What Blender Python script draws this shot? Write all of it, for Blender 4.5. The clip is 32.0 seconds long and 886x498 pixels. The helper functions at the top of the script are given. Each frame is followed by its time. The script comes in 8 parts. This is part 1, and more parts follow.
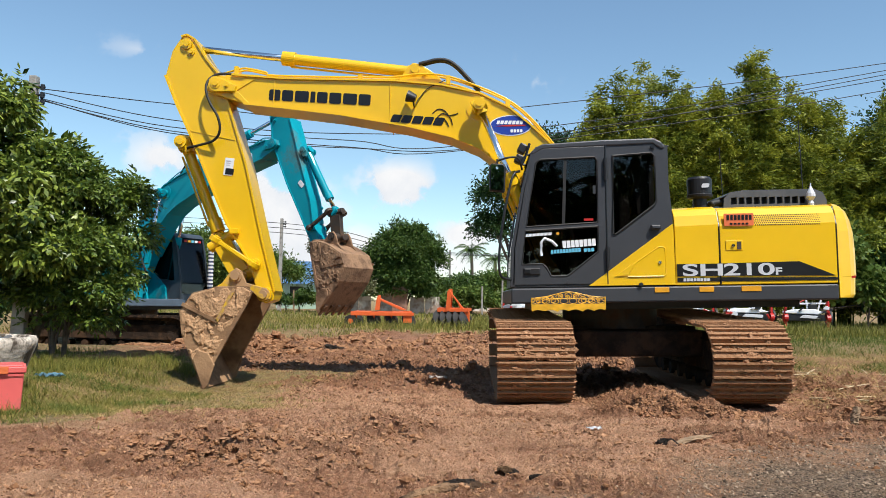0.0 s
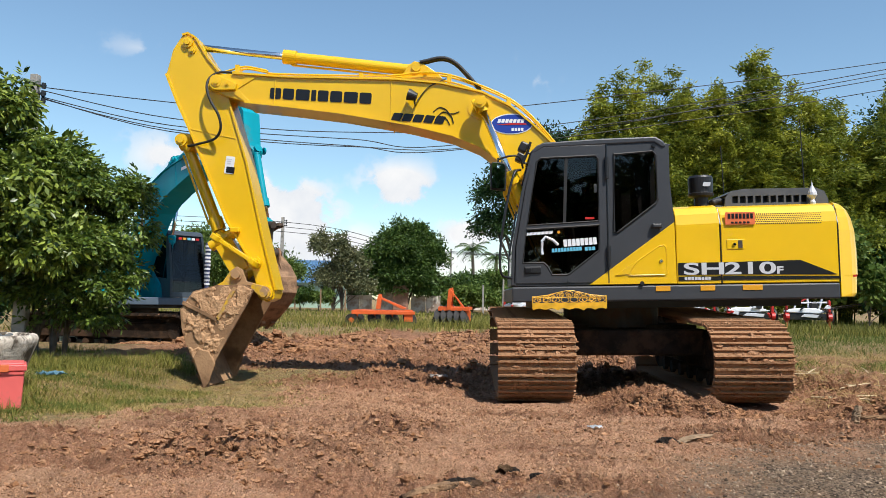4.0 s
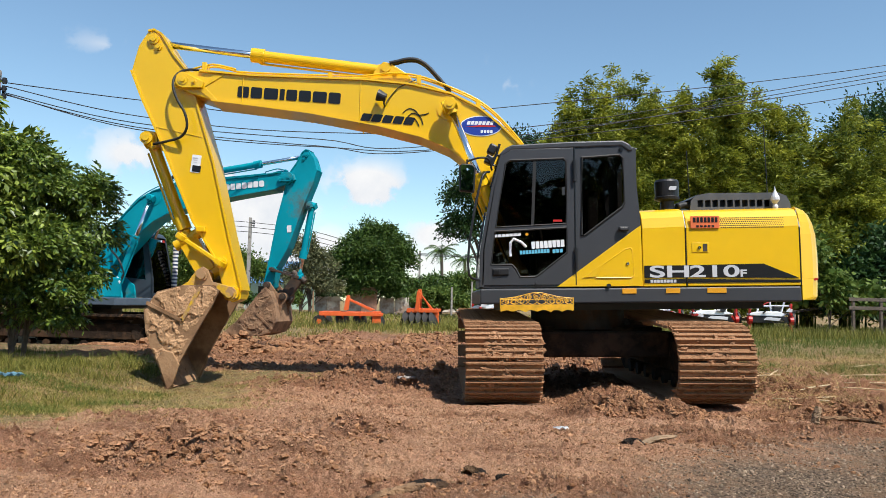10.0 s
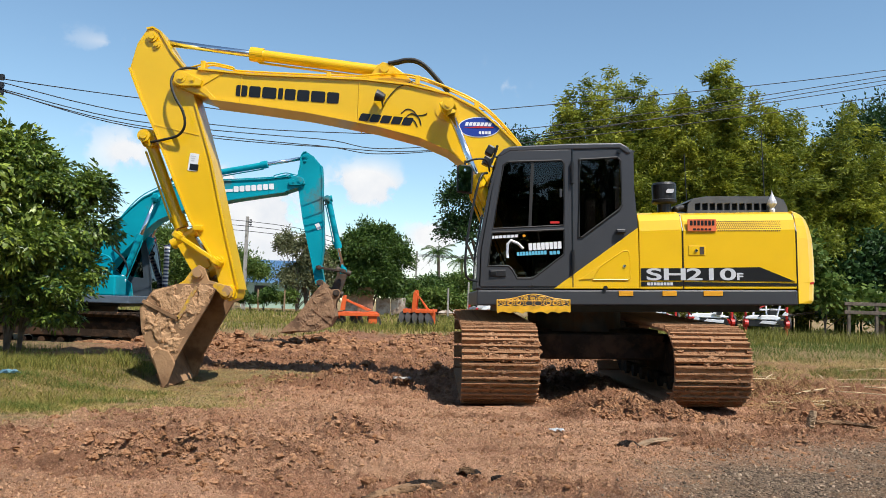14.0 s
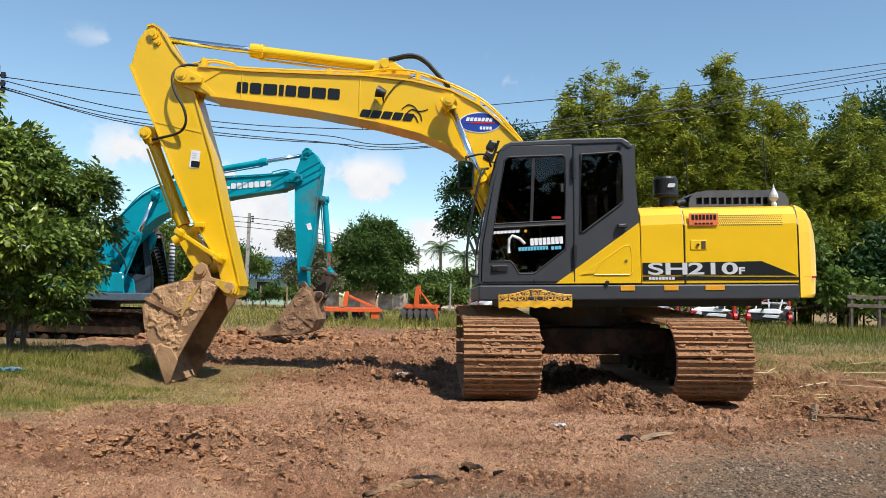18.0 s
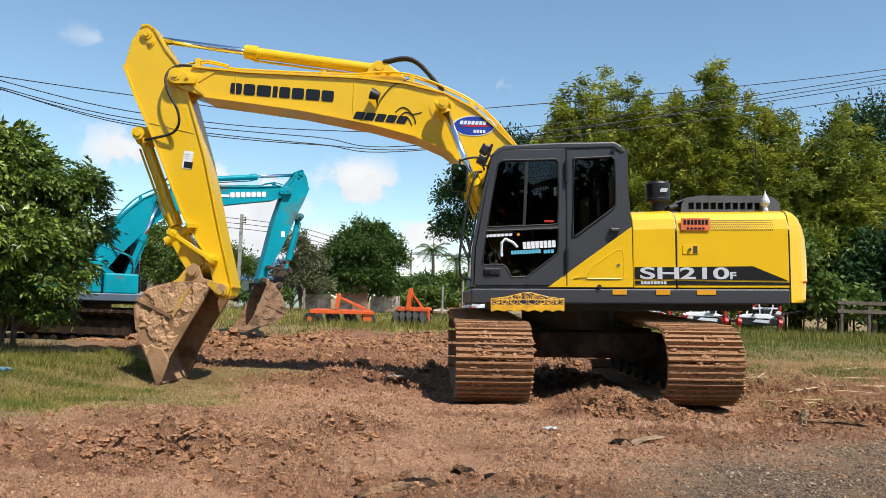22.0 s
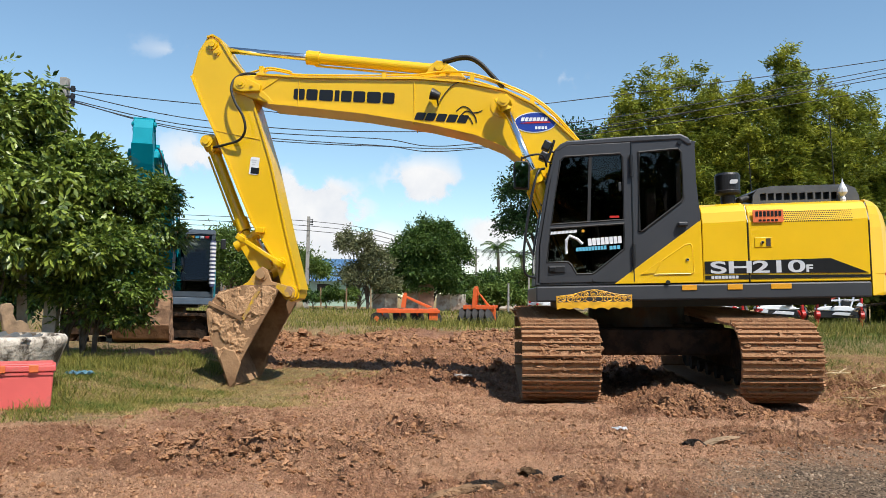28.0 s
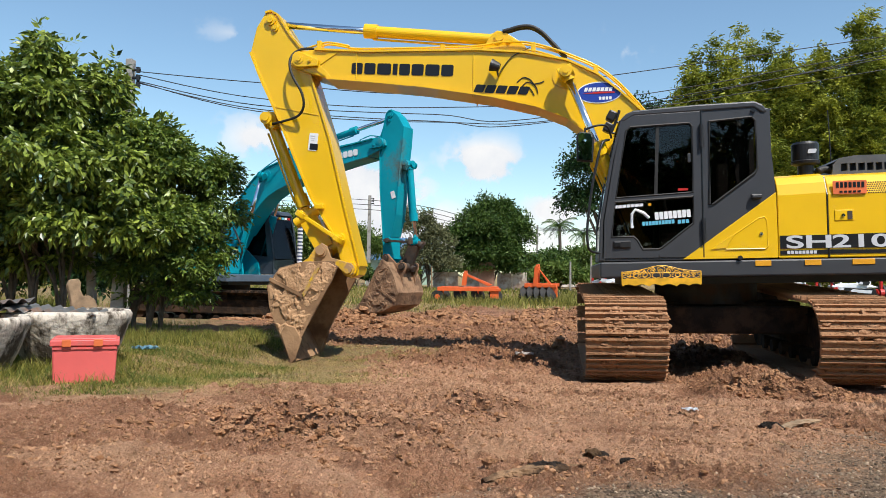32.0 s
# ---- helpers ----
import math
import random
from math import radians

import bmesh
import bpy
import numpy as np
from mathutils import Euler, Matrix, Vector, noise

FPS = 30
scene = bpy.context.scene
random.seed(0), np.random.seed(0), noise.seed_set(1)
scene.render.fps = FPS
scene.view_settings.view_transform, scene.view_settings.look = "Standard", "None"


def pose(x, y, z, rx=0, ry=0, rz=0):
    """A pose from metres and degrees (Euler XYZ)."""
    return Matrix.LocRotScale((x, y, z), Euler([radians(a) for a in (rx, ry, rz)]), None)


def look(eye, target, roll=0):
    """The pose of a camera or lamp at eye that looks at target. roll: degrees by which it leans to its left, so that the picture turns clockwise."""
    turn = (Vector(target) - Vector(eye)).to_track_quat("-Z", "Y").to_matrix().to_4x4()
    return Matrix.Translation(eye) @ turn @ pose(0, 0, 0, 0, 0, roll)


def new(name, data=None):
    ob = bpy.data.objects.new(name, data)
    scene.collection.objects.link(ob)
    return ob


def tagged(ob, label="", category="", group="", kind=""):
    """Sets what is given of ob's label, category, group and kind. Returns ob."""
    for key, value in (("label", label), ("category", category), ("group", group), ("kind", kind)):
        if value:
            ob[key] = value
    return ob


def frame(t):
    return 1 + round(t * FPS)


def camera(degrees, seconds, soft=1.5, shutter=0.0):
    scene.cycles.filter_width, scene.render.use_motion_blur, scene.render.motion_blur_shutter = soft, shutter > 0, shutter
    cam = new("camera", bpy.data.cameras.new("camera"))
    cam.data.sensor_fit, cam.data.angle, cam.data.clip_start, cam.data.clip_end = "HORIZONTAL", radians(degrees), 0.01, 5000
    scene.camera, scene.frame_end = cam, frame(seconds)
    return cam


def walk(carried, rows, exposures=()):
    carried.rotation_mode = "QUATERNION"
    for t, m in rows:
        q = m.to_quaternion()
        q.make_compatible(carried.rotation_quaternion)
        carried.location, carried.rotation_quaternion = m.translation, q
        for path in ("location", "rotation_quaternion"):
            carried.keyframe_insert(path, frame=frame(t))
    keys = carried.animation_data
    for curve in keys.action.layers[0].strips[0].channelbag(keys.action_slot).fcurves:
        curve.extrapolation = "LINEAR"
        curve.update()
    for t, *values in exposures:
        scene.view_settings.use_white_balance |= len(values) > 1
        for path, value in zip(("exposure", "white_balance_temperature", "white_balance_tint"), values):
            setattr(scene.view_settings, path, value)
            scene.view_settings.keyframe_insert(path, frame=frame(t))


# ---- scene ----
cam = camera(59.5, 32.0, 0.8)
PATH = [
    (0, (-1.853, -10.546, 1.071), (-1.932, -8.552, 1.204), 1.1),
    (0.5, (-1.853, -10.547, 1.071), (-1.937, -8.553, 1.203), 1.1),
    (1, (-1.849, -10.548, 1.068), (-1.938, -8.555, 1.201), 1.2),
    (1.5, (-1.854, -10.544, 1.066), (-1.943, -8.55, 1.199), 1.3),
    (2, (-1.857, -10.543, 1.068), (-1.946, -8.549, 1.202), 1.3),
    (2.5, (-1.858, -10.547, 1.071), (-1.946, -8.554, 1.203), 1.2),
    (3, (-1.856, -10.541, 1.065), (-1.943, -8.547, 1.197), 1.1),
    (3.5, (-1.851, -10.538, 1.067), (-1.934, -8.544, 1.198), 1.1),
    (5.5, (-1.852, -10.535, 1.067), (-1.932, -8.541, 1.189), 1.3),
    (6, (-1.865, -10.526, 1.066), (-1.94, -8.53, 1.174), 1.6),
    (6.5, (-1.839, -10.545, 1.071), (-1.91, -8.55, 1.185), 1.1),
    (7, (-1.851, -10.533, 1.067), (-1.927, -8.537, 1.181), 1.1),
    (7.5, (-1.845, -10.559, 1.073), (-1.936, -8.564, 1.189), 0.5),
    (8, (-1.846, -10.555, 1.067), (-1.927, -8.56, 1.189), 0.7),
    (8.5, (-1.849, -10.516, 1.061), (-1.898, -8.521, 1.189), 1.2),
    (9, (-1.836, -10.535, 1.068), (-1.859, -8.539, 1.203), 1.1),
    (9.5, (-1.835, -10.538, 1.064), (-1.846, -8.543, 1.203), 1.2),
    (10, (-1.843, -10.526, 1.061), (-1.845, -8.531, 1.198), 1.4),
    (10.5, (-1.848, -10.532, 1.063), (-1.847, -8.537, 1.202), 1.6),
    (11, (-1.847, -10.528, 1.061), (-1.847, -8.533, 1.202), 2.0),
    (11.5, (-1.845, -10.526, 1.063), (-1.844, -8.531, 1.203), 2.1),
    (12, (-1.845, -10.526, 1.063), (-1.844, -8.531, 1.204), 2.0),
    (12.5, (-1.84, -10.529, 1.061), (-1.836, -8.535, 1.204), 1.8),
    (13, (-1.844, -10.532, 1.065), (-1.837, -8.537, 1.208), 1.8),
    (13.5, (-1.846, -10.526, 1.061), (-1.839, -8.531, 1.202), 1.8),
    (14, (-1.846, -10.525, 1.062), (-1.84, -8.53, 1.201), 1.9),
    (14.5, (-1.842, -10.527, 1.061), (-1.838, -8.532, 1.198), 2.0),
    (16.5, (-1.841, -10.519, 1.061), (-1.843, -8.523, 1.19), 1.9),
    (17, (-1.84, -10.53, 1.062), (-1.842, -8.534, 1.19), 1.8),
    (17.5, (-1.837, -10.523, 1.059), (-1.839, -8.527, 1.185), 1.7),
    (18, (-1.84, -10.531, 1.065), (-1.839, -8.535, 1.192), 1.6),
    (18.5, (-1.836, -10.526, 1.059), (-1.831, -8.531, 1.189), 1.3),
    (19, (-1.839, -10.531, 1.065), (-1.836, -8.535, 1.195), 1.4),
    (19.5, (-1.842, -10.524, 1.063), (-1.842, -8.528, 1.19), 1.7),
    (20, (-1.841, -10.527, 1.063), (-1.838, -8.531, 1.19), 1.8),
    (20.5, (-1.84, -10.528, 1.063), (-1.828, -8.532, 1.194), 1.7),
    (21, (-1.838, -10.532, 1.065), (-1.821, -8.537, 1.202), 1.6),
    (21.5, (-1.845, -10.536, 1.064), (-1.826, -8.541, 1.203), 1.8),
    (22, (-1.843, -10.538, 1.064), (-1.823, -8.542, 1.199), 2.0),
    (22.5, (-1.84, -10.532, 1.064), (-1.821, -8.536, 1.194), 2.0),
    (23, (-1.84, -10.525, 1.063), (-1.823, -8.529, 1.19), 2.1),
    (23.5, (-1.841, -10.521, 1.059), (-1.823, -8.525, 1.185), 2.2),
    (24, (-1.837, -10.521, 1.06), (-1.818, -8.525, 1.186), 2.1),
    (24.5, (-1.843, -10.522, 1.06), (-1.823, -8.526, 1.189), 2.0),
    (26.5, (-1.844, -10.537, 1.073), (-1.867, -8.542, 1.208), 1.7),
    (27, (-1.835, -10.532, 1.075), (-1.895, -8.537, 1.209), 1.4),
    (27.5, (-1.838, -10.532, 1.082), (-1.935, -8.539, 1.211), 1.3),
    (28, (-1.829, -10.519, 1.087), (-1.976, -8.528, 1.211), 1.0),
    (28.5, (-1.837, -10.519, 1.089), (-2.059, -8.535, 1.207), 0.8),
    (29, (-1.864, -10.455, 1.098), (-2.173, -8.482, 1.215), 1.4),
    (29.5, (-1.856, -10.408, 1.125), (-2.201, -8.443, 1.258), 1.0),
    (30, (-1.853, -10.354, 1.098), (-2.205, -8.389, 1.227), 0.7),
    (30.5, (-1.861, -10.319, 1.049), (-2.217, -8.354, 1.148), 0.9),
    (31, (-1.862, -10.324, 1.05), (-2.209, -8.356, 1.13), 1.4),
    (31.5, (-1.848, -10.324, 1.05), (-2.175, -8.352, 1.123), 1.5),
    (32, (-1.839, -10.327, 1.055), (-2.141, -8.351, 1.122), 1.0),
]
walk(cam, [(t, look(eye, target, roll)) for t, eye, target, roll in PATH])

# ---- world, sun, exposure ----
SUN = Vector((0.34, -0.43, 0.84)).normalized()
world = bpy.data.worlds.new("sky")
scene.world = world
world.use_nodes = True
wn, wl = world.node_tree.nodes, world.node_tree.links
sky = wn.new("ShaderNodeTexSky")
sky.sky_type, sky.sun_disc = "NISHITA", False
sky.sun_elevation = math.asin(SUN.z)
sky.sun_rotation = math.atan2(SUN.x, SUN.y)
sky.air_density, sky.dust_density, sky.ozone_density = 1.0, 0.1, 1.2
wn["Background"].inputs["Strength"].default_value = 0.151
# a humid, cyan-tinged tropical sky
hue = wn.new("ShaderNodeMixRGB")
hue.blend_type = "MULTIPLY"
hue.inputs[0].default_value, hue.inputs[2].default_value = 1.0, (0.90, 1.0, 0.985, 1)
wl.new(sky.outputs[0], hue.inputs[1]), wl.new(hue.outputs[0], wn["Background"].inputs["Color"])
lamp = bpy.data.lights.new("sun", "SUN")
lamp.energy, lamp.angle, lamp.color = 5.6, radians(0.5), (1.0, 0.955, 0.89)
sun = new("sun", lamp)
sun.matrix_basis = look(SUN * 60, (0, 0, 0))
scene.view_settings.exposure = 0.10

# ---- materials ----


def mat(name, color, rough=0.5, metal=0.0, var=0.15, scale=6.0, bump=0.0, bscale=40.0, dirt=None, dirt_amt=0.0, dirt_scale=2.0, coat=0.0, random=0.0, streak=1.0):
    m = bpy.data.materials.new(name)
    m.use_nodes = True
    n, l = m.node_tree.nodes, m.node_tree.links
    b = n["Principled BSDF"]
    b.inputs["Roughness"].default_value, b.inputs["Metallic"].default_value = rough, metal
    b.inputs["Coat Weight"].default_value = coat
    tc = n.new("ShaderNodeTexCoord")
    col = n.new("ShaderNodeRGB")
    col.outputs[0].default_value = (*color, 1)
    out = col.outputs[0]
    nz = n.new("ShaderNodeTexNoise")
    nz.inputs["Scale"].default_value, nz.inputs["Detail"].default_value = scale, 6
    l.new(tc.outputs["Object"], nz.inputs["Vector"])
    if var:
        hs = n.new("ShaderNodeMixRGB")
        hs.blend_type = "MULTIPLY"
        hs.inputs[0].default_value = 1
        rp = n.new("ShaderNodeMapRange")
        rp.inputs[1].default_value, rp.inputs[2].default_value = 0.3, 0.7
        rp.inputs[3].default_value, rp.inputs[4].default_value = 1 - var, 1 + var
        l.new(nz.outputs[0], rp.inputs[0])
        l.new(out, hs.inputs[1]), l.new(rp.outputs[0], hs.inputs[2])
        out = hs.outputs[0]
    if random:
        oi, rp2, mu = n.new("ShaderNodeObjectInfo"), n.new("ShaderNodeMapRange"), n.new("ShaderNodeMixRGB")
        rp2.inputs[3].default_value, rp2.inputs[4].default_value = 1 - random, 1 + random
        mu.blend_type = "MULTIPLY"
        mu.inputs[0].default_value = 1
        l.new(oi.outputs["Random"], rp2.inputs[0]), l.new(out, mu.inputs[1]), l.new(rp2.outputs[0], mu.inputs[2])
        out = mu.outputs[0]
    if dirt:
        dn, dr, dm = n.new("ShaderNodeTexNoise"), n.new("ShaderNodeMapRange"), n.new("ShaderNodeMixRGB")
        dn.inputs["Scale"].default_value, dn.inputs["Detail"].default_value, dn.inputs["Roughness"].default_value = dirt_scale, 8, 0.65
        st = n.new("ShaderNodeVectorMath")
        st.operation = "MULTIPLY"
        st.inputs[1].default_value = (1, 1, streak)
        l.new(tc.outputs["Object"], st.inputs[0]), l.new(st.outputs[0], dn.inputs["Vector"])
        dr.inputs[1].default_value, dr.inputs[2].default_value = 0.62 - 0.35 * dirt_amt, 0.75 - 0.35 * dirt_amt
        l.new(dn.outputs[0], dr.inputs[0]), l.new(dr.outputs[0], dm.inputs[0]), l.new(out, dm.inputs[1])
        dm.inputs[2].default_value = (*dirt, 1)
        out = dm.outputs[0]
        ra = n.new("ShaderNodeMapRange")
        ra.inputs[3].default_value, ra.inputs[4].default_value = rough, 0.9
        l.new(dr.outputs[0], ra.inputs[0]), l.new(ra.outputs[0], b.inputs["Roughness"])
    l.new(out, b.inputs["Base Color"])
    if bump:
        bn, bp = n.new("ShaderNodeTexNoise"), n.new("ShaderNodeBump")
        bn.inputs["Scale"].default_value, bn.inputs["Detail"].default_value = bscale, 8
        bp.inputs["Strength"].default_value, bp.inputs["Distance"].default_value = bump, 0.02
        l.new(tc.outputs["Object"], bn.inputs["Vector"]), l.new(bn.outputs[0], bp.inputs["Height"]), l.new(bp.outputs[0], b.inputs["Normal"])
    return m


def leaf_mat(name, dark, light, rough=0.45, trans=0.25, moist_by=""):
    m = bpy.data.materials.new(name)
    m.use_nodes = True
    n, l = m.node_tree.nodes, m.node_tree.links
    b, out = n["Principled BSDF"], n["Material Output"]
    b.inputs["Roughness"].default_value = rough
    b.inputs["Specular IOR Level"].default_value = 0.45 if rough < 0.45 else 0.2
    geo, ramp = n.new("ShaderNodeNewGeometry"), n.new("ShaderNodeMixRGB")
    ramp.inputs[1].default_value, ramp.inputs[2].default_value = (*dark, 1), (*light, 1)
    l.new(geo.outputs["Random Per Island"], ramp.inputs[0]), l.new(ramp.outputs[0], b.inputs["Base Color"])
    if moist_by:
        # moist pieces are darker, as the attribute says
        at, part_dark = n.new("ShaderNodeAttribute"), n.new("ShaderNodeMixRGB")
        at.attribute_name = moist_by
        part_dark.inputs[2].default_value = (*dark, 1)
        half = n.new("ShaderNodeMath")
        half.operation = "MULTIPLY"
        half.inputs[1].default_value = 0.6
        l.new(at.outputs["Fac"], half.inputs[0]), l.new(half.outputs[0], part_dark.inputs[0])
        l.new(ramp.outputs[0], part_dark.inputs[1]), l.new(part_dark.outputs[0], b.inputs["Base Color"])
    tr, mx = n.new("ShaderNodeBsdfTranslucent"), n.new("ShaderNodeMixShader")
    l.new(ramp.outputs[0], tr.inputs["Color"])
    mx.inputs[0].default_value = trans
    l.new(b.outputs[0], mx.inputs[1]), l.new(tr.outputs[0], mx.inputs[2]), l.new(mx.outputs[0], out.inputs["Surface"])
    return m


def glass_mat(name, tint, rough=0.02):
    m = bpy.data.materials.new(name)
    m.use_nodes = True
    n, l = m.node_tree.nodes, m.node_tree.links
    tr, gl, fr, mx = n.new("ShaderNodeBsdfTransparent"), n.new("ShaderNodeBsdfGlossy"), n.new("ShaderNodeFresnel"), n.new("ShaderNodeMixShader")
    tr.inputs["Color"].default_value = (*tint, 1)
    gl.inputs["Roughness"].default_value = rough
    fr.inputs["IOR"].default_value = 1.45
    l.new(fr.outputs[0], mx.inputs[0]), l.new(tr.outputs[0], mx.inputs[1]), l.new(gl.outputs[0], mx.inputs[2])
    l.new(mx.outputs[0], n["Material Output"].inputs["Surface"])
    return m


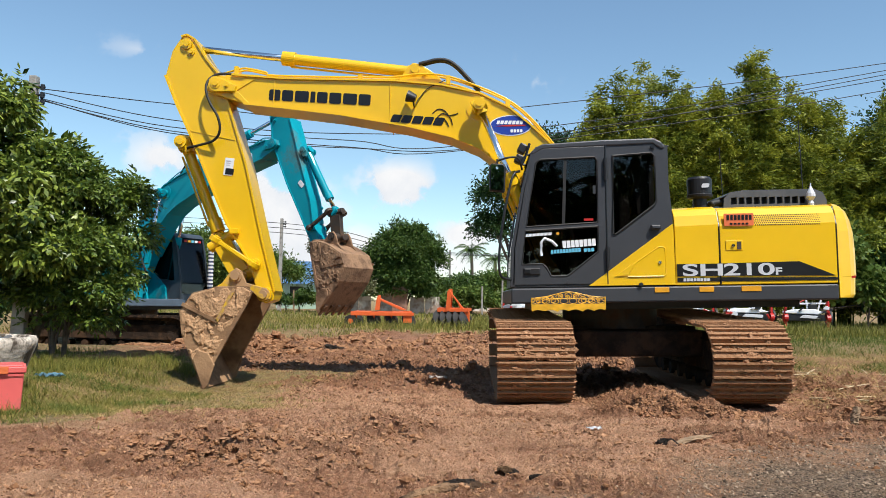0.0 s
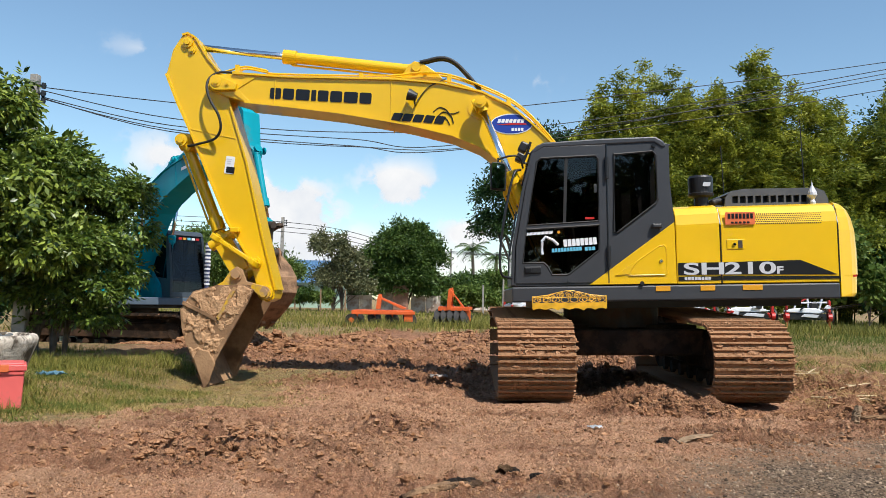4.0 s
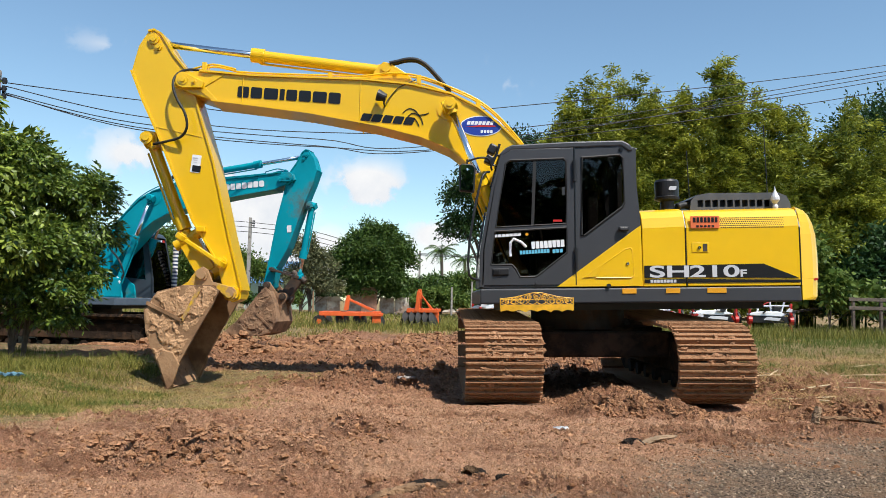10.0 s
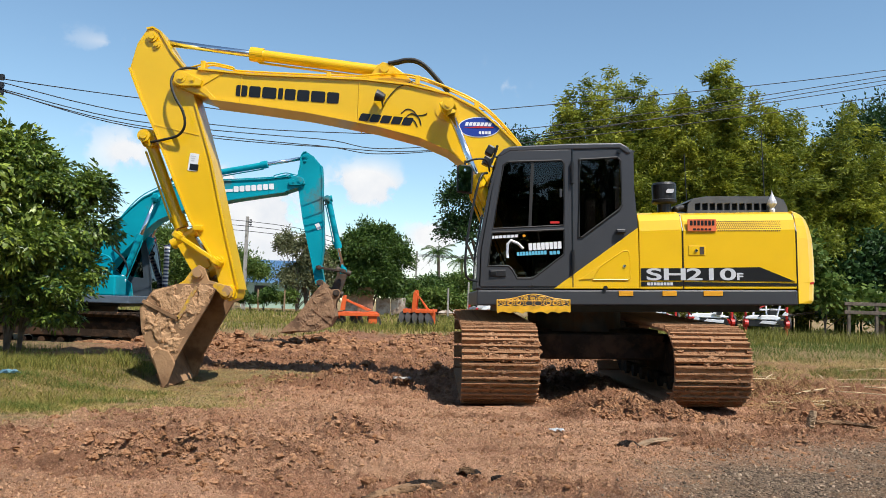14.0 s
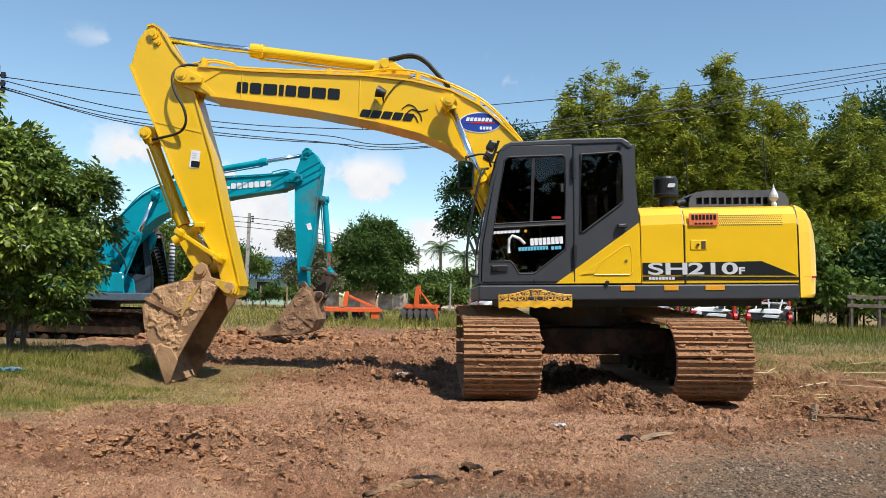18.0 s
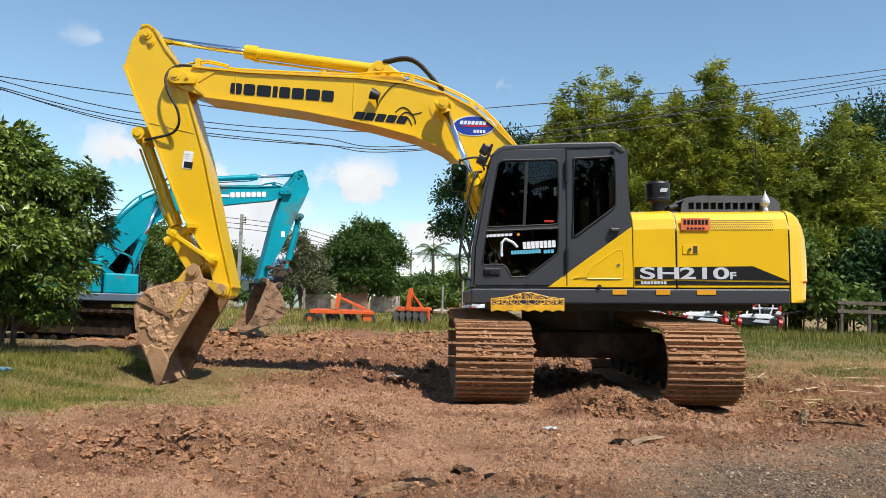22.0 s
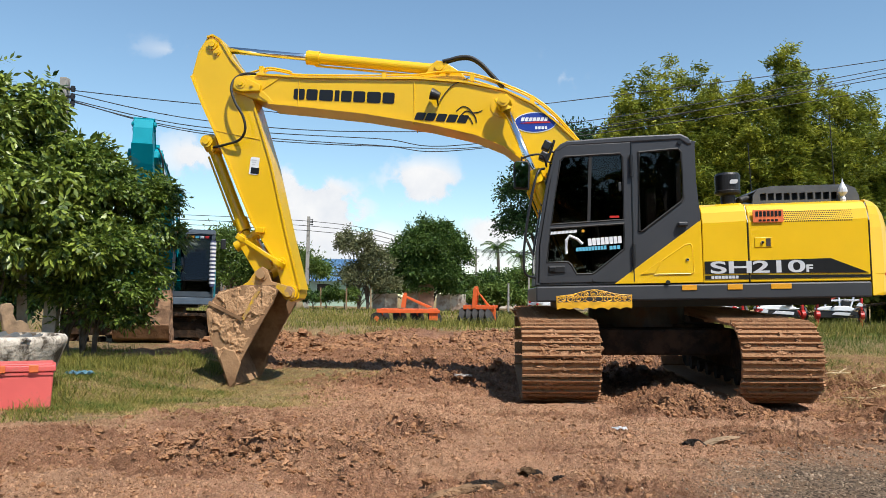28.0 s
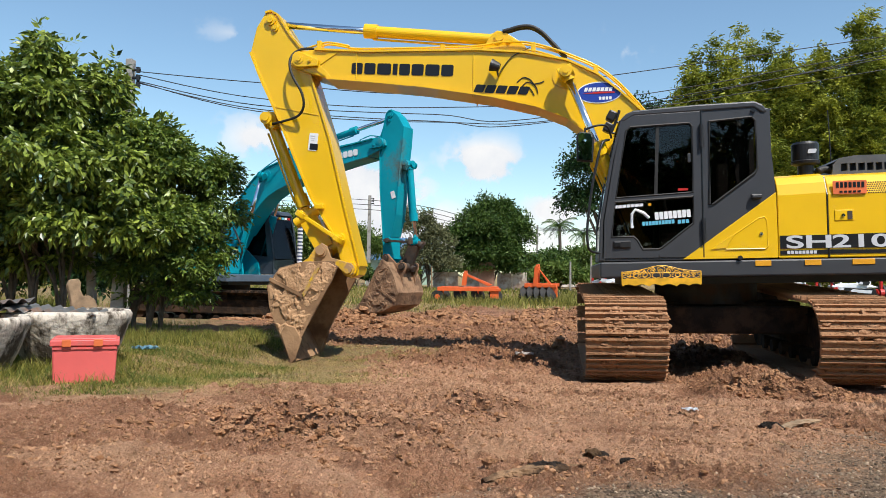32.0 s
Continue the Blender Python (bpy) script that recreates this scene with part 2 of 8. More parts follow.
SOIL = (0.235, 0.125, 0.068)
M = {
    "yellow": mat("yellow_paint", (0.79, 0.475, 0.004), 0.32, var=0.05, scale=1.5, coat=0.3),
    "yellow_worn": mat("yellow_paint_muddy", (0.68, 0.40, 0.015), 0.55, var=0.1, dirt=(0.36, 0.215, 0.105), dirt_amt=0.64, dirt_scale=5.0),
    "teal": mat("teal_paint", (0.001, 0.275, 0.345), 0.45, var=0.12, scale=1.5, dirt=(0.10, 0.15, 0.14), dirt_amt=0.12, dirt_scale=1.2, coat=0.02),
    "teal_worn": mat("teal_paint_muddy", (0.006, 0.24, 0.30), 0.5, var=0.1, dirt=(0.2, 0.13, 0.08), dirt_amt=0.5, dirt_scale=1.5),
    "grey": mat("dark_grey_paint", (0.040, 0.042, 0.047), 0.42, var=0.08, scale=3),
    "cabgrey": mat("slate_grey_paint", (0.045, 0.058, 0.072), 0.4, var=0.1),
    "bluegrey": mat("blue_grey_paint", (0.085, 0.115, 0.15), 0.45, var=0.12),
    "black": mat("black_plastic", (0.012, 0.012, 0.013), 0.45, var=0.2),
    "hood": mat("dark_grey_plastic", (0.075, 0.078, 0.082), 0.5, var=0.15),
    "rubber": mat("black_rubber", (0.015, 0.014, 0.013), 0.6, var=0.2),
    "steel": mat("greasy_steel", (0.06, 0.045, 0.035), 0.6, metal=0.3, var=0.3, dirt=(0.10, 0.06, 0.036), dirt_amt=0.45, dirt_scale=5),
    "chrome": mat("chrome_rod", (0.75, 0.75, 0.76), 0.12, metal=1.0, var=0.03),
    "mudsteel": mat("mud_caked_steel", (0.16, 0.095, 0.058), 0.8, var=0.3, scale=5, bump=0.8, bscale=18, dirt=(0.30, 0.18, 0.105), dirt_amt=0.62, dirt_scale=4),
    "shoe": mat("muddy_track_steel", (0.12, 0.066, 0.038), 0.8, var=0.45, scale=8, bump=1.0, bscale=26, dirt=(0.34, 0.18, 0.093), dirt_amt=0.9, dirt_scale=7, random=0.15),
    "bucketmud": mat("dried_mud_on_steel", (0.30, 0.17, 0.088), 0.88, var=0.3, scale=7, bump=0.9, bscale=30, dirt=(0.47, 0.28, 0.150), dirt_amt=0.75, dirt_scale=5),
    "bucketplate": mat("scoured_bucket_steel", (0.235, 0.135, 0.072), 0.7, var=0.3, scale=4, bump=0.35, bscale=22, dirt=(0.36, 0.215, 0.115), dirt_amt=0.5, dirt_scale=2.5),
    # muddy steel, with the shade under the machine darkened into its colour
    "underbody": mat("shade_dark_muddy_steel", (0.030, 0.020, 0.014), 0.85, var=0.35, scale=5, bump=0.8, bscale=18, dirt=(0.075, 0.043, 0.025), dirt_amt=0.45, dirt_scale=3),
    "gravel": leaf_mat("grey_brown_gravel_stone", (0.085, 0.060, 0.040), (0.43, 0.315, 0.215), 0.9, 0.0),
    "crumb": leaf_mat("loose_soil_crumb", (0.15, 0.071, 0.036), (0.49, 0.285, 0.165), 0.95, 0.0, "turned"),
    "rotwood": mat("weathered_log_wood", (0.26, 0.155, 0.085), 0.9, var=0.5, scale=18, bump=1.0, bscale=45, dirt=(0.06, 0.035, 0.02), dirt_amt=0.5, dirt_scale=9),
    "charred": mat("charred_bark", (0.022, 0.016, 0.012), 0.9, var=0.4, scale=14, bump=0.8, bscale=40),
    "glass": glass_mat("tinted_glass", (0.38, 0.35, 0.32)),
    "mirror": mat("mirror_glass", (0.9, 0.9, 0.9), 0.02, metal=1.0, var=0),
    "white": mat("white_decal", (0.75, 0.76, 0.77), 0.4, var=0.05),
    "silver": mat("silver_decal", (0.55, 0.56, 0.58), 0.35, var=0.05),
    "ink": mat("black_decal", (0.006, 0.006, 0.007), 0.35, var=0.1),
    "blue": mat("blue_decal", (0.015, 0.045, 0.30), 0.35, var=0.05),
    "cyan": mat("light_blue_decal", (0.12, 0.45, 0.62), 0.4, var=0.05),
    "red": mat("red_paint", (0.50, 0.02, 0.015), 0.4, var=0.1),
    "orange": mat("orange_paint", (0.70, 0.115, 0.025), 0.45, var=0.12, scale=5),
    "plate": mat("orange_plate", (0.72, 0.16, 0.05), 0.45, var=0.1),
    "amber": mat("amber_reflector", (0.72, 0.33, 0.02), 0.3, var=0.05),
    "gold": mat("yellow_iron_trim", (0.72, 0.38, 0.015), 0.5, var=0.2, scale=12),
    "box": mat("red_plastic", (0.66, 0.115, 0.105), 0.42, var=0.08, scale=3, dirt=(0.4, 0.14, 0.1), dirt_amt=0.1, dirt_scale=6),
    "boxlatch": mat("faded_orange_latch", (0.62, 0.14, 0.04), 0.5, var=0.1),
    "cement": mat("weathered_cement", (0.62, 0.545, 0.45), 0.9, var=0.28, scale=5, bump=0.8, bscale=22, dirt=(0.085, 0.066, 0.047), dirt_amt=0.46, dirt_scale=6.5, streak=0.5),
    "concrete": mat("old_concrete", (0.34, 0.32, 0.29), 0.9, var=0.2, scale=3, bump=0.3, dirt=(0.14, 0.13, 0.12), dirt_amt=0.35, dirt_scale=3),
    "wood": mat("weathered_wood", (0.25, 0.165, 0.095), 0.85, var=0.35, scale=9, bump=0.5, bscale=30),
    "straw": mat("dry_straw", (0.52, 0.40, 0.24), 0.8, var=0.3, scale=10),
    "bark": mat("tree_bark", (0.11, 0.085, 0.065), 0.9, var=0.35, scale=8, bump=0.7, bscale=20),
    "whitewall": mat("whitewashed_wall", (0.62, 0.58, 0.53), 0.9, var=0.15, scale=2, dirt=(0.3, 0.22, 0.17), dirt_amt=0.5, dirt_scale=1.0),
    "brickwall": mat("old_brick_wall", (0.30, 0.16, 0.11), 0.9, var=0.3, scale=3),
    "rooftile": mat("blue_sheet_roof", (0.16, 0.33, 0.55), 0.4, var=0.12, scale=1),
    "greenwall": mat("pale_green_wall", (0.36, 0.50, 0.40), 0.8, var=0.1),
    "tin": mat("grey_tin_sheet", (0.17, 0.17, 0.165), 0.5, metal=0.3, var=0.2, dirt=(0.25, 0.15, 0.1), dirt_amt=0.3),
    "cable": mat("black_cable", (0.015, 0.015, 0.017), 0.6, var=0),
    "cloth": mat("white_cloth", (0.72, 0.70, 0.70), 0.8, var=0.1),
    "stripe": mat("blue_foil_wrap", (0.07, 0.08, 0.16), 0.4, var=0.1),
    "plastic_film": mat("clear_film_scrap", (0.62, 0.64, 0.66), 0.25, var=0.2, scale=30),
    "bluecloth": mat("blue_plastic_scrap", (0.16, 0.33, 0.42), 0.5, var=0.3, scale=12),
    "clod": mat("soil_clod", (0.215, 0.106, 0.053), 0.92, var=0.5, scale=9, bump=1.0, bscale=30, dirt=(0.38, 0.200, 0.102), dirt_amt=0.45, dirt_scale=10),
    "dry_clod": mat("dried_soil_clod", (0.315, 0.170, 0.092), 0.92, var=0.5, scale=9, bump=1.0, bscale=30, dirt=(0.24, 0.112, 0.052), dirt_amt=0.45, dirt_scale=10),
    "leaf_near": leaf_mat("glossy_green_leaf", (0.026, 0.060, 0.010), (0.31, 0.38, 0.058), 0.36, 0.22),
    "leaf_fine": leaf_mat("fine_green_leaf", (0.025, 0.060, 0.011), (0.21, 0.29, 0.042), 0.40, 0.24),
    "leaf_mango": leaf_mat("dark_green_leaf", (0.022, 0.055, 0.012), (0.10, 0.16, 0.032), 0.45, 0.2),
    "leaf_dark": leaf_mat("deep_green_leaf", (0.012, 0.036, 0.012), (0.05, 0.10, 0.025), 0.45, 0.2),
    "leaf_bamboo": leaf_mat("bamboo_leaf", (0.12, 0.14, 0.014), (0.42, 0.43, 0.050), 0.5, 0.34),
    "leaf_bamboo_deep": leaf_mat("bamboo_leaf_deep", (0.058, 0.085, 0.011), (0.28, 0.31, 0.038), 0.5, 0.32),
    "leaf_light": leaf_mat("light_green_leaf", (0.05, 0.10, 0.018), (0.17, 0.23, 0.05), 0.5, 0.3),
    "leaf_grey": leaf_mat("grey_green_leaf", (0.06, 0.072, 0.034), (0.23, 0.235, 0.115), 0.6, 0.2),
    "grass": leaf_mat("grass_blade", (0.075, 0.095, 0.016), (0.33, 0.30, 0.070), 0.55, 0.3),
    "weed": leaf_mat("green_weed_blade", (0.05, 0.085, 0.012), (0.20, 0.235, 0.05), 0.5, 0.3),
    "drygrass": leaf_mat("dry_grass_blade", (0.28, 0.185, 0.065), (0.56, 0.41, 0.17), 0.7, 0.2),
}

# dull, dusty surfaces that hardly mirror the sky
for k in ("teal", "teal_worn", "charred", "rotwood", "shoe", "underbody", "mudsteel", "bucketplate", "bucketmud", "clod", "dry_clod", "crumb"):
    M[k].node_tree.nodes["Principled BSDF"].inputs["Specular IOR Level"].default_value = 0.15

# ---- mesh helpers ----


def thing(name, label, category, m=None, group="", kind=""):
    ob = new(name)
    ob.empty_display_size = 0.2
    if m is not None:
        ob.matrix_basis = m
    return tagged(ob, label, category, group, kind)


def finish(bm, name, material, smooth=False, bevel=0.0):
    bmesh.ops.recalc_face_normals(bm, faces=bm.faces)
    if bevel:
        es = [e for e in bm.edges if len(e.link_faces) == 2 and e.calc_face_angle(0) > 0.5]
        bmesh.ops.bevel(bm, geom=es, offset=bevel, segments=2, profile=0.5, affect="EDGES", clamp_overlap=True)
    me = bpy.data.meshes.new(name)
    bm.to_mesh(me)
    bm.free()
    me.materials.append(material)
    if smooth:
        for p in me.polygons:
            p.use_smooth = True
    return me


def part(name, bm, material, parent, label="", m=None, smooth=False, bevel=0.0):
    me = bm if isinstance(bm, bpy.types.Mesh) else finish(bm, name, material, smooth, bevel)
    ob = new(name, me)
    ob.parent = parent
    if m is not None:
        ob.matrix_basis = m
    if label:
        ob["label"] = label
    return ob


def solid(name, bm, material, label, category, m=None, group="", kind="", smooth=False, bevel=0.0):
    me = bm if isinstance(bm, bpy.types.Mesh) else finish(bm, name, material, smooth, bevel)
    ob = new(name, me)
    if m is not None:
        ob.matrix_basis = m
    return tagged(ob, label, category, group, kind)


def box(bm, c, s, m=None):
    r = bmesh.ops.create_cube(bm, size=1.0)
    t = Matrix.Translation(c) @ Matrix.Diagonal((*s, 1))
    bmesh.ops.transform(bm, matrix=(m @ t) if m is not None else t, verts=r["verts"])
    return bm


def prism(bm, prof, y0, y1):
    """An outline in x and z, drawn out from y0 to y1."""
    a = [bm.verts.new((x, y0, z)) for x, z in prof]
    b = [bm.verts.new((x, y1, z)) for x, z in prof]
    bm.faces.new(a), bm.faces.new(b[::-1])
    n = len(prof)
    for i in range(n):
        bm.faces.new((a[i], b[i], b[(i + 1) % n], a[(i + 1) % n]))
    return bm


def cyl(bm, p, q, r, r2=None, seg=16, caps=True):
    p, q = Vector(p), Vector(q)
    d = q - p
    t = Matrix.Translation((p + q) / 2) @ d.to_track_quat("Z", "Y").to_matrix().to_4x4()
    bmesh.ops.create_cone(bm, cap_ends=caps, segments=seg, radius1=r, radius2=r if r2 is None else r2, depth=d.length, matrix=t)
    return bm


def tube(bm, pts, r, seg=8):
    pts = [Vector(p) for p in pts]
    rings = []
    for i, p in enumerate(pts):
        d = (pts[min(i + 1, len(pts) - 1)] - pts[max(i - 1, 0)]).normalized()
        q = d.to_track_quat("Z", "Y")
        rr = r[i] if isinstance(r, (list, tuple)) else r
        rings.append([bm.verts.new(p + q @ Vector((math.cos(a) * rr, math.sin(a) * rr, 0))) for a in [k * 2 * math.pi / seg for k in range(seg)]])
    for a, b in zip(rings, rings[1:]):
        for k in range(seg):
            bm.faces.new((a[k], a[(k + 1) % seg], b[(k + 1) % seg], b[k]))
    bm.faces.new(rings[0][::-1]), bm.faces.new(rings[-1])
    return bm


def curve(pts, n=8):
    """A smooth line through the points."""
    pts = [Vector(p) for p in pts]
    out = []
    for i in range(len(pts) - 1):
        p0, p1, p2, p3 = pts[max(i - 1, 0)], pts[i], pts[i + 1], pts[min(i + 2, len(pts) - 1)]
        for k in range(n):
            t = k / n
            out.append(0.5 * (2 * p1 + (p2 - p0) * t + (2 * p0 - 5 * p1 + 4 * p2 - p3) * t * t + (3 * p1 - p0 - 3 * p2 + p3) * t ** 3))
    return out + [pts[-1]]


def lathe(bm, prof, seg=32):
    """An outline of radius and height, turned about the z axis."""
    rings = [[bm.verts.new((r * math.cos(a), r * math.sin(a), z)) for a in [k * 2 * math.pi / seg for k in range(seg)]] for r, z in prof]
    for a, b in zip(rings, rings[1:]):
        for k in range(seg):
            bm.faces.new((a[k], a[(k + 1) % seg], b[(k + 1) % seg], b[k]))
    return bm


def from_arrays(name, verts, faces, material, smooth=False):
    """A mesh out of arrays: verts (n, 3), faces (m, 4) or (m, 3)."""
    me = bpy.data.meshes.new(name)
    k = faces.shape[1]
    me.vertices.add(len(verts)), me.loops.add(faces.size), me.polygons.add(len(faces))
    me.vertices.foreach_set("co", verts.astype(np.float32).ravel())
    me.loops.foreach_set("vertex_index", faces.astype(np.int32).ravel())
    me.polygons.foreach_set("loop_start", np.arange(0, faces.size, k, dtype=np.int32))
    me.polygons.foreach_set("use_smooth", np.full(len(faces), smooth))
    me.update(calc_edges=True)
    me.materials.append(material)
    return me


def text_mesh(body, size, material, depth=0.004, shear=0.0, bold=0.0):
    cu = bpy.data.curves.new("lettering", "FONT")
    cu.body, cu.size, cu.extrude, cu.shear, cu.offset = body, size, depth, shear, bold
    ob = bpy.data.objects.new("lettering", cu)
    scene.collection.objects.link(ob)
    me = bpy.data.meshes.new_from_object(ob.evaluated_get(bpy.context.evaluated_depsgraph_get()))
    bpy.data.objects.remove(ob)
    me.materials.clear()
    me.materials.append(material)
    return me


def value_noise(x, y, seed):
    xi, yi = np.floor(x).astype(np.int64), np.floor(y).astype(np.int64)
    xf, yf = x - xi, y - yi
    u, v = xf * xf * (3 - 2 * xf), yf * yf * (3 - 2 * yf)

    def h(a, b):
        k = (a * 374761393 + b * 668265263 + seed * 982451653) & 0x7FFFFFFF
        k = ((k ^ (k >> 13)) * 1274126177) & 0x7FFFFFFF
        return ((k ^ (k >> 16)) & 0xFFFF) / 65535.0

    return (h(xi, yi) * (1 - u) + h(xi + 1, yi) * u) * (1 - v) + (h(xi, yi + 1) * (1 - u) + h(xi + 1, yi + 1) * u) * v


def fbm(x, y, seed, octaves=4):
    out, amp, tot = 0, 1.0, 0
    for o in range(octaves):
        out = out + amp * value_noise(x * 2 ** o, y * 2 ** o, seed + o)
        tot, amp = tot + amp, amp * 0.5
    return out / tot


def ramp(x, a, b):
    t = np.clip((x - a) / (b - a), 0, 1)
    return t * t * (3 - 2 * t)


# ---- the ground ----


def lumps(x, y, cell, seed, fill=0.8):
    """Heights of ragged rounded lumps, at most about half a cell high."""
    wx, wy = (fbm(x * 1.6 / cell, y * 1.6 / cell, seed + 60, 3) - 0.5), (fbm(x * 1.6 / cell, y * 1.6 / cell, seed + 70, 3) - 0.5)
    u, v = x / cell + wx * 1.3, y / cell + wy * 1.3
    ui, vi = np.floor(u).astype(np.int64), np.floor(v).astype(np.int64)
    out = np.zeros_like(u)

    def h(a, b, k):
        q = (a * 374761393 + b * 668265263 + (seed + k) * 982451653) & 0x7FFFFFFF
        q = ((q ^ (q >> 13)) * 1274126177) & 0x7FFFFFFF
        return ((q ^ (q >> 16)) & 0xFFFF) / 65535.0

    for i in (-1, 0, 1):
        for j in (-1, 0, 1):
            a, b = ui + i, vi + j
            r = (0.32 + 0.42 * h(a, b, 3)) * (h(a, b, 4) < fill)
            d2 = (u - a - h(a, b, 1)) ** 2 + (v - b - h(a, b, 2)) ** 2
            out = np.maximum(out, np.sqrt(np.maximum(r * r - d2, 0)))
    return out * cell


def grass_share(x, y):
    w = fbm(x * 0.9, y * 0.9, 11) - 0.5 + 0.45 * (fbm(x * 4.5, y * 4.5, 13, 3) - 0.5)
    left = ramp(-x - 4.35 + w * 1.9 + 0.10 * (y + 3.5), -0.4, 0.45) * ramp(y + 4.95 + w * 0.9 + 0.28 * (x + 5.5), -0.3, 0.4) * ramp(1.2 - y + w * 2.0, -0.6, 0.6)
    back = ramp(y - 12.2 + w * 3.0, -1.0, 1.0)
    right = ramp(x - 2.6 + w * 1.4, -0.5, 0.5) * np.maximum(ramp(y - 7.6 - w * 5, -1.6, 1.6), 0.22 * ramp(y - 2.6 - w * 4, -1.2, 1.2))
    behind = ramp(-8.0 - x + w * 2, -1, 1) * ramp(y + 4.0, -1, 1)
    return np.maximum.reduce([left, back, right, behind])


def gravel_share(x, y):
    w = fbm(x * 1.3, y * 1.3, 31) - 0.5 + 0.5 * (fbm(x * 7, y * 7, 33, 3) - 0.5)
    return ramp(-6.75 + 0.80 * (x + 1.7) - y + w * 1.5, -0.55, 0.75)


def churn(x, y):
    """How far the mud is broken up, from trodden smooth to heaped."""
    patch = ramp(fbm(x * 0.8, y * 1.7, 51, 4), 0.47, 0.60)
    pile = np.exp(-(((x + 3.3) / 0.75) ** 2 + ((y + 5.88) / 0.34) ** 2)) + 0.9 * np.exp(-(((x + 2.35) / 0.45) ** 2 + ((y + 4.95) / 0.40) ** 2))
    heap = np.exp(-(((y + 2.6) / 0.50) ** 2)) * ramp(x, -0.9, -0.4) * ramp(1.0 - x, 0, 0.5)
    corner = np.exp(-(((x - 2.1) / 1.2) ** 2 + ((y + 2.5) / 0.9) ** 2)) + 0.6 * ramp(x, 1.8, 2.6) * ramp(y, -3.2, -2.2)
    back = ramp(y, -2.3, 0.0) * (0.55 + 0.45 * patch)
    return np.clip(np.maximum.reduce([0.05 + 0.50 * patch, pile, heap, corner, back]), 0, 1)


def ground_height(x, y):
    g, gr = grass_share(x, y), gravel_share(x, y)
    mud = (1 - g) * (1 - gr)
    near = np.exp(-(((x + 1.15) / 1.0) ** 4)) + np.exp(-(((x - 1.15) / 1.0) ** 4))
    flat = np.clip(near, 0, 1) * np.exp(-((y / 2.35) ** 6))
    z = 0.10 - 0.145 * ramp(y, -4.7, -2.7) * ramp(12.0 - y, 0, 4.0) * ramp(x, -6.6, -5.2)
    z = z - 0.24 * ramp(y, 4.0, 6.5) * ramp(-x, 4.5, 6.5) * ramp(14.0 - y, 0.0, 2.5)
    z = z + 0.05 * (fbm(x * 0.35, y * 0.35, 3) - 0.5)
    z = z - 0.10 * np.exp(-(((x + 5.0) / 0.75) ** 2 + ((y + 0.3) / 1.2) ** 2))
    # mud packed against the inner side of the track
    z = z + 0.17 * np.exp(-(((x - 0.42) / 0.27) ** 2)) * np.exp(-(((y + 0.1) / 2.1) ** 6))
    c = churn(x, y) * mud
    fade = np.exp(-((y + 3.0) / 18.0) ** 2)

    def torn(f, seed):
        return (1 - np.abs(2 * fbm(x * f, y * f, seed, 2) - 1)) ** 2

    z = z + ((fbm(x * 2.2, y * 2.2, 5, 5) - 0.5) * (0.07 + 0.14 * c) - 0.05 * c) * mud * fade
    z = z + (lumps(x, y, 0.34, 61, 0.6) * 0.36 * ramp(c, 0.5, 1.0) * ramp(y, -3.6, -1.0) + lumps(x, y, 0.15, 63, 0.5) * 0.40 * ramp(c, 0.35, 0.9)) * fade * (1 - 0.6 * flat)
    z = z + (torn(3.6, 71) * 0.09 * ramp(c, 0.25, 0.9) + torn(8.0, 73) * 0.06 * (0.12 + c) + torn(17.0, 75) * 0.05 * (0.55 + c)) * mud * fade * (1 - 0.7 * flat)
    z = z + (fbm(x * 21.0, y * 21.0, 25, 3) - 0.5) * (0.028 + 0.050 * c) * mud * fade
    z = z - 0.085 * c * fade * mud
    pile = np.exp(-(((x + 3.3) / 0.85) ** 2 + ((y + 5.9) / 0.42) ** 2)) + 0.8 * np.exp(-(((x + 2.35) / 0.40) ** 2 + ((y + 4.95) / 0.35) ** 2)) + 0.5 * np.exp(-(((x - 0.4) / 0.9) ** 2 + ((y + 3.6) / 0.20) ** 2))
    bank = np.exp(-(((y - 5.7) / 0.55) ** 2)) * ramp(x, -10.5, -9.0) * ramp(-5.2 - x, 0, 1.0)
    z = z + bank * (1 - g) * (0.16 + 0.20 * fbm(x * 1.5, y * 1.5, 87) + lumps(x, y, 0.34, 89, 0.7) * 0.5)
    z = z + pile * mud * (lumps(x, y, 0.20, 81, 0.55) * 0.95 + lumps(x, y, 0.085, 85, 0.6) * 0.9 + torn(6.5, 83) * 0.09 - 0.02)
    z = z + 0.16 * mud * np.exp(-(((y + 2.55) / 0.42) ** 2)) * ramp(x, -0.75, -0.3) * ramp(1.0 - x, 0, 0.45) * (0.5 + fbm(x * 3, y * 3, 9))
    z = z + 0.10 * mud * np.exp(-(((x - 2.1) / 0.55) ** 2 + ((y + 2.7) / 0.45) ** 2)) * (0.5 + fbm(x * 3, y * 3, 9))
    # crumbled crust, trodden flat in patches
    crust = ramp(fbm(x * 1.3, y * 2.4, 55, 4), 0.40, 0.60) * mud * fade
    z = z + crust * (lumps(x, y, 0.055, 91, 0.6) * 0.55 + lumps(x, y, 0.11, 93, 0.4) * 0.40 - 0.012) * (1 - 0.8 * flat)
    z = z + 0.02 * g * (fbm(x * 3, y * 3, 15) - 0.5) + 0.02 * gr * (fbm(x * 9, y * 9, 17) - 0.5)
    return z


def gz(x, y):
    return float(ground_height(np.array([float(x)]), np.array([float(y)]))[0])


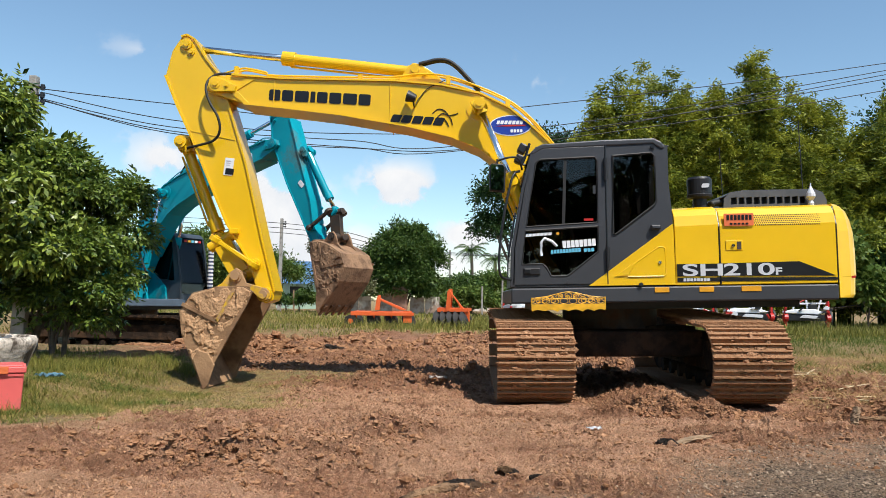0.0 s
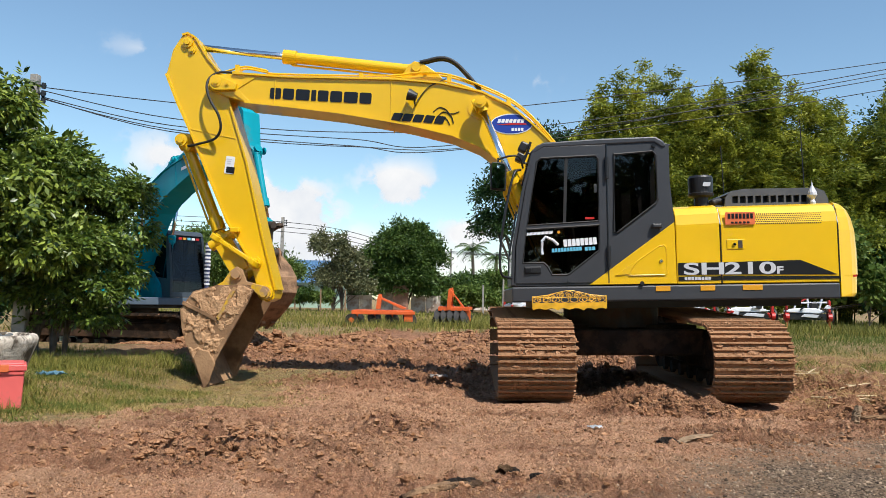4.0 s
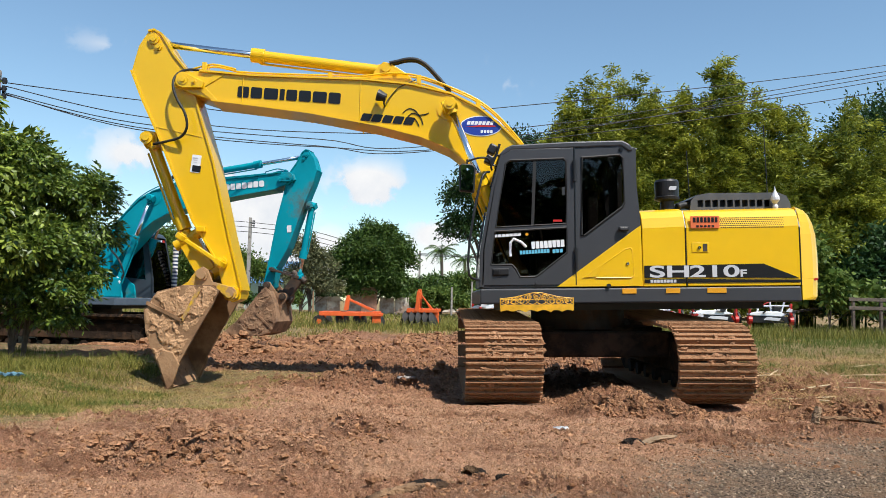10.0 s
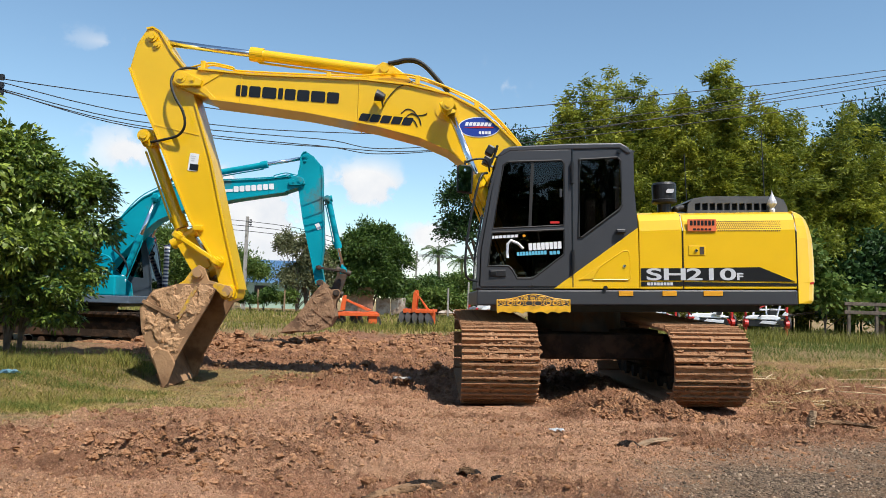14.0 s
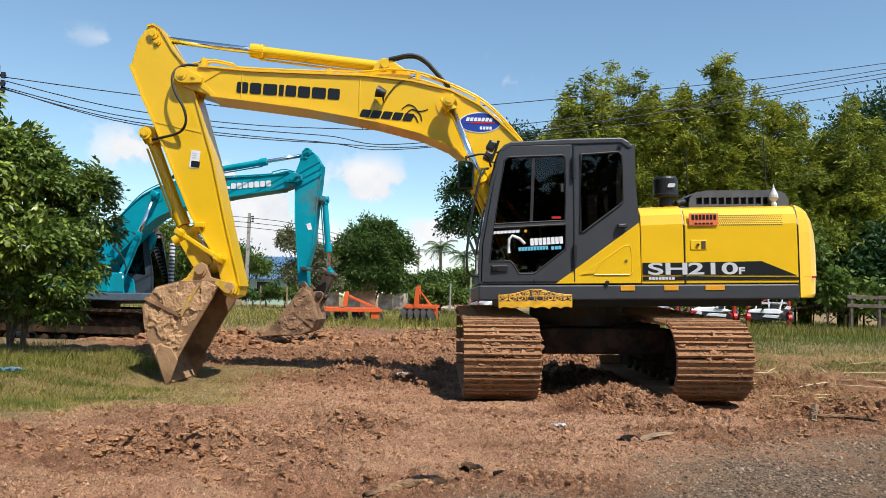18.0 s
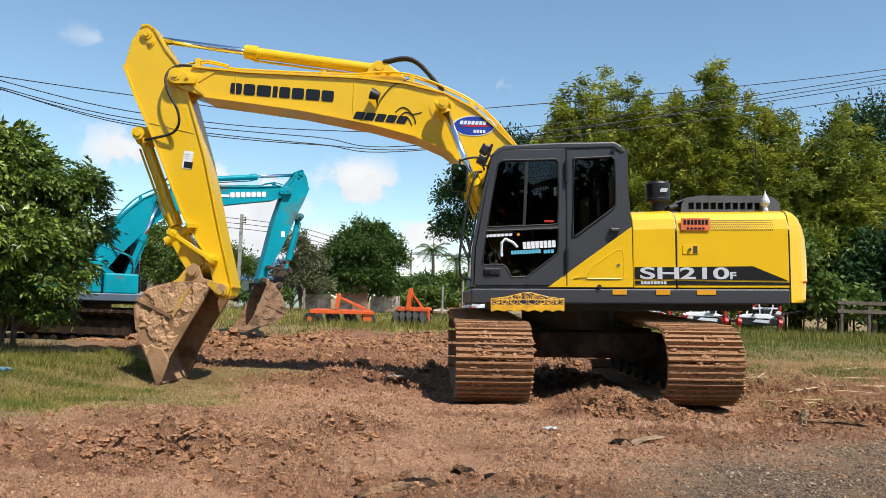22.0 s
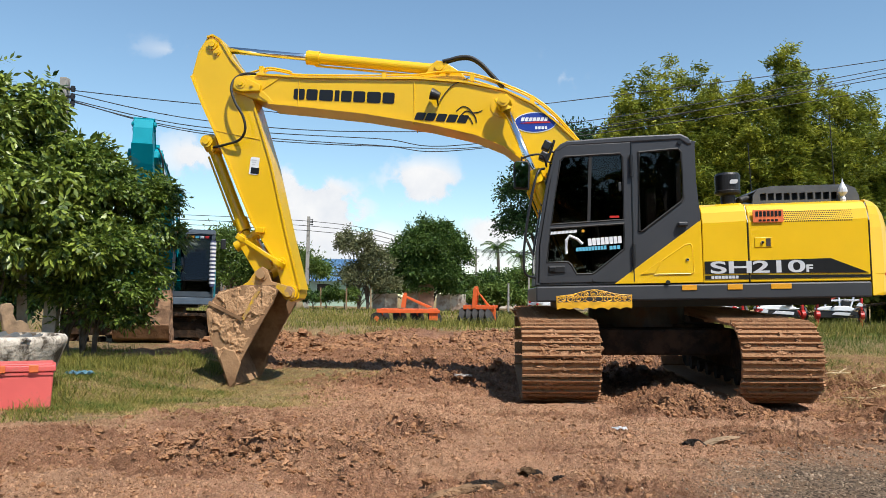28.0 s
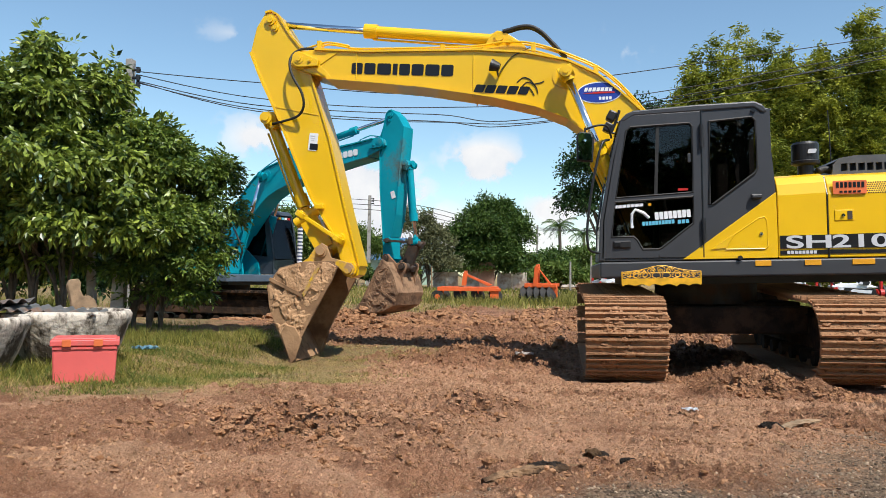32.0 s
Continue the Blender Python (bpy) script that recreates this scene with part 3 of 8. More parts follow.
def axis(lo, hi, step, far_lo, far_hi, grow):
    a = list(np.arange(lo, hi + step / 2, step))
    s, x = step, hi
    while x < far_hi:
        s = min(s * grow, 60)
        x += s
        a.append(x)
    s, x = step, lo
    while x > far_lo:
        s = min(s * grow, 60)
        x -= s
        a.insert(0, x)
    return np.array(a)


def moist(x, y):
    """The churned soil is moist, but the old heaps by the verge have dried."""
    old = np.exp(-(((x + 3.2) / 1.6) ** 2 + ((y + 5.8) / 0.9) ** 2)) + np.exp(-(((x + 2.35) / 0.8) ** 2 + ((y + 4.95) / 0.7) ** 2))
    return churn(x, y) * (1 - 0.55 * np.clip(old, 0, 1))


def build_ground():
    xs, ys = axis(-6.4, 3.4, 0.021, -900, 900, 1.10), axis(-7.3, -2.0, 0.019, -60, 1500, 1.027)
    X, Y = np.meshgrid(xs, ys)
    Z = ground_height(X, Y)
    nx, ny = len(xs), len(ys)
    verts = np.stack([X, Y, Z], -1).reshape(-1, 3)
    i = np.arange(nx * ny).reshape(ny, nx)
    faces = np.stack([i[:-1, :-1], i[:-1, 1:], i[1:, 1:], i[1:, :-1]], -1).reshape(-1, 4)
    m = bpy.data.materials.new("red_brown_soil")
    m.use_nodes = True
    n, l = m.node_tree.nodes, m.node_tree.links
    b = n["Principled BSDF"]
    tc = n.new("ShaderNodeTexCoord")

    def noise_node(scale, detail=8, rough=0.6):
        k = n.new("ShaderNodeTexNoise")
        k.inputs["Scale"].default_value, k.inputs["Detail"].default_value, k.inputs["Roughness"].default_value = scale, detail, rough
        l.new(tc.outputs["Object"], k.inputs["Vector"])
        return k.outputs[0]

    def blend(fac, a, c, mode="MIX"):
        k = n.new("ShaderNodeMixRGB")
        k.blend_type = mode
        for sock, v in zip(k.inputs, (fac, a, c)):
            if isinstance(v, tuple):
                sock.default_value = (*v, 1)
            elif isinstance(v, float):
                sock.default_value = v
            else:
                l.new(v, sock)
        return k.outputs[0]

    def rng(v, a, c, lo=0.0, hi=1.0):
        k = n.new("ShaderNodeMapRange")
        k.inputs[1].default_value, k.inputs[2].default_value, k.inputs[3].default_value, k.inputs[4].default_value = a, c, lo, hi
        l.new(v, k.inputs[0])
        return k.outputs[0]

    def attr(name):
        k = n.new("ShaderNodeAttribute")
        k.attribute_name = name
        return k.outputs["Fac"]

    soil = blend(rng(noise_node(1.1), 0.35, 0.65), (0.248, 0.108, 0.057), (0.588, 0.295, 0.167))
    soil = blend(rng(noise_node(5.0, 12, 0.75), 0.46, 0.66, 0.0, 0.75), soil, (0.672, 0.372, 0.230))
    soil = blend(rng(noise_node(26.0, 14, 0.82), 0.46, 0.60, 0.0, 0.6), soil, (0.139, 0.058, 0.031))
    soil = blend(rng(noise_node(95.0, 6, 0.7), 0.50, 0.62, 0.0, 0.5), soil, (0.118, 0.050, 0.026))
    soil = blend(rng(noise_node(120.0, 4, 0.6), 0.57, 0.66, 0.0, 0.7), soil, (0.776, 0.499, 0.325))
    # freshly turned soil is still moist
    soil = blend(rng(attr("turned"), 0.15, 0.80, 0.0, 0.55), soil, (0.195, 0.090, 0.042))
    # where it is trodden flat it has dried to a pale crust
    soil = blend(blend(1.0, rng(attr("turned"), 0.04, 0.40, 0.50, 0.0), rng(noise_node(2.4, 12, 0.75), 0.36, 0.60), "MULTIPLY"), soil, (0.64, 0.395, 0.235))
    turf = blend(rng(noise_node(1.6), 0.35, 0.62), (0.40, 0.29, 0.14), (0.22, 0.20, 0.075))
    turf = blend(rng(noise_node(30.0), 0.4, 0.7), turf, (0.15, 0.12, 0.05))
    vor = n.new("ShaderNodeTexVoronoi")
    vor.inputs["Scale"].default_value = 62
    l.new(tc.outputs["Object"], vor.inputs["Vector"])
    stones = blend(1.0, (0.205, 0.142, 0.094), rng(vor.outputs["Color"], 0.15, 0.85, 0.35, 1.75), "MULTIPLY")
    stones = blend(rng(noise_node(4.0, 10, 0.7), 0.46, 0.62, 0.0, 0.75), stones, (0.29, 0.175, 0.10))
    colour = blend(attr("gravel"), blend(blend(1.0, attr("grass"), rng(noise_node(8.0, 10, 0.7), 0.40, 0.56, 0.25, 1.0), "MULTIPLY"), soil, turf), stones)
    l.new(colour, b.inputs["Base Color"])
    b.inputs["Roughness"].default_value = 0.92
    b.inputs["Specular IOR Level"].default_value = 0.2
    bp = n.new("ShaderNodeBump")
    bp.inputs["Strength"].default_value, bp.inputs["Distance"].default_value = 1.0, 0.06
    l.new(noise_node(28.0, 10, 0.72), bp.inputs["Height"])
    fine = n.new("ShaderNodeBump")
    fine.inputs["Strength"].default_value, fine.inputs["Distance"].default_value = 0.9, 0.016
    l.new(noise_node(95.0, 6, 0.7), fine.inputs["Height"]), l.new(bp.outputs[0], fine.inputs["Normal"])
    bp2 = n.new("ShaderNodeBump")
    bp2.invert = True
    bp2.inputs["Distance"].default_value = 0.014
    l.new(attr("gravel"), bp2.inputs["Strength"])
    l.new(vor.outputs["Distance"], bp2.inputs["Height"]), l.new(fine.outputs[0], bp2.inputs["Normal"]), l.new(bp2.outputs[0], b.inputs["Normal"])
    me = from_arrays("ground", verts, faces, m)
    for nm, f in (("grass", grass_share), ("gravel", gravel_share), ("turned", moist)):
        at = me.attributes.new(nm, "FLOAT", "POINT")
        at.data.foreach_set("value", f(X, Y).astype(np.float32).ravel())
    tagged(new("ground", me), "churned red-brown mud with grass verges and grey gravel", "ground", kind="structure")


build_ground()

# ---- excavators: boom to -x, cab on the -y side, turning axis at x = y = 0 ----
FOOT, TIP, ARMTOP = (-0.15, 1.80), (-5.26, 4.13), (-5.70, 4.73)
BUCKET_PIN, LINK_ARM, LINK_PIN, BUCKET_EAR = (-4.60, 1.26), (-4.75, 1.67), (-5.26, 2.01), (-4.97, 1.51)
BUCKET_CYL, ARM_CYL, BOOM_CYL, BOOM_CYL_FOOT = (-5.78, 3.37), (-2.55, 4.31), (-1.69, 3.72), (-0.80, 1.50)
BOOM_OUT = [(-5.40, 4.06), (-5.36, 4.20), (-5.24, 4.26), (-5.05, 4.26), (-4.35, 4.19), (-2.81, 4.12), (-2.20, 4.05), (-1.67, 3.92), (-1.29, 3.72),
            (-1.00, 3.47), (-0.67, 3.14), (-0.30, 2.55), (0.02, 1.86), (-0.05, 1.68), (-0.26, 1.66), (-0.75, 2.28), (-1.20, 2.74), (-1.39, 2.94),
            (-1.68, 3.17), (-2.06, 3.34), (-2.66, 3.50), (-3.58, 3.68), (-4.35, 3.79), (-4.89, 3.86), (-5.16, 3.95)]
ARM_OUT = [(-5.78, 4.84), (-5.70, 4.86), (-5.60, 4.80), (-5.43, 4.51), (-5.27, 4.31), (-5.10, 3.80), (-4.88, 3.05), (-4.66, 2.04), (-4.48, 1.30),
           (-4.50, 1.18), (-4.60, 1.14), (-4.70, 1.20), (-4.84, 1.75), (-5.14, 2.24), (-5.38, 2.82), (-5.62, 3.41), (-5.84, 3.89), (-6.00, 4.30), (-5.91, 4.64)]
SIDE_OUT = [(-4.66, 1.30), (-4.78, 1.37), (-5.14, 1.37), (-5.46, 1.29), (-5.63, 1.06), (-5.60, 0.77), (-5.47, 0.42), (-5.30, 0.05), (-5.16, 0.38), (-4.95, 0.76), (-4.74, 1.12)]


def moved(prof, o, s):
    return [((x - o[0]) * s, (z - o[1]) * s) for x, z in prof]


def aim(p, q, roll=None):
    """The pose at p whose z axis points to q."""
    p, q = Vector(p), Vector(q)
    return Matrix.Translation(p) @ (q - p).to_track_quat("Z", "Y").to_matrix().to_4x4()


def turned(p, o, a):
    """The point p turned about o by a, as rotation about the y axis turns it."""
    x, z = p[0] - o[0], p[1] - o[1]
    return (o[0] + x * math.cos(a) + z * math.sin(a), o[1] - x * math.sin(a) + z * math.cos(a))


def pins(boom, arm, bucket, reach=1.0):
    """All pins of the front in the machine's x and z, for turns of boom, arm and bucket (radians, about y)."""
    tip = turned(TIP, FOOT, boom)
    d = {"tip": tip, "boom_cyl": turned(BOOM_CYL, FOOT, boom), "arm_cyl": turned(ARM_CYL, FOOT, boom), "foot": FOOT, "boom_foot": BOOM_CYL_FOOT}

    def on_arm(p):
        q = turned(p, TIP, arm)
        return ((q[0] - TIP[0]) * reach + tip[0], (q[1] - TIP[1]) * reach + tip[1])

    d["armtop"], d["bucket"], d["link_arm"], d["bucket_cyl"] = on_arm(ARMTOP), on_arm(BUCKET_PIN), on_arm(LINK_ARM), on_arm(BUCKET_CYL)
    e = turned(BUCKET_EAR, BUCKET_PIN, bucket)
    d["ear"] = (e[0] - BUCKET_PIN[0] + d["bucket"][0], e[1] - BUCKET_PIN[1] + d["bucket"][1])
    r1, r2 = math.dist(LINK_ARM, LINK_PIN), math.dist(BUCKET_EAR, LINK_PIN)
    a, b = Vector(d["link_arm"]), Vector(d["ear"])
    dist = min(max((b - a).length, abs(r1 - r2) + 0.01), r1 + r2 - 0.01)
    u = (b - a).normalized()
    k = (r1 * r1 - r2 * r2 + dist * dist) / (2 * dist)
    hgt = math.sqrt(max(r1 * r1 - k * k, 0))
    side = Vector((u.y, -u.x))
    c1, c2 = a + u * k + side * hgt, a + u * k - side * hgt
    # the joint lies on the side away from the arm's pin to the bucket
    w = Vector(d["bucket"])
    d["link"] = tuple(max((c1, c2), key=lambda c: (c - w).length))
    return d


def strip(prof, a, b):
    """The outline of a band along a line of points, from a on its one side to b on its other."""
    one, two = [], []
    for i, (x, z) in enumerate(prof):
        (x0, z0), (x1, z1) = prof[max(i - 1, 0)], prof[min(i + 1, len(prof) - 1)]
        d = Vector((x1 - x0, z1 - z0)).normalized()
        one.append((x - d.y * a, z + d.x * a))
        two.append((x - d.y * b, z + d.x * b))
    return one + two[::-1]


def mud_skin(outline, sg, y, s, coat):
    """A ragged layer of dried mud that stands out from a side plate in patches."""
    o = np.array(outline)
    n = 110
    X, Z = np.meshgrid(np.linspace(o[:, 0].min(), o[:, 0].max(), n), np.linspace(o[:, 1].min(), o[:, 1].max(), n))
    inside, room = np.zeros(X.shape, bool), np.full(X.shape, 9.0)
    for (x0, z0), (x1, z1) in zip(o, np.roll(o, -1, 0)):
        cross = ((z0 > Z) != (z1 > Z)) & (X < (x1 - x0) * (Z - z0) / (z1 - z0 + 1e-12) + x0)
        inside ^= cross
        t = np.clip(((X - x0) * (x1 - x0) + (Z - z0) * (z1 - z0)) / ((x1 - x0) ** 2 + (z1 - z0) ** 2), 0, 1)
        room = np.minimum(room, np.hypot(X - x0 - t * (x1 - x0), Z - z0 - t * (z1 - z0)))
    u, v = X / s + 9, Z / s + 9
    k = fbm(u * 4.2, v * 4.2, 131, 4)
    edge = np.exp(-((k - 0.555) / 0.020) ** 2)
    h = ramp(k, 0.53, 0.57) * (0.006 + 0.016 * fbm(u * 18, v * 18, 133, 3)) + 0.022 * edge * fbm(u * 26, v * 26, 139, 3) + ramp(fbm(u * 9, v * 9, 137, 3), 0.54, 0.58) * 0.008
    h = (h * ramp(room, 0.006, 0.03) - 0.003) * s
    verts = np.stack([X, np.full(X.shape, sg * y) + sg * h, Z], -1).reshape(-1, 3)
    i = np.arange(n * n).reshape(n, n)
    q = np.stack([i[:-1, :-1], i[:-1, 1:], i[1:, 1:], i[1:, :-1]], -1).reshape(-1, 4)
    ok = (inside & (room > 0.004)).reshape(-1)[q].all(1) & (h.reshape(-1)[q].max(1) > -0.002 * s)
    return from_arrays("mud_skin", verts, q[ok], M[coat], True)


def build_front(top, paint, bucket_paint, s, hose_mat):
    """Boom, arm, bucket, rods: parts of top, each with its origin at its pin. Returns them by name."""
    f = {}
    w = 0.26 * s
    # boom: box girder with wider top and bottom flanges
    f["boom"] = part("boom", prism(bmesh.new(), moved(BOOM_OUT, FOOT, s), -w, w), M[paint], top, bevel=0.012 * s)
    for seq in (BOOM_OUT[3:12], BOOM_OUT[15:24]):
        part("flange", prism(bmesh.new(), strip(moved(seq, FOOT, s), 0.016 * s, -0.010 * s), -w - 0.03 * s, w + 0.03 * s), M[paint], f["boom"])
    # weld beads that divide the side plates
    for x, z0, z1 in ((-4.48, 3.79, 4.19), (-2.90, 3.50, 4.11)):
        for y in (-w - 0.004 * s, w + 0.004 * s):
            part("weld_seam", cyl(bmesh.new(), ((x - FOOT[0]) * s, y, (z0 - FOOT[1]) * s), ((x - FOOT[0] + 0.02) * s, y, (z1 - FOOT[1]) * s), 0.008 * s, seg=6), M[paint], f["boom"])
    # ears at the tip with the arm between them
    for y in (-w - 0.03 * s, w + 0.03 * s):
        bm = bmesh.new()
        c = [((math.cos(a) * 0.11 - 5.26 - FOOT[0]) * s, (math.sin(a) * 0.11 + 4.13 - FOOT[1]) * s) for a in [k * math.pi / 6 + math.pi / 2 for k in range(7)]]
        c += [((-5.00 - FOOT[0]) * s, (4.02 - FOOT[1]) * s), ((-4.98 - FOOT[0]) * s, (4.10 - FOOT[1]) * s)]
        prism(bm, c, y - 0.03 * s, y + 0.03 * s)
        part("tip_ear", bm, M[paint], f["boom"], bevel=0.008 * s)
        bm = bmesh.new()
        yy = y + math.copysign(0.04 * s, y)
        for (cx, cz), r in (((-5.26, 4.13), 0.065), ((-5.11, 4.10), 0.03)):
            p = ((cx - FOOT[0]) * s, (cz - FOOT[1]) * s)
            cyl(bm, (p[0], y, p[1]), (p[0], yy, p[1]), r * s, seg=18)
            cyl(bm, (p[0], y, p[1]), (p[0], yy + math.copysign(0.015, y) * s, p[1]), r * 0.5 * s, seg=12)
        part("pin", bm, M[paint], f["boom"])
    # stiffening patch near the tip
    bm = prism(bmesh.new(), moved([(-5.06, 3.99), (-4.88, 3.86), (-4.80, 3.85), (-4.98, 4.04), (-4.72, 4.20), (-4.86, 4.21)], FOOT, s), -w - 0.012 * s, -w)
    part("stiffener", bm, M[paint], f["boom"], bevel=0.004 * s)
    # arm cylinder bracket on the boom's back
    for y in (-0.13 * s, 0.13 * s):
        bm = prism(bmesh.new(), moved([(-2.80, 4.12), (-2.66, 4.34), (-2.58, 4.40), (-2.48, 4.38), (-2.25, 4.22), (-2.12, 4.05)], FOOT, s), y - 0.03 * s, y + 0.03 * s)
        part("cylinder_bracket", bm, M[paint], f["boom"], bevel=0.008 * s)
        bm = bmesh.new()
        for (cx, cz), r in (((-2.55, 4.31), 0.06), ((-2.41, 4.26), 0.03)):
            p = ((cx - FOOT[0]) * s, (cz - FOOT[1]) * s)
            cyl(bm, (p[0], y, p[1]), (p[0], y + math.copysign(0.06 * s, y), p[1]), r * s, seg=16)
        part("pin", bm, M[paint], f["boom"])
    # boss of the boom cylinders' upper pin
    for sg in (-1, 1):
        bm = bmesh.new()
        p = ((BOOM_CYL[0] - FOOT[0]) * s, (BOOM_CYL[1] - FOOT[1]) * s)
        cyl(bm, (p[0], sg * w, p[1]), (p[0], sg * (w + 0.012 * s), p[1]), 0.17 * s, seg=28)
        cyl(bm, (p[0], sg * w, p[1]), (p[0], sg * (w + 0.26 * s), p[1]), 0.075 * s, seg=20)
        cyl(bm, (p[0], sg * w, p[1]), (p[0], sg * (w + 0.275 * s), p[1]), 0.04 * s, seg=14)
        part("cylinder_boss", bm, M[paint], f["boom"])
    # pipes along the boom's back
    for y, dz in ((-0.20, 0.05), (-0.12, 0.035), (0.14, 0.05)):
        way = [(-5.18, 4.28), (-4.98, 4.33), (-4.86, 4.34), (-4.60, 4.28), (-4.45, 4.23), (-3.0, 4.17), (-2.5, 4.20), (-2.1, 4.16), (-1.62, 3.98), (-1.24, 3.78), (-0.92, 3.48), (-0.5, 2.95)]
        bm = tube(bmesh.new(), curve([((x - FOOT[0]) * s, y * s, (z + dz * 0.5 - FOOT[1]) * s) for x, z in way], 5), 0.014 * s, 8)
        part("pipe", bm, M[paint], f["boom"], smooth=True)
    for x, z in ((-5.0, 4.33), (-3.3, 4.17), (-2.1, 4.13), (-1.3, 3.78)):
        part("pipe_clamp", box(bmesh.new(), ((x - FOOT[0]) * s, -0.16 * s, (z - FOOT[1]) * s), (0.06 * s, 0.16 * s, 0.12 * s)), M[paint], f["boom"], bevel=0.006 * s)
    # two bent hoses from the pipes to the arm cylinder
    for y in (-0.16, -0.09):
        bm = tube(bmesh.new(), curve([((x - FOOT[0]) * s, y * s, (z - FOOT[1]) * s) for x, z in ((-2.50, 4.38), (-2.40, 4.40), (-2.26, 4.43), (-2.12, 4.42), (-1.99, 4.34), (-1.86, 4.20), (-1.75, 4.07), (-1.68, 3.99))], 6), 0.025 * s, 10)
        part("hose", bm, M["rubber"], f["boom"], "black rubber hydraulic hose", smooth=True)
    # arm
    wa = 0.19 * s
    f["arm"] = part("arm", prism(bmesh.new(), moved(ARM_OUT, TIP, s), -wa, wa), M[paint], top, bevel=0.010 * s)
    for seq in (ARM_OUT[0:9], ARM_OUT[12:18]):
        part("flange", prism(bmesh.new(), strip(moved(seq, TIP, s), 0.016 * s, -0.010 * s), -wa - 0.02 * s, wa + 0.02 * s), M[paint], f["arm"])
    for sg in (-1, 1):
        for (cx, cz), r, k in ((ARMTOP, 0.075, 0.035), ((-5.64, 4.62), 0.05, 0.02), (BUCKET_PIN, 0.10, 0.09), (LINK_ARM, 0.085, 0.07), (BUCKET_CYL, 0.085, 0.03)):
            p = ((cx - TIP[0]) * s, (cz - TIP[1]) * s)
            bm = cyl(bmesh.new(), (p[0], sg * wa, p[1]), (p[0], sg * (wa + k * s), p[1]), r * s, seg=20)
            cyl(bm, (p[0], sg * wa, p[1]), (p[0], sg * (wa + (k + 0.02) * s), p[1]), r * 0.55 * s, seg=14)
            part("pin_boss", bm, M[paint], f["arm"])
    bm = prism(bmesh.new(), moved([(-5.78, 3.48), (-5.68, 3.46), (-5.64, 3.28), (-5.72, 3.22), (-5.83, 3.32)], TIP, s), -0.14 * s, 0.14 * s)
    part("cylinder_bracket", bm, M[paint], f["arm"], bevel=0.008 * s)
    bm = box(bmesh.new(), ((-5.02 - TIP[0]) * s, -wa - 0.035 * s, (2.12 - TIP[1]) * s), (0.13 * s, 0.07 * s, 0.07 * s))
    part("stop_block", bm, M[paint], f["arm"], bevel=0.01 * s)
    hose = curve([((x - TIP[0]) * s, y * s, (z - TIP[1]) * s) for x, y, z in ((-5.02, -0.24, 4.27), (-5.22, -0.26, 4.28), (-5.35, -0.30, 4.20), (-5.38, -0.35, 4.05), (-5.32, -0.37, 3.86), (-5.21, -0.37, 3.66), (-5.19, -0.34, 3.48), (-5.29, -0.28, 3.36), (-5.50, -0.23, 3.31), (-5.70, -0.16, 3.29))], 6)
    part("hose", tube(bmesh.new(), hose, 0.018 * s, 8), M[hose_mat], f["arm"], "black hydraulic hose looping over the arm", smooth=True)
    # bucket: side plates, curved back, lip, teeth, ears
    f["bucket"] = None
    bo = moved(SIDE_OUT, BUCKET_PIN, s)
    hw = 0.56 * s
    shell = bo[1:8]
    inner = []
    for i, (x, z) in enumerate(shell):
        (x0, z0), (x1, z1) = shell[max(i - 1, 0)], shell[min(i + 1, len(shell) - 1)]
        d = Vector((x1 - x0, z1 - z0)).normalized()
        inner.append((x - d.y * 0.035 * s, z + d.x * 0.035 * s))
    bm = prism(bmesh.new(), shell + inner[::-1], -hw, hw)
    f["bucket"] = part("bucket", bm, M[bucket_paint], top, "mud-caked digging bucket", bevel=0.004 * s)
    for sg in (-1, 1):
        bm = prism(bmesh.new(), bo, sg * hw, sg * (hw + 0.03 * s))
        part("side_plate", bm, M[bucket_paint], f["bucket"], bevel=0.006 * s)
        bm = bmesh.new()
        edge = bo[7:11]
        for (x0, z0), (x1, z1) in zip(edge, edge[1:]):
            d = Vector((x1 - x0, z1 - z0)).normalized() * 0.05 * s
            prism(bm, [(x0, z0), (x1, z1), (x1 - d.y, z1 + d.x), (x0 - d.y, z0 + d.x)], sg * (hw + 0.03 * s), sg * (hw + 0.045 * s))
        part("side_cutter", bm, M[bucket_paint], f["bucket"])
        for way, coat in ((((-5.585, 1.15), (-5.13, 0.92)), bucket_paint), (((-5.13, 0.92), (-4.90, 1.33)), "yellow_worn" if paint == "yellow" else bucket_paint)):
            (x0, z0), (x1, z1) = moved(way, BUCKET_PIN, s)
            d = Vector((x1 - x0, z1 - z0)).normalized() * 0.022 * s
            part("rib", prism(bmesh.new(), [(x0 - d.y, z0 + d.x), (x1 - d.y, z1 + d.x), (x1 + d.y, z1 - d.x), (x0 + d.y, z0 - d.x)], sg * (hw + 0.028 * s), sg * (hw + 0.056 * s)), M[coat], f["bucket"])
        # wear shoe over the corner, mud in ragged patches
        cut = moved([(-5.44, 0.44), (-5.30, 0.03), (-5.24, 0.10), (-5.15, 0.36), (-5.24, 0.52), (-5.37, 0.55)], BUCKET_PIN, s)
        part("corner_shoe", prism(bmesh.new(), cut, sg * (hw + 0.028 * s), sg * (hw + 0.06 * s)), M[bucket_paint], f["bucket"], bevel=0.012 * s)
        part("mud_skin", mud_skin(bo, sg, hw + 0.03 * s, s, "bucketmud" if paint == "yellow" else bucket_paint), None, f["bucket"], "dried mud in ragged patches on the side plate")
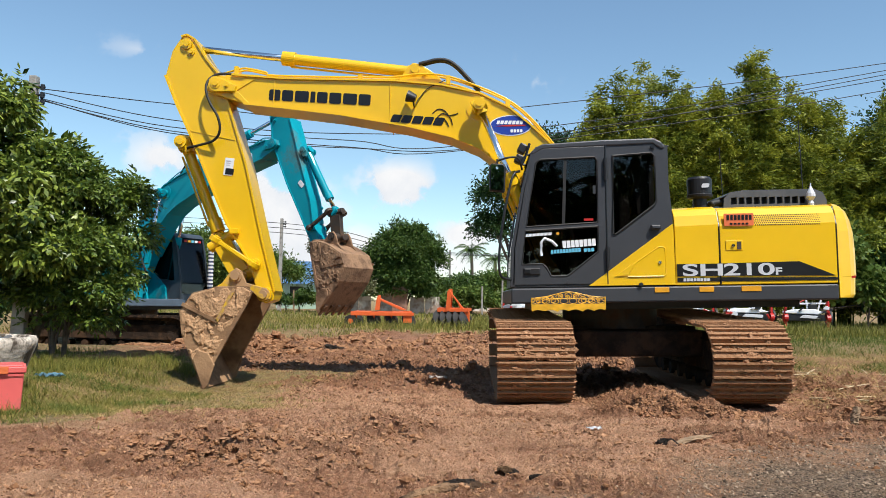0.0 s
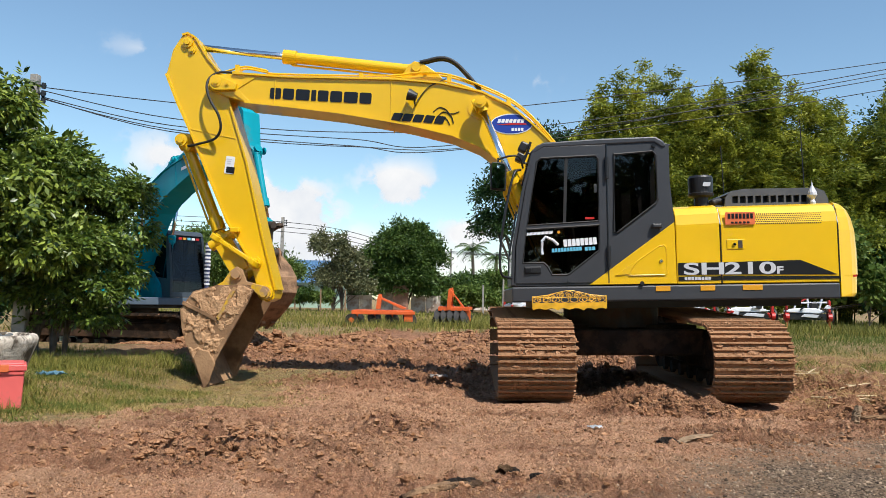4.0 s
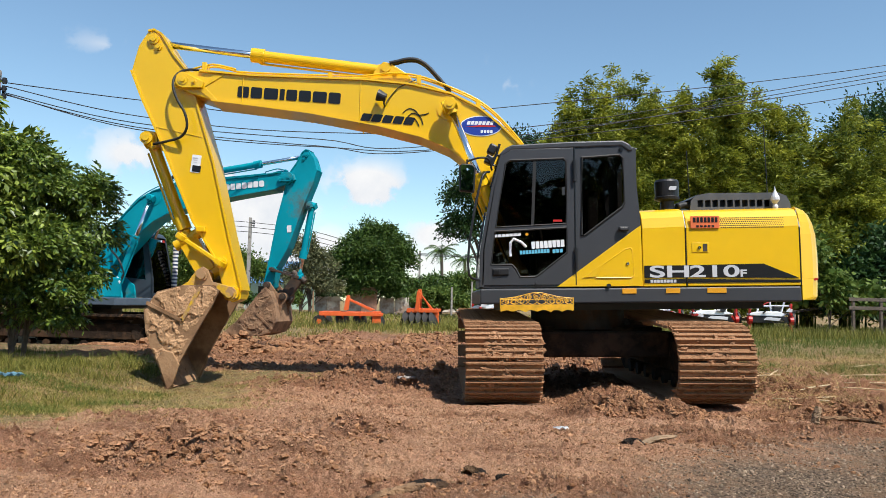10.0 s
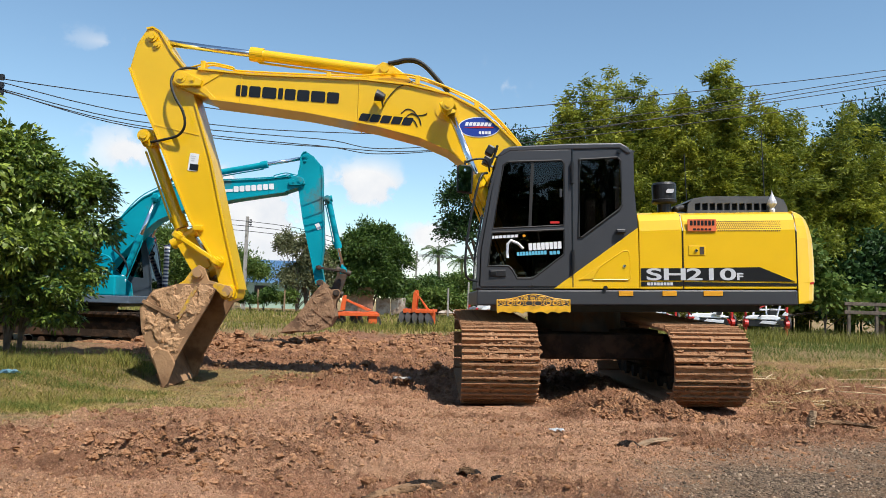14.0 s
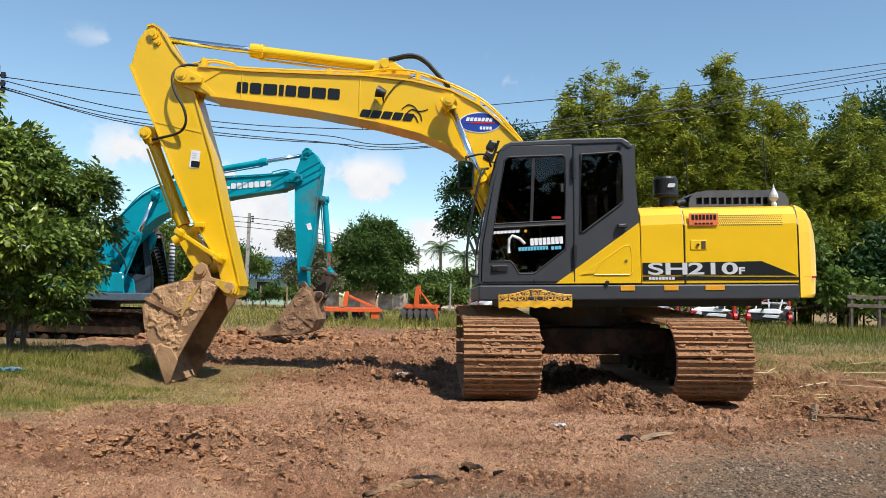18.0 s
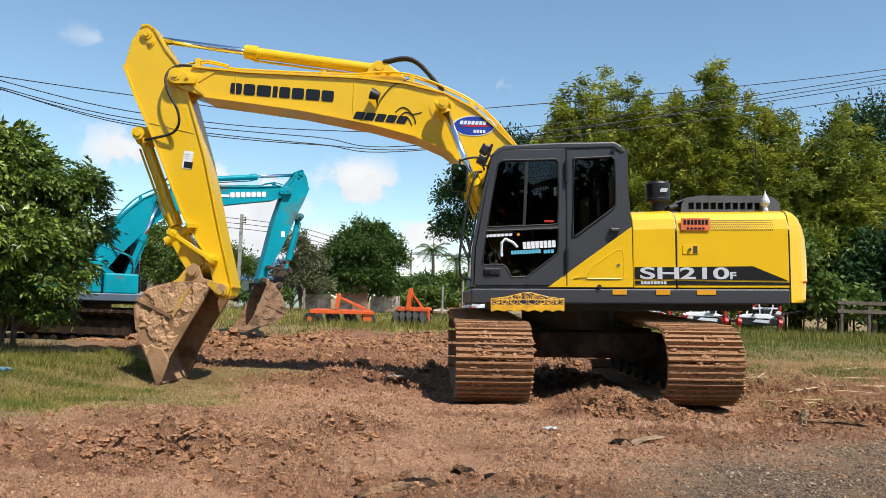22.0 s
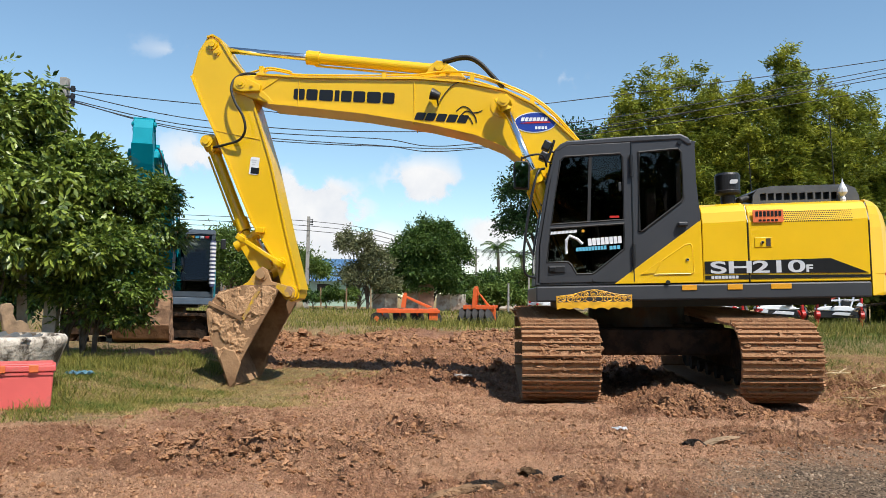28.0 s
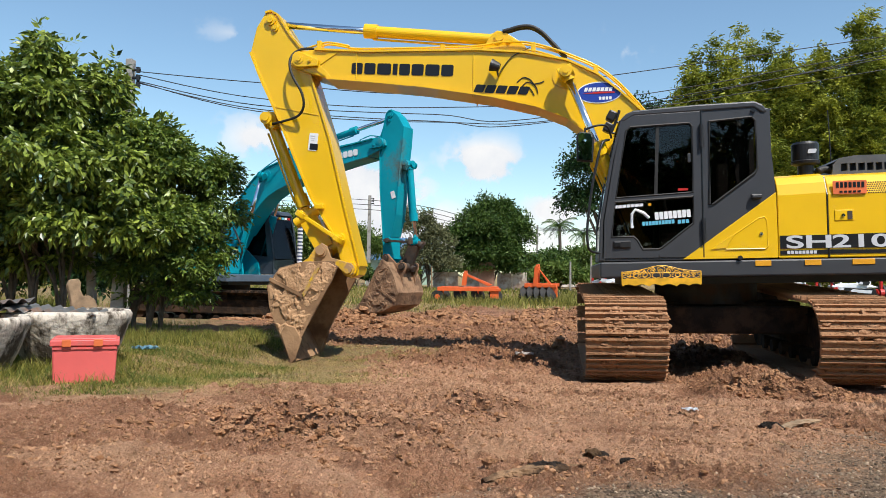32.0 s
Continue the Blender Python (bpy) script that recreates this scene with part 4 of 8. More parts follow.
        # ear plates at the pins
        ear = moved([(-4.52, 1.20), (-4.56, 1.34), (-4.84, 1.42), (-4.90, 1.58), (-4.97, 1.62), (-5.06, 1.56), (-5.16, 1.42), (-5.30, 1.34), (-4.75, 1.30), (-4.62, 1.17)], BUCKET_PIN, s)
        bm = prism(bmesh.new(), ear, sg * 0.26 * s, sg * 0.31 * s)
        part("ear", bm, M["yellow_worn" if paint == "yellow" else bucket_paint], f["bucket"], bevel=0.006 * s)
    for c in (BUCKET_PIN, BUCKET_EAR):
        p = ((c[0] - BUCKET_PIN[0]) * s, (c[1] - BUCKET_PIN[1]) * s)
        bm = cyl(bmesh.new(), (p[0], -0.37 * s, p[1]), (p[0], 0.37 * s, p[1]), 0.055 * s, seg=18)
        cyl(bm, (p[0], -0.33 * s, p[1]), (p[0], 0.33 * s, p[1]), 0.08 * s, seg=18)
        part("pin", bm, M["yellow_worn" if paint == "yellow" else "steel"], f["bucket"])
    (tx, tz), (ux, uz) = bo[7], bo[6]
    d = Vector((tx - ux, tz - uz)).normalized()
    for k in range(5):
        y = (-0.50 + 0.25 * k) * s
        bm = bmesh.new()
        nrm = Vector((-d.y, d.x)) * 0.045 * s
        a, b = Vector((tx, tz)) - d * 0.20 * s, Vector((tx, tz)) + d * 0.07 * s
        vs = [bm.verts.new((a.x + q * nrm.x, y + e * 0.05 * s, a.y + q * nrm.y)) for q in (-1, 1) for e in (-1, 1)]
        ve = [bm.verts.new((b.x + q * nrm.x * 0.25, y + e * 0.035 * s, b.y + q * nrm.y * 0.25)) for q in (-1, 1) for e in (-1, 1)]
        for q in ((0, 1, 3, 2),):
            bm.faces.new([vs[i] for i in q]), bm.faces.new([ve[i] for i in q])
        for i, j in ((0, 1), (1, 3), (3, 2), (2, 0)):
            bm.faces.new((vs[i], vs[j], ve[j], ve[i]))
        part("tooth", bm, M[bucket_paint], f["bucket"], bevel=0.006 * s)
    # links
    L1, L2 = math.dist(LINK_ARM, LINK_PIN) * s, math.dist(BUCKET_EAR, LINK_PIN) * s
    for sg in (-1, 1):
        bm = box(bmesh.new(), (0, 0, L1 / 2), (0.10 * s, 0.05 * s, L1))
        for z in (0, L1):
            cyl(bm, (0, -0.035 * s, z), (0, 0.035 * s, z), 0.085 * s, seg=18)
            cyl(bm, (0, -0.055 * s, z), (0, 0.055 * s, z), 0.045 * s, seg=12)
        f["rocker" + ("_a" if sg < 0 else "_b")] = part("rocker_link", bm, M[paint if paint == "yellow" else "steel"], top, bevel=0.006 * s)
    bm = box(bmesh.new(), (0, 0, L2 / 2), (0.13 * s, 0.26 * s, L2 * 0.8))
    for z in (0, L2):
        cyl(bm, (0, -0.2 * s, z), (0, 0.2 * s, z), 0.075 * s, seg=18)
    f["yoke"] = part("bucket_link", bm, M[paint if paint == "yellow" else "steel"], top, bevel=0.006 * s)
    # hydraulic cylinders: a barrel at the one end, a rod at the other
    for key, r, barrel, rod, y in (("boom_cyl_a", 0.075, 1.38, 1.75, -1), ("boom_cyl_b", 0.075, 1.38, 1.75, 1), ("arm_cyl", 0.077, 1.86, 1.9, 0), ("bucket_cyl", 0.075, 1.30, 1.30, 0)):
        bm = cyl(bmesh.new(), (0, 0, 0.05 * s), (0, 0, barrel * s), r * s, seg=24)
        cyl(bm, (0, 0, (barrel - 0.16) * s), (0, 0, (barrel + 0.02) * s), (r + 0.022) * s, seg=24)
        cyl(bm, (0, 0, 0.02 * s), (0, 0, 0.12 * s), (r + 0.008) * s, seg=24)
        cyl(bm, (0, -0.10 * s, 0), (0, 0.10 * s, 0), 0.085 * s, seg=20)
        tube(bm, [(0, -(r + 0.03) * s, 0.15 * s), (0, -(r + 0.03) * s, (barrel - 0.12) * s), (0, -r * 0.8 * s, (barrel - 0.05) * s)], 0.016 * s, 6)
        f[key + "_barrel"] = part("cylinder_barrel", bm, M[paint], top)
        bm = cyl(bmesh.new(), (0, 0, 0.08 * s), (0, 0, rod * s), r * 0.62 * s, seg=20)
        ob = part("cylinder_rod", bm, M["chrome"], top, "polished chrome piston rod", smooth=True)
        bm = cyl(bmesh.new(), (0, -0.09 * s, 0), (0, 0.09 * s, 0), 0.085 * s, seg=20)
        cyl(bm, (0, 0, 0), (0, 0, 0.12 * s), 0.07 * s, seg=16)
        part("rod_eye", bm, M[paint], ob)
        f[key + "_rod"] = ob
    return f


def front_poses(boom, arm, bucket, s, reach=1.0):
    """The pose of each piece of the front in the machine's space, before the machine turns."""
    d = pins(boom, arm, bucket, reach)
    P = {k: (v[0] * s, v[1] * s) for k, v in d.items()}

    def at(k, a):
        return Matrix.Translation((P[k][0], 0, P[k][1])) @ Matrix.Rotation(a, 4, "Y")

    def rod(a, b, y):
        return aim((P[a][0], y * s, P[a][1]), (P[b][0], y * s, P[b][1]))

    return {
        "boom": at("foot", boom), "arm": at("tip", arm), "bucket": at("bucket", bucket),
        "rocker_a": rod("link_arm", "link", -0.27), "rocker_b": rod("link_arm", "link", 0.27), "yoke": rod("ear", "link", 0),
        "boom_cyl_a_barrel": rod("boom_foot", "boom_cyl", -0.42), "boom_cyl_b_barrel": rod("boom_foot", "boom_cyl", 0.42),
        "boom_cyl_a_rod": rod("boom_cyl", "boom_foot", -0.42), "boom_cyl_b_rod": rod("boom_cyl", "boom_foot", 0.42),
        "arm_cyl_barrel": rod("arm_cyl", "armtop", 0), "arm_cyl_rod": rod("armtop", "arm_cyl", 0),
        "bucket_cyl_barrel": rod("bucket_cyl", "link", 0), "bucket_cyl_rod": rod("link", "bucket_cyl", 0),
    }


def track_loop(half, r, n, rise=0.0):
    """Points and directions of n shoes round a track that runs along y, higher by rise at its rear."""
    for p, a in even_loop(half, r, n):
        p.z *= 1 + rise / (2 * r) * min(max((p.y + half) / (2 * half), 0), 1)
        yield p, a


def even_loop(half, r, n):
    straight, arc = 2 * half, math.pi * r
    total = 2 * (straight + arc)
    for i in range(n):
        q = (i + 0.5) * total / n
        if q < straight:
            yield Vector((0, -half + q, 2 * r)), 0.0
        elif q < straight + arc:
            a = (q - straight) / r
            yield Vector((0, half + r * math.sin(a), r + r * math.cos(a))), -a
        elif q < 2 * straight + arc:
            yield Vector((0, half - (q - straight - arc), 0)), math.pi
        else:
            a = (q - 2 * straight - arc) / r
            yield Vector((0, -half - r * math.sin(a), r - r * math.cos(a))), math.pi - a


def build_undercarriage(top, s, half, gauge, width, n, turn=None, coat="shoe", stuck=1500, rise=0.0):
    """Two tracks along y and the frame between them."""
    base = turn if turn is not None else Matrix.Identity(4)
    r = 0.40 * s
    bm = bmesh.new()
    p = 2 * (2 * half + math.pi * r) / n
    box(bm, (0, 0, 0.0), (width, p * 0.93, 0.03 * s))
    for k, h in ((-0.38, 0.035), (0.0, 0.03), (0.38, 0.035)):
        box(bm, (0, k * p, h * 0.5 * s + 0.012 * s), (width, 0.018 * s, h * s))
    box(bm, (0, 0, -0.05 * s), (0.16 * s, p * 0.9, 0.08 * s))
    shoe = finish(bm, "track_shoe", M[coat])
    for sg in (-1, 1):
        off = base @ Matrix.Translation((sg * gauge / 2, 0, 0.045 * s))
        # frame, wheels and rollers have the shade under the deck in their colour
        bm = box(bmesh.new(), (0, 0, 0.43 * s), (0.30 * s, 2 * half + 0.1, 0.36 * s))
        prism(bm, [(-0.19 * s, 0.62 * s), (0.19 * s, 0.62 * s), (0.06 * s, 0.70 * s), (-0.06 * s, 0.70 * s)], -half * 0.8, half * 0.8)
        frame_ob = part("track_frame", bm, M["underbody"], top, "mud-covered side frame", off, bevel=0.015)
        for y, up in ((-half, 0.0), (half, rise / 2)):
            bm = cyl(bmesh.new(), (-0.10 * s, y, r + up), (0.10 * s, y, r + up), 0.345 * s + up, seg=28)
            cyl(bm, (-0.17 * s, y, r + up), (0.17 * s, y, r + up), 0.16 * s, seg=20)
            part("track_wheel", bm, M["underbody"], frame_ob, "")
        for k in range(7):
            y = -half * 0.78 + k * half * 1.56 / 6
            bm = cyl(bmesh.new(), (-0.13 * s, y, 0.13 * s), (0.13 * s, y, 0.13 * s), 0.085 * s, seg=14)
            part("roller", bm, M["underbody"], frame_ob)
        mud = np.random.default_rng(5 + sg)
        loop = list(track_loop(half, r, n, rise))
        bm = bmesh.new()
        bmesh.ops.create_icosphere(bm, subdivisions=2, radius=1.0)
        ball = np.array([v.co[:] for v in bm.verts])
        tri = np.array([[v.index for v in f.verts] for f in bm.faces])
        bm.free()
        lumps_v, lumps_f = [], []
        for k in range(stuck):
            q, a = loop[mud.integers(0, n)]
            size = 0.007 + 0.026 * mud.uniform() ** 2.5
            at = np.array(Matrix.Translation(q) @ Matrix.Rotation(a, 4, "X") @ Matrix.Translation((mud.normal() * 0.24 * width, mud.uniform(-0.5, 0.5) * p, 0.014 * s)))
            at[0, 3] = np.clip(at[0, 3], -0.47 * width, 0.47 * width)
            v = ball * (1 + 0.26 * mud.normal(size=(len(ball), 1))) * size * np.array([mud.uniform(0.8, 2.8), mud.uniform(0.8, 1.6), 0.9])
            lumps_f.append(tri + len(ball) * k)
            lumps_v.append(v @ at[:3, :3].T + at[:3, 3])
        part("stuck_mud", from_arrays("stuck_mud", np.concatenate(lumps_v), np.concatenate(lumps_f), M["dry_clod"]), None, frame_ob, "lumps of mud stuck to the shoes")["kind"] = "stuff"
        for q, a in loop:
            part("track_shoe", shoe, None, frame_ob, "", Matrix.Translation(q) @ Matrix.Rotation(a, 4, "X"))
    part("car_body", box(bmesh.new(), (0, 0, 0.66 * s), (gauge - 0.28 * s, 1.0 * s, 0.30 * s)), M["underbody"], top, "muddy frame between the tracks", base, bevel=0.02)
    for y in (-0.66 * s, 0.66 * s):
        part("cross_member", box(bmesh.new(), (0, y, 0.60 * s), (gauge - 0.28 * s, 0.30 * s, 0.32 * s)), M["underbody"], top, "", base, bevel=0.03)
    bm = cyl(bmesh.new(), (0, 0, 0.78 * s), (0, 0, 1.08 * s), 0.62 * s, seg=40)
    part("slewing_ring", bm, M["steel"], top, "", base)


def plate(outer, holes, y0, y1):
    """A flat plate in x and z with openings right through it."""
    bm = bmesh.new()
    for loop in (outer, *holes):
        vs = [bm.verts.new((x, y0, z)) for x, z in loop]
        for a, b in zip(vs, vs[1:] + vs[:1]):
            bm.edges.new((a, b))
    bmesh.ops.triangle_fill(bm, use_beauty=True, edges=bm.edges[:])
    r = bmesh.ops.extrude_face_region(bm, geom=bm.faces[:])
    bmesh.ops.translate(bm, verts=[v for v in r["geom"] if isinstance(v, bmesh.types.BMVert)], vec=(0, y1 - y0, 0))
    return bm


def sc(p, s):
    return [(x * s, z * s) for x, z in p]


CAB_SIDE = [(-1.37, 1.29), (-1.35, 1.75), (-1.21, 2.48), (-1.10, 2.88), (-1.03, 2.97), (-0.95, 3.0), (0.40, 3.03), (0.49, 2.97), (0.53, 2.6), (0.57, 2.10), (0.57, 1.29)]
WIN_DOOR = [(-1.04, 2.78), (-0.99, 2.82), (-0.33, 2.84), (-0.30, 2.80), (-0.31, 2.04), (-1.17, 2.00)]
WIN_LOW = [(-1.175, 1.965), (-0.31, 2.005), (-0.31, 1.70), (-0.66, 1.43), (-0.70, 1.41), (-0.88, 1.41), (-0.94, 1.52), (-0.98, 1.56), (-1.23, 1.56)]
WIN_REAR = [(-0.12, 2.85), (0.34, 2.88), (0.38, 2.84), (0.39, 2.29), (0.36, 2.24), (-0.10, 1.90), (-0.14, 1.90)]


def build_house(top, s, c):
    """The turning upper part: deck, cab, hood, counterweight. c: names of the materials."""
    bm = box(bmesh.new(), (0.555 * s, 0, 1.185 * s), (3.83 * s, 2.60 * s, 0.185 * s))
    deck = part("upper_structure", bm, M[c["deck"]], top, bevel=0.02 * s)
    bm = box(bmesh.new(), (0.55 * s, 0, 1.06 * s), (3.2 * s, 1.9 * s, 0.10 * s))
    part("underside", bm, M["black"], deck)

    def sub(name, bm, material, label="", bevel=0.0, smooth=False, m=None):
        return part(name, bm, M[material], deck, label, m, smooth, bevel)

    # engine cover: cross section rounded at the top edges
    sec = [(-1.30, 1.285), (-1.30, 1.98), (-1.27, 2.10), (-1.20, 2.185), (-1.10, 2.215), (1.10, 2.215), (1.20, 2.185), (1.27, 2.10), (1.30, 1.98), (1.30, 1.285)]
    for x0, x1, nm in ((0.585, 1.098, "side_door"), (1.112, 2.462, "engine_cover")):
        bm = bmesh.new()
        a = [bm.verts.new((x0 * s, y * s, z * s)) for y, z in sec]
        b = [bm.verts.new((x1 * s, y * s, (z + (0.02 if z > 1.5 else 0)) * s)) for y, z in sec]
        bm.faces.new(a), bm.faces.new(b[::-1])
        for i in range(len(sec)):
            bm.faces.new((a[i], b[i], b[(i + 1) % len(sec)], a[(i + 1) % len(sec)]))
        sub(nm, bm, c["body"], bevel=0.010 * s)
    # counterweight, rounded in plan
    bm = bmesh.new()
    plan = [(2.475, -1.30)] + [(2.30 + 0.56 * math.cos(a) ** 0.8 if math.cos(a) > 0 else 2.30, -1.30 + 0.62 - 0.62 * math.sin(a) ** 0.9) for a in [math.pi / 2 - k * math.pi / 16 for k in range(3, 9)]]
    plan = [p for p in plan if p[0] >= 2.475]
    plan += [(x, -y) for x, y in plan[::-1]]
    rows = [(1.11, 0.96), (1.15, 0.99), (1.36, 1.0), (1.37, 1.012), (1.66, 1.010), (1.90, 0.995), (2.05, 0.965), (2.15, 0.92), (2.21, 0.85), (2.24, 0.76)]
    rings = [[bm.verts.new(((2.475 + (x - 2.475) * k ** 3 if x > 2.48 else x) * s, y * (1 - (1 - k) * 0.45 if z > 2.0 else 1) * s, z * s)) for x, y in plan] for z, k in rows]
    for a, b in zip(rings, rings[1:]):
        for i in range(len(plan)):
            bm.faces.new((a[i], a[(i + 1) % len(plan)], b[(i + 1) % len(plan)], b[i]))
    bm.faces.new(rings[0]), bm.faces.new(rings[-1])
    sub("counterweight", bm, c["weight"], bevel=0.008 * s, smooth=False)
    # black hood over the engine with a row of slots
    slots = []
    for k in range(10):
        x = 1.37 + k * 0.092
        slots.append(sc([(x, 2.27), (x + 0.07, 2.275), (x + 0.07, 2.36), (x, 2.355)], s))
    hood = sc([(1.27, 2.21), (1.29, 2.35), (1.36, 2.42), (1.52, 2.445), (2.38, 2.445), (2.48, 2.40), (2.52, 2.31), (2.53, 2.21)], s)
    sub("hood", plate(hood, slots, -0.97 * s, -0.94 * s), "hood", "dark grey engine hood with cooling slots")
    sub("hood", prism(bmesh.new(), sc([(1.31, 2.21), (1.34, 2.37), (1.52, 2.427), (2.38, 2.427), (2.48, 2.35), (2.49, 2.21)], s), -0.90 * s, 0.55 * s), "ink", bevel=0.03 * s)
    sub("hood", prism(bmesh.new(), sc([(1.28, 2.37), (1.36, 2.422), (1.52, 2.447), (2.38, 2.447), (2.48, 2.402), (2.515, 2.325), (2.48, 2.33), (2.38, 2.427), (1.52, 2.427), (1.36, 2.40)], s), -0.96 * s, 0.58 * s), "hood")
    # air pre-cleaner
    bm = lathe(bmesh.new(), [(0.0, 0.0), (0.085 * s, 0.0), (0.085 * s, 0.16 * s), (0.15 * s, 0.18 * s), (0.155 * s, 0.21 * s), (0.145 * s, 0.22 * s), (0.15 * s, 0.40 * s), (0.13 * s, 0.43 * s), (0.0, 0.435 * s)], 28)
    sub("air_cleaner", bm, "black", m=Matrix.Translation((1.01 * s, -0.90 * s, 2.19 * s)), smooth=False)
    sub("hose", tube(bmesh.new(), curve([(1.14 * s, -0.9 * s, 2.28 * s), (1.22 * s, -0.86 * s, 2.31 * s), (1.34 * s, -0.84 * s, 2.29 * s)], 5), 0.045 * s, 10), "rubber", smooth=True)
    # cab
    cy0, cy1 = -1.30 * s, -0.32 * s
    door_out = sc([(-1.345, 1.31), (-1.325, 1.75), (-1.19, 2.47), (-1.08, 2.86), (-1.02, 2.93), (-0.95, 2.955), (-0.205, 2.97), (-0.215, 1.31)], s)
    side = plate(sc(CAB_SIDE, s), [door_out, sc(WIN_REAR, s)], cy0 + 0.012 * s, cy0 + 0.06 * s)
    sub("cab_side", side, c["cab"])
    sub("cab_door", plate([((x + 0.62 * s) * 0.992 - 0.62 * s, (z - 2.1 * s) * 0.995 + 2.1 * s) for x, z in door_out], [sc(WIN_DOOR, s), sc(WIN_LOW, s)], cy0, cy0 + 0.05 * s), c["cab"], bevel=0.006 * s)
    for w, nm in ((WIN_DOOR, "door_pane"), (WIN_LOW, "lower_pane"), (WIN_REAR, "side_pane")):
        cx, cz = sum(p[0] for p in w) / len(w), sum(p[1] for p in w) / len(w)
        sub(nm, plate([((cx + (x - cx) * 1.03) * s, (cz + (z - cz) * 1.03) * s) for x, z in w], [], cy0 + 0.020 * s, cy0 + 0.026 * s), "glass", "dark tinted window pane").visible_shadow = False
        # rubber seal round the opening
        ring = [((cx + (x - cx) * 0.985) * s, cy0 + 0.006 * s, (cz + (z - cz) * 0.985) * s) for x, z in w]
        sub("seal", tube(bmesh.new(), ring + ring[:2], 0.014 * s, 6), "rubber")
    sub("window_bar", box(bmesh.new(), (-0.70 * s, cy0 + 0.018 * s, 2.43 * s), (0.035 * s, 0.02 * s, 0.82 * s), Matrix.Translation((-0.70 * s, 0, 2.43 * s)) @ Matrix.Rotation(0.05, 4, "Y") @ Matrix.Translation((0.70 * s, 0, -2.43 * s))), "rubber")
    off = plate(sc(CAB_SIDE, s), [sc([(-1.15, 1.75), (-1.0, 2.78), (0.30, 2.82), (0.40, 1.9)], s)], cy1 - 0.05 * s, cy1)
    sub("cab_side", off, c["cab"])
    sub("side_pane", plate(sc([(-1.17, 1.72), (-1.02, 2.80), (0.32, 2.84), (0.42, 1.88)], s), [], cy1 - 0.03 * s, cy1 - 0.024 * s), "glass").visible_shadow = False
    roof = [(-1.12, 2.88), (-1.03, 2.97), (-0.95, 3.005), (-0.25, 3.04), (0.38, 3.05), (0.47, 3.0), (0.51, 2.93)]
    sub("cab_roof", prism(bmesh.new(), sc(roof + [(0.46, 2.91), (0.36, 2.98), (-0.95, 2.94), (-1.05, 2.88)], s), cy0 - 0.004 * s, cy1 + 0.004 * s), c["cab"], bevel=0.018 * s)
    for y in (cy0 + 0.03 * s, cy1 - 0.03 * s):
        sub("front_pillar", prism(bmesh.new(), sc([(-1.37, 1.29), (-1.35, 1.75), (-1.21, 2.48), (-1.10, 2.88), (-1.03, 2.97), (-0.98, 2.94), (-1.06, 2.86), (-1.16, 2.47), (-1.29, 1.75), (-1.31, 1.29)], s), y - 0.03 * s, y + 0.03 * s), c["cab"], bevel=0.01 * s)
    sub("windscreen", prism(bmesh.new(), sc([(-1.345, 1.70), (-1.20, 2.48), (-1.09, 2.86), (-1.085, 2.86), (-1.195, 2.48), (-1.34, 1.70)], s), cy0 + 0.06 * s, cy1 - 0.06 * s), "glass").visible_shadow = False
    sub("windscreen", prism(bmesh.new(), sc([(-1.36, 1.40), (-1.345, 1.68), (-1.34, 1.68), (-1.355, 1.40)], s), cy0 + 0.06 * s, cy1 - 0.06 * s), "glass").visible_shadow = False
    sub("front_panel", prism(bmesh.new(), sc([(-1.37, 1.29), (-1.362, 1.42), (-1.32, 1.42), (-1.33, 1.29)], s), cy0 + 0.02 * s, cy1 - 0.02 * s), c["cab"])
    sub("rear_wall", plate([(cy0 + 0.06 * s, 1.29 * s), (cy0 + 0.06 * s, 2.97 * s), (cy1 - 0.06 * s, 2.97 * s), (cy1 - 0.06 * s, 1.29 * s)], [[(cy0 + 0.16 * s, 2.3 * s), (cy0 + 0.16 * s, 2.85 * s), (cy1 - 0.16 * s, 2.85 * s), (cy1 - 0.16 * s, 2.3 * s)]], -0.03 * s, 0.03 * s), c["cab"], m=Matrix.Translation((0.52 * s, 0, 0)) @ Matrix.Rotation(radians(90), 4, "Z"))
    # inside the cab
    bm = box(bmesh.new(), (-0.25 * s, -0.82 * s, 1.72 * s), (0.52 * s, 0.50 * s, 0.14 * s))
    box(bm, (0.05 * s, -0.82 * s, 2.12 * s), (0.14 * s, 0.48 * s, 0.72 * s), None)
    box(bm, (-0.25 * s, -0.82 * s, 1.48 * s), (0.40 * s, 0.40 * s, 0.36 * s))
    sub("driver_seat", bm, "black", bevel=0.03 * s)
    for y in (-1.12, -0.52):
        bm = box(bmesh.new(), (-0.42 * s, y * s, 1.62 * s), (0.50 * s, 0.16 * s, 0.42 * s))
        cyl(bm, (-0.58 * s, y * s, 1.8 * s), (-0.62 * s, y * s, 2.02 * s), 0.022 * s)
        sub("console", bm, "black", bevel=0.02 * s)
    sub("cab_floor", box(bmesh.new(), (-0.4 * s, -0.81 * s, 1.31 * s), (1.8 * s, 0.9 * s, 0.05 * s)), "black")
    # far side: tank and tool boxes ahead of the engine cover
    bm = box(bmesh.new(), (0.2 * s, 0.86 * s, 1.70 * s), (0.75 * s, 0.84 * s, 0.85 * s))
    sub("fuel_tank", bm, c["body"], bevel=0.04 * s)
    bm = box(bmesh.new(), (-0.62 * s, 0.90 * s, 1.52 * s), (0.80 * s, 0.76 * s, 0.50 * s))
    sub("tool_box", bm, c["body"], bevel=0.04 * s)
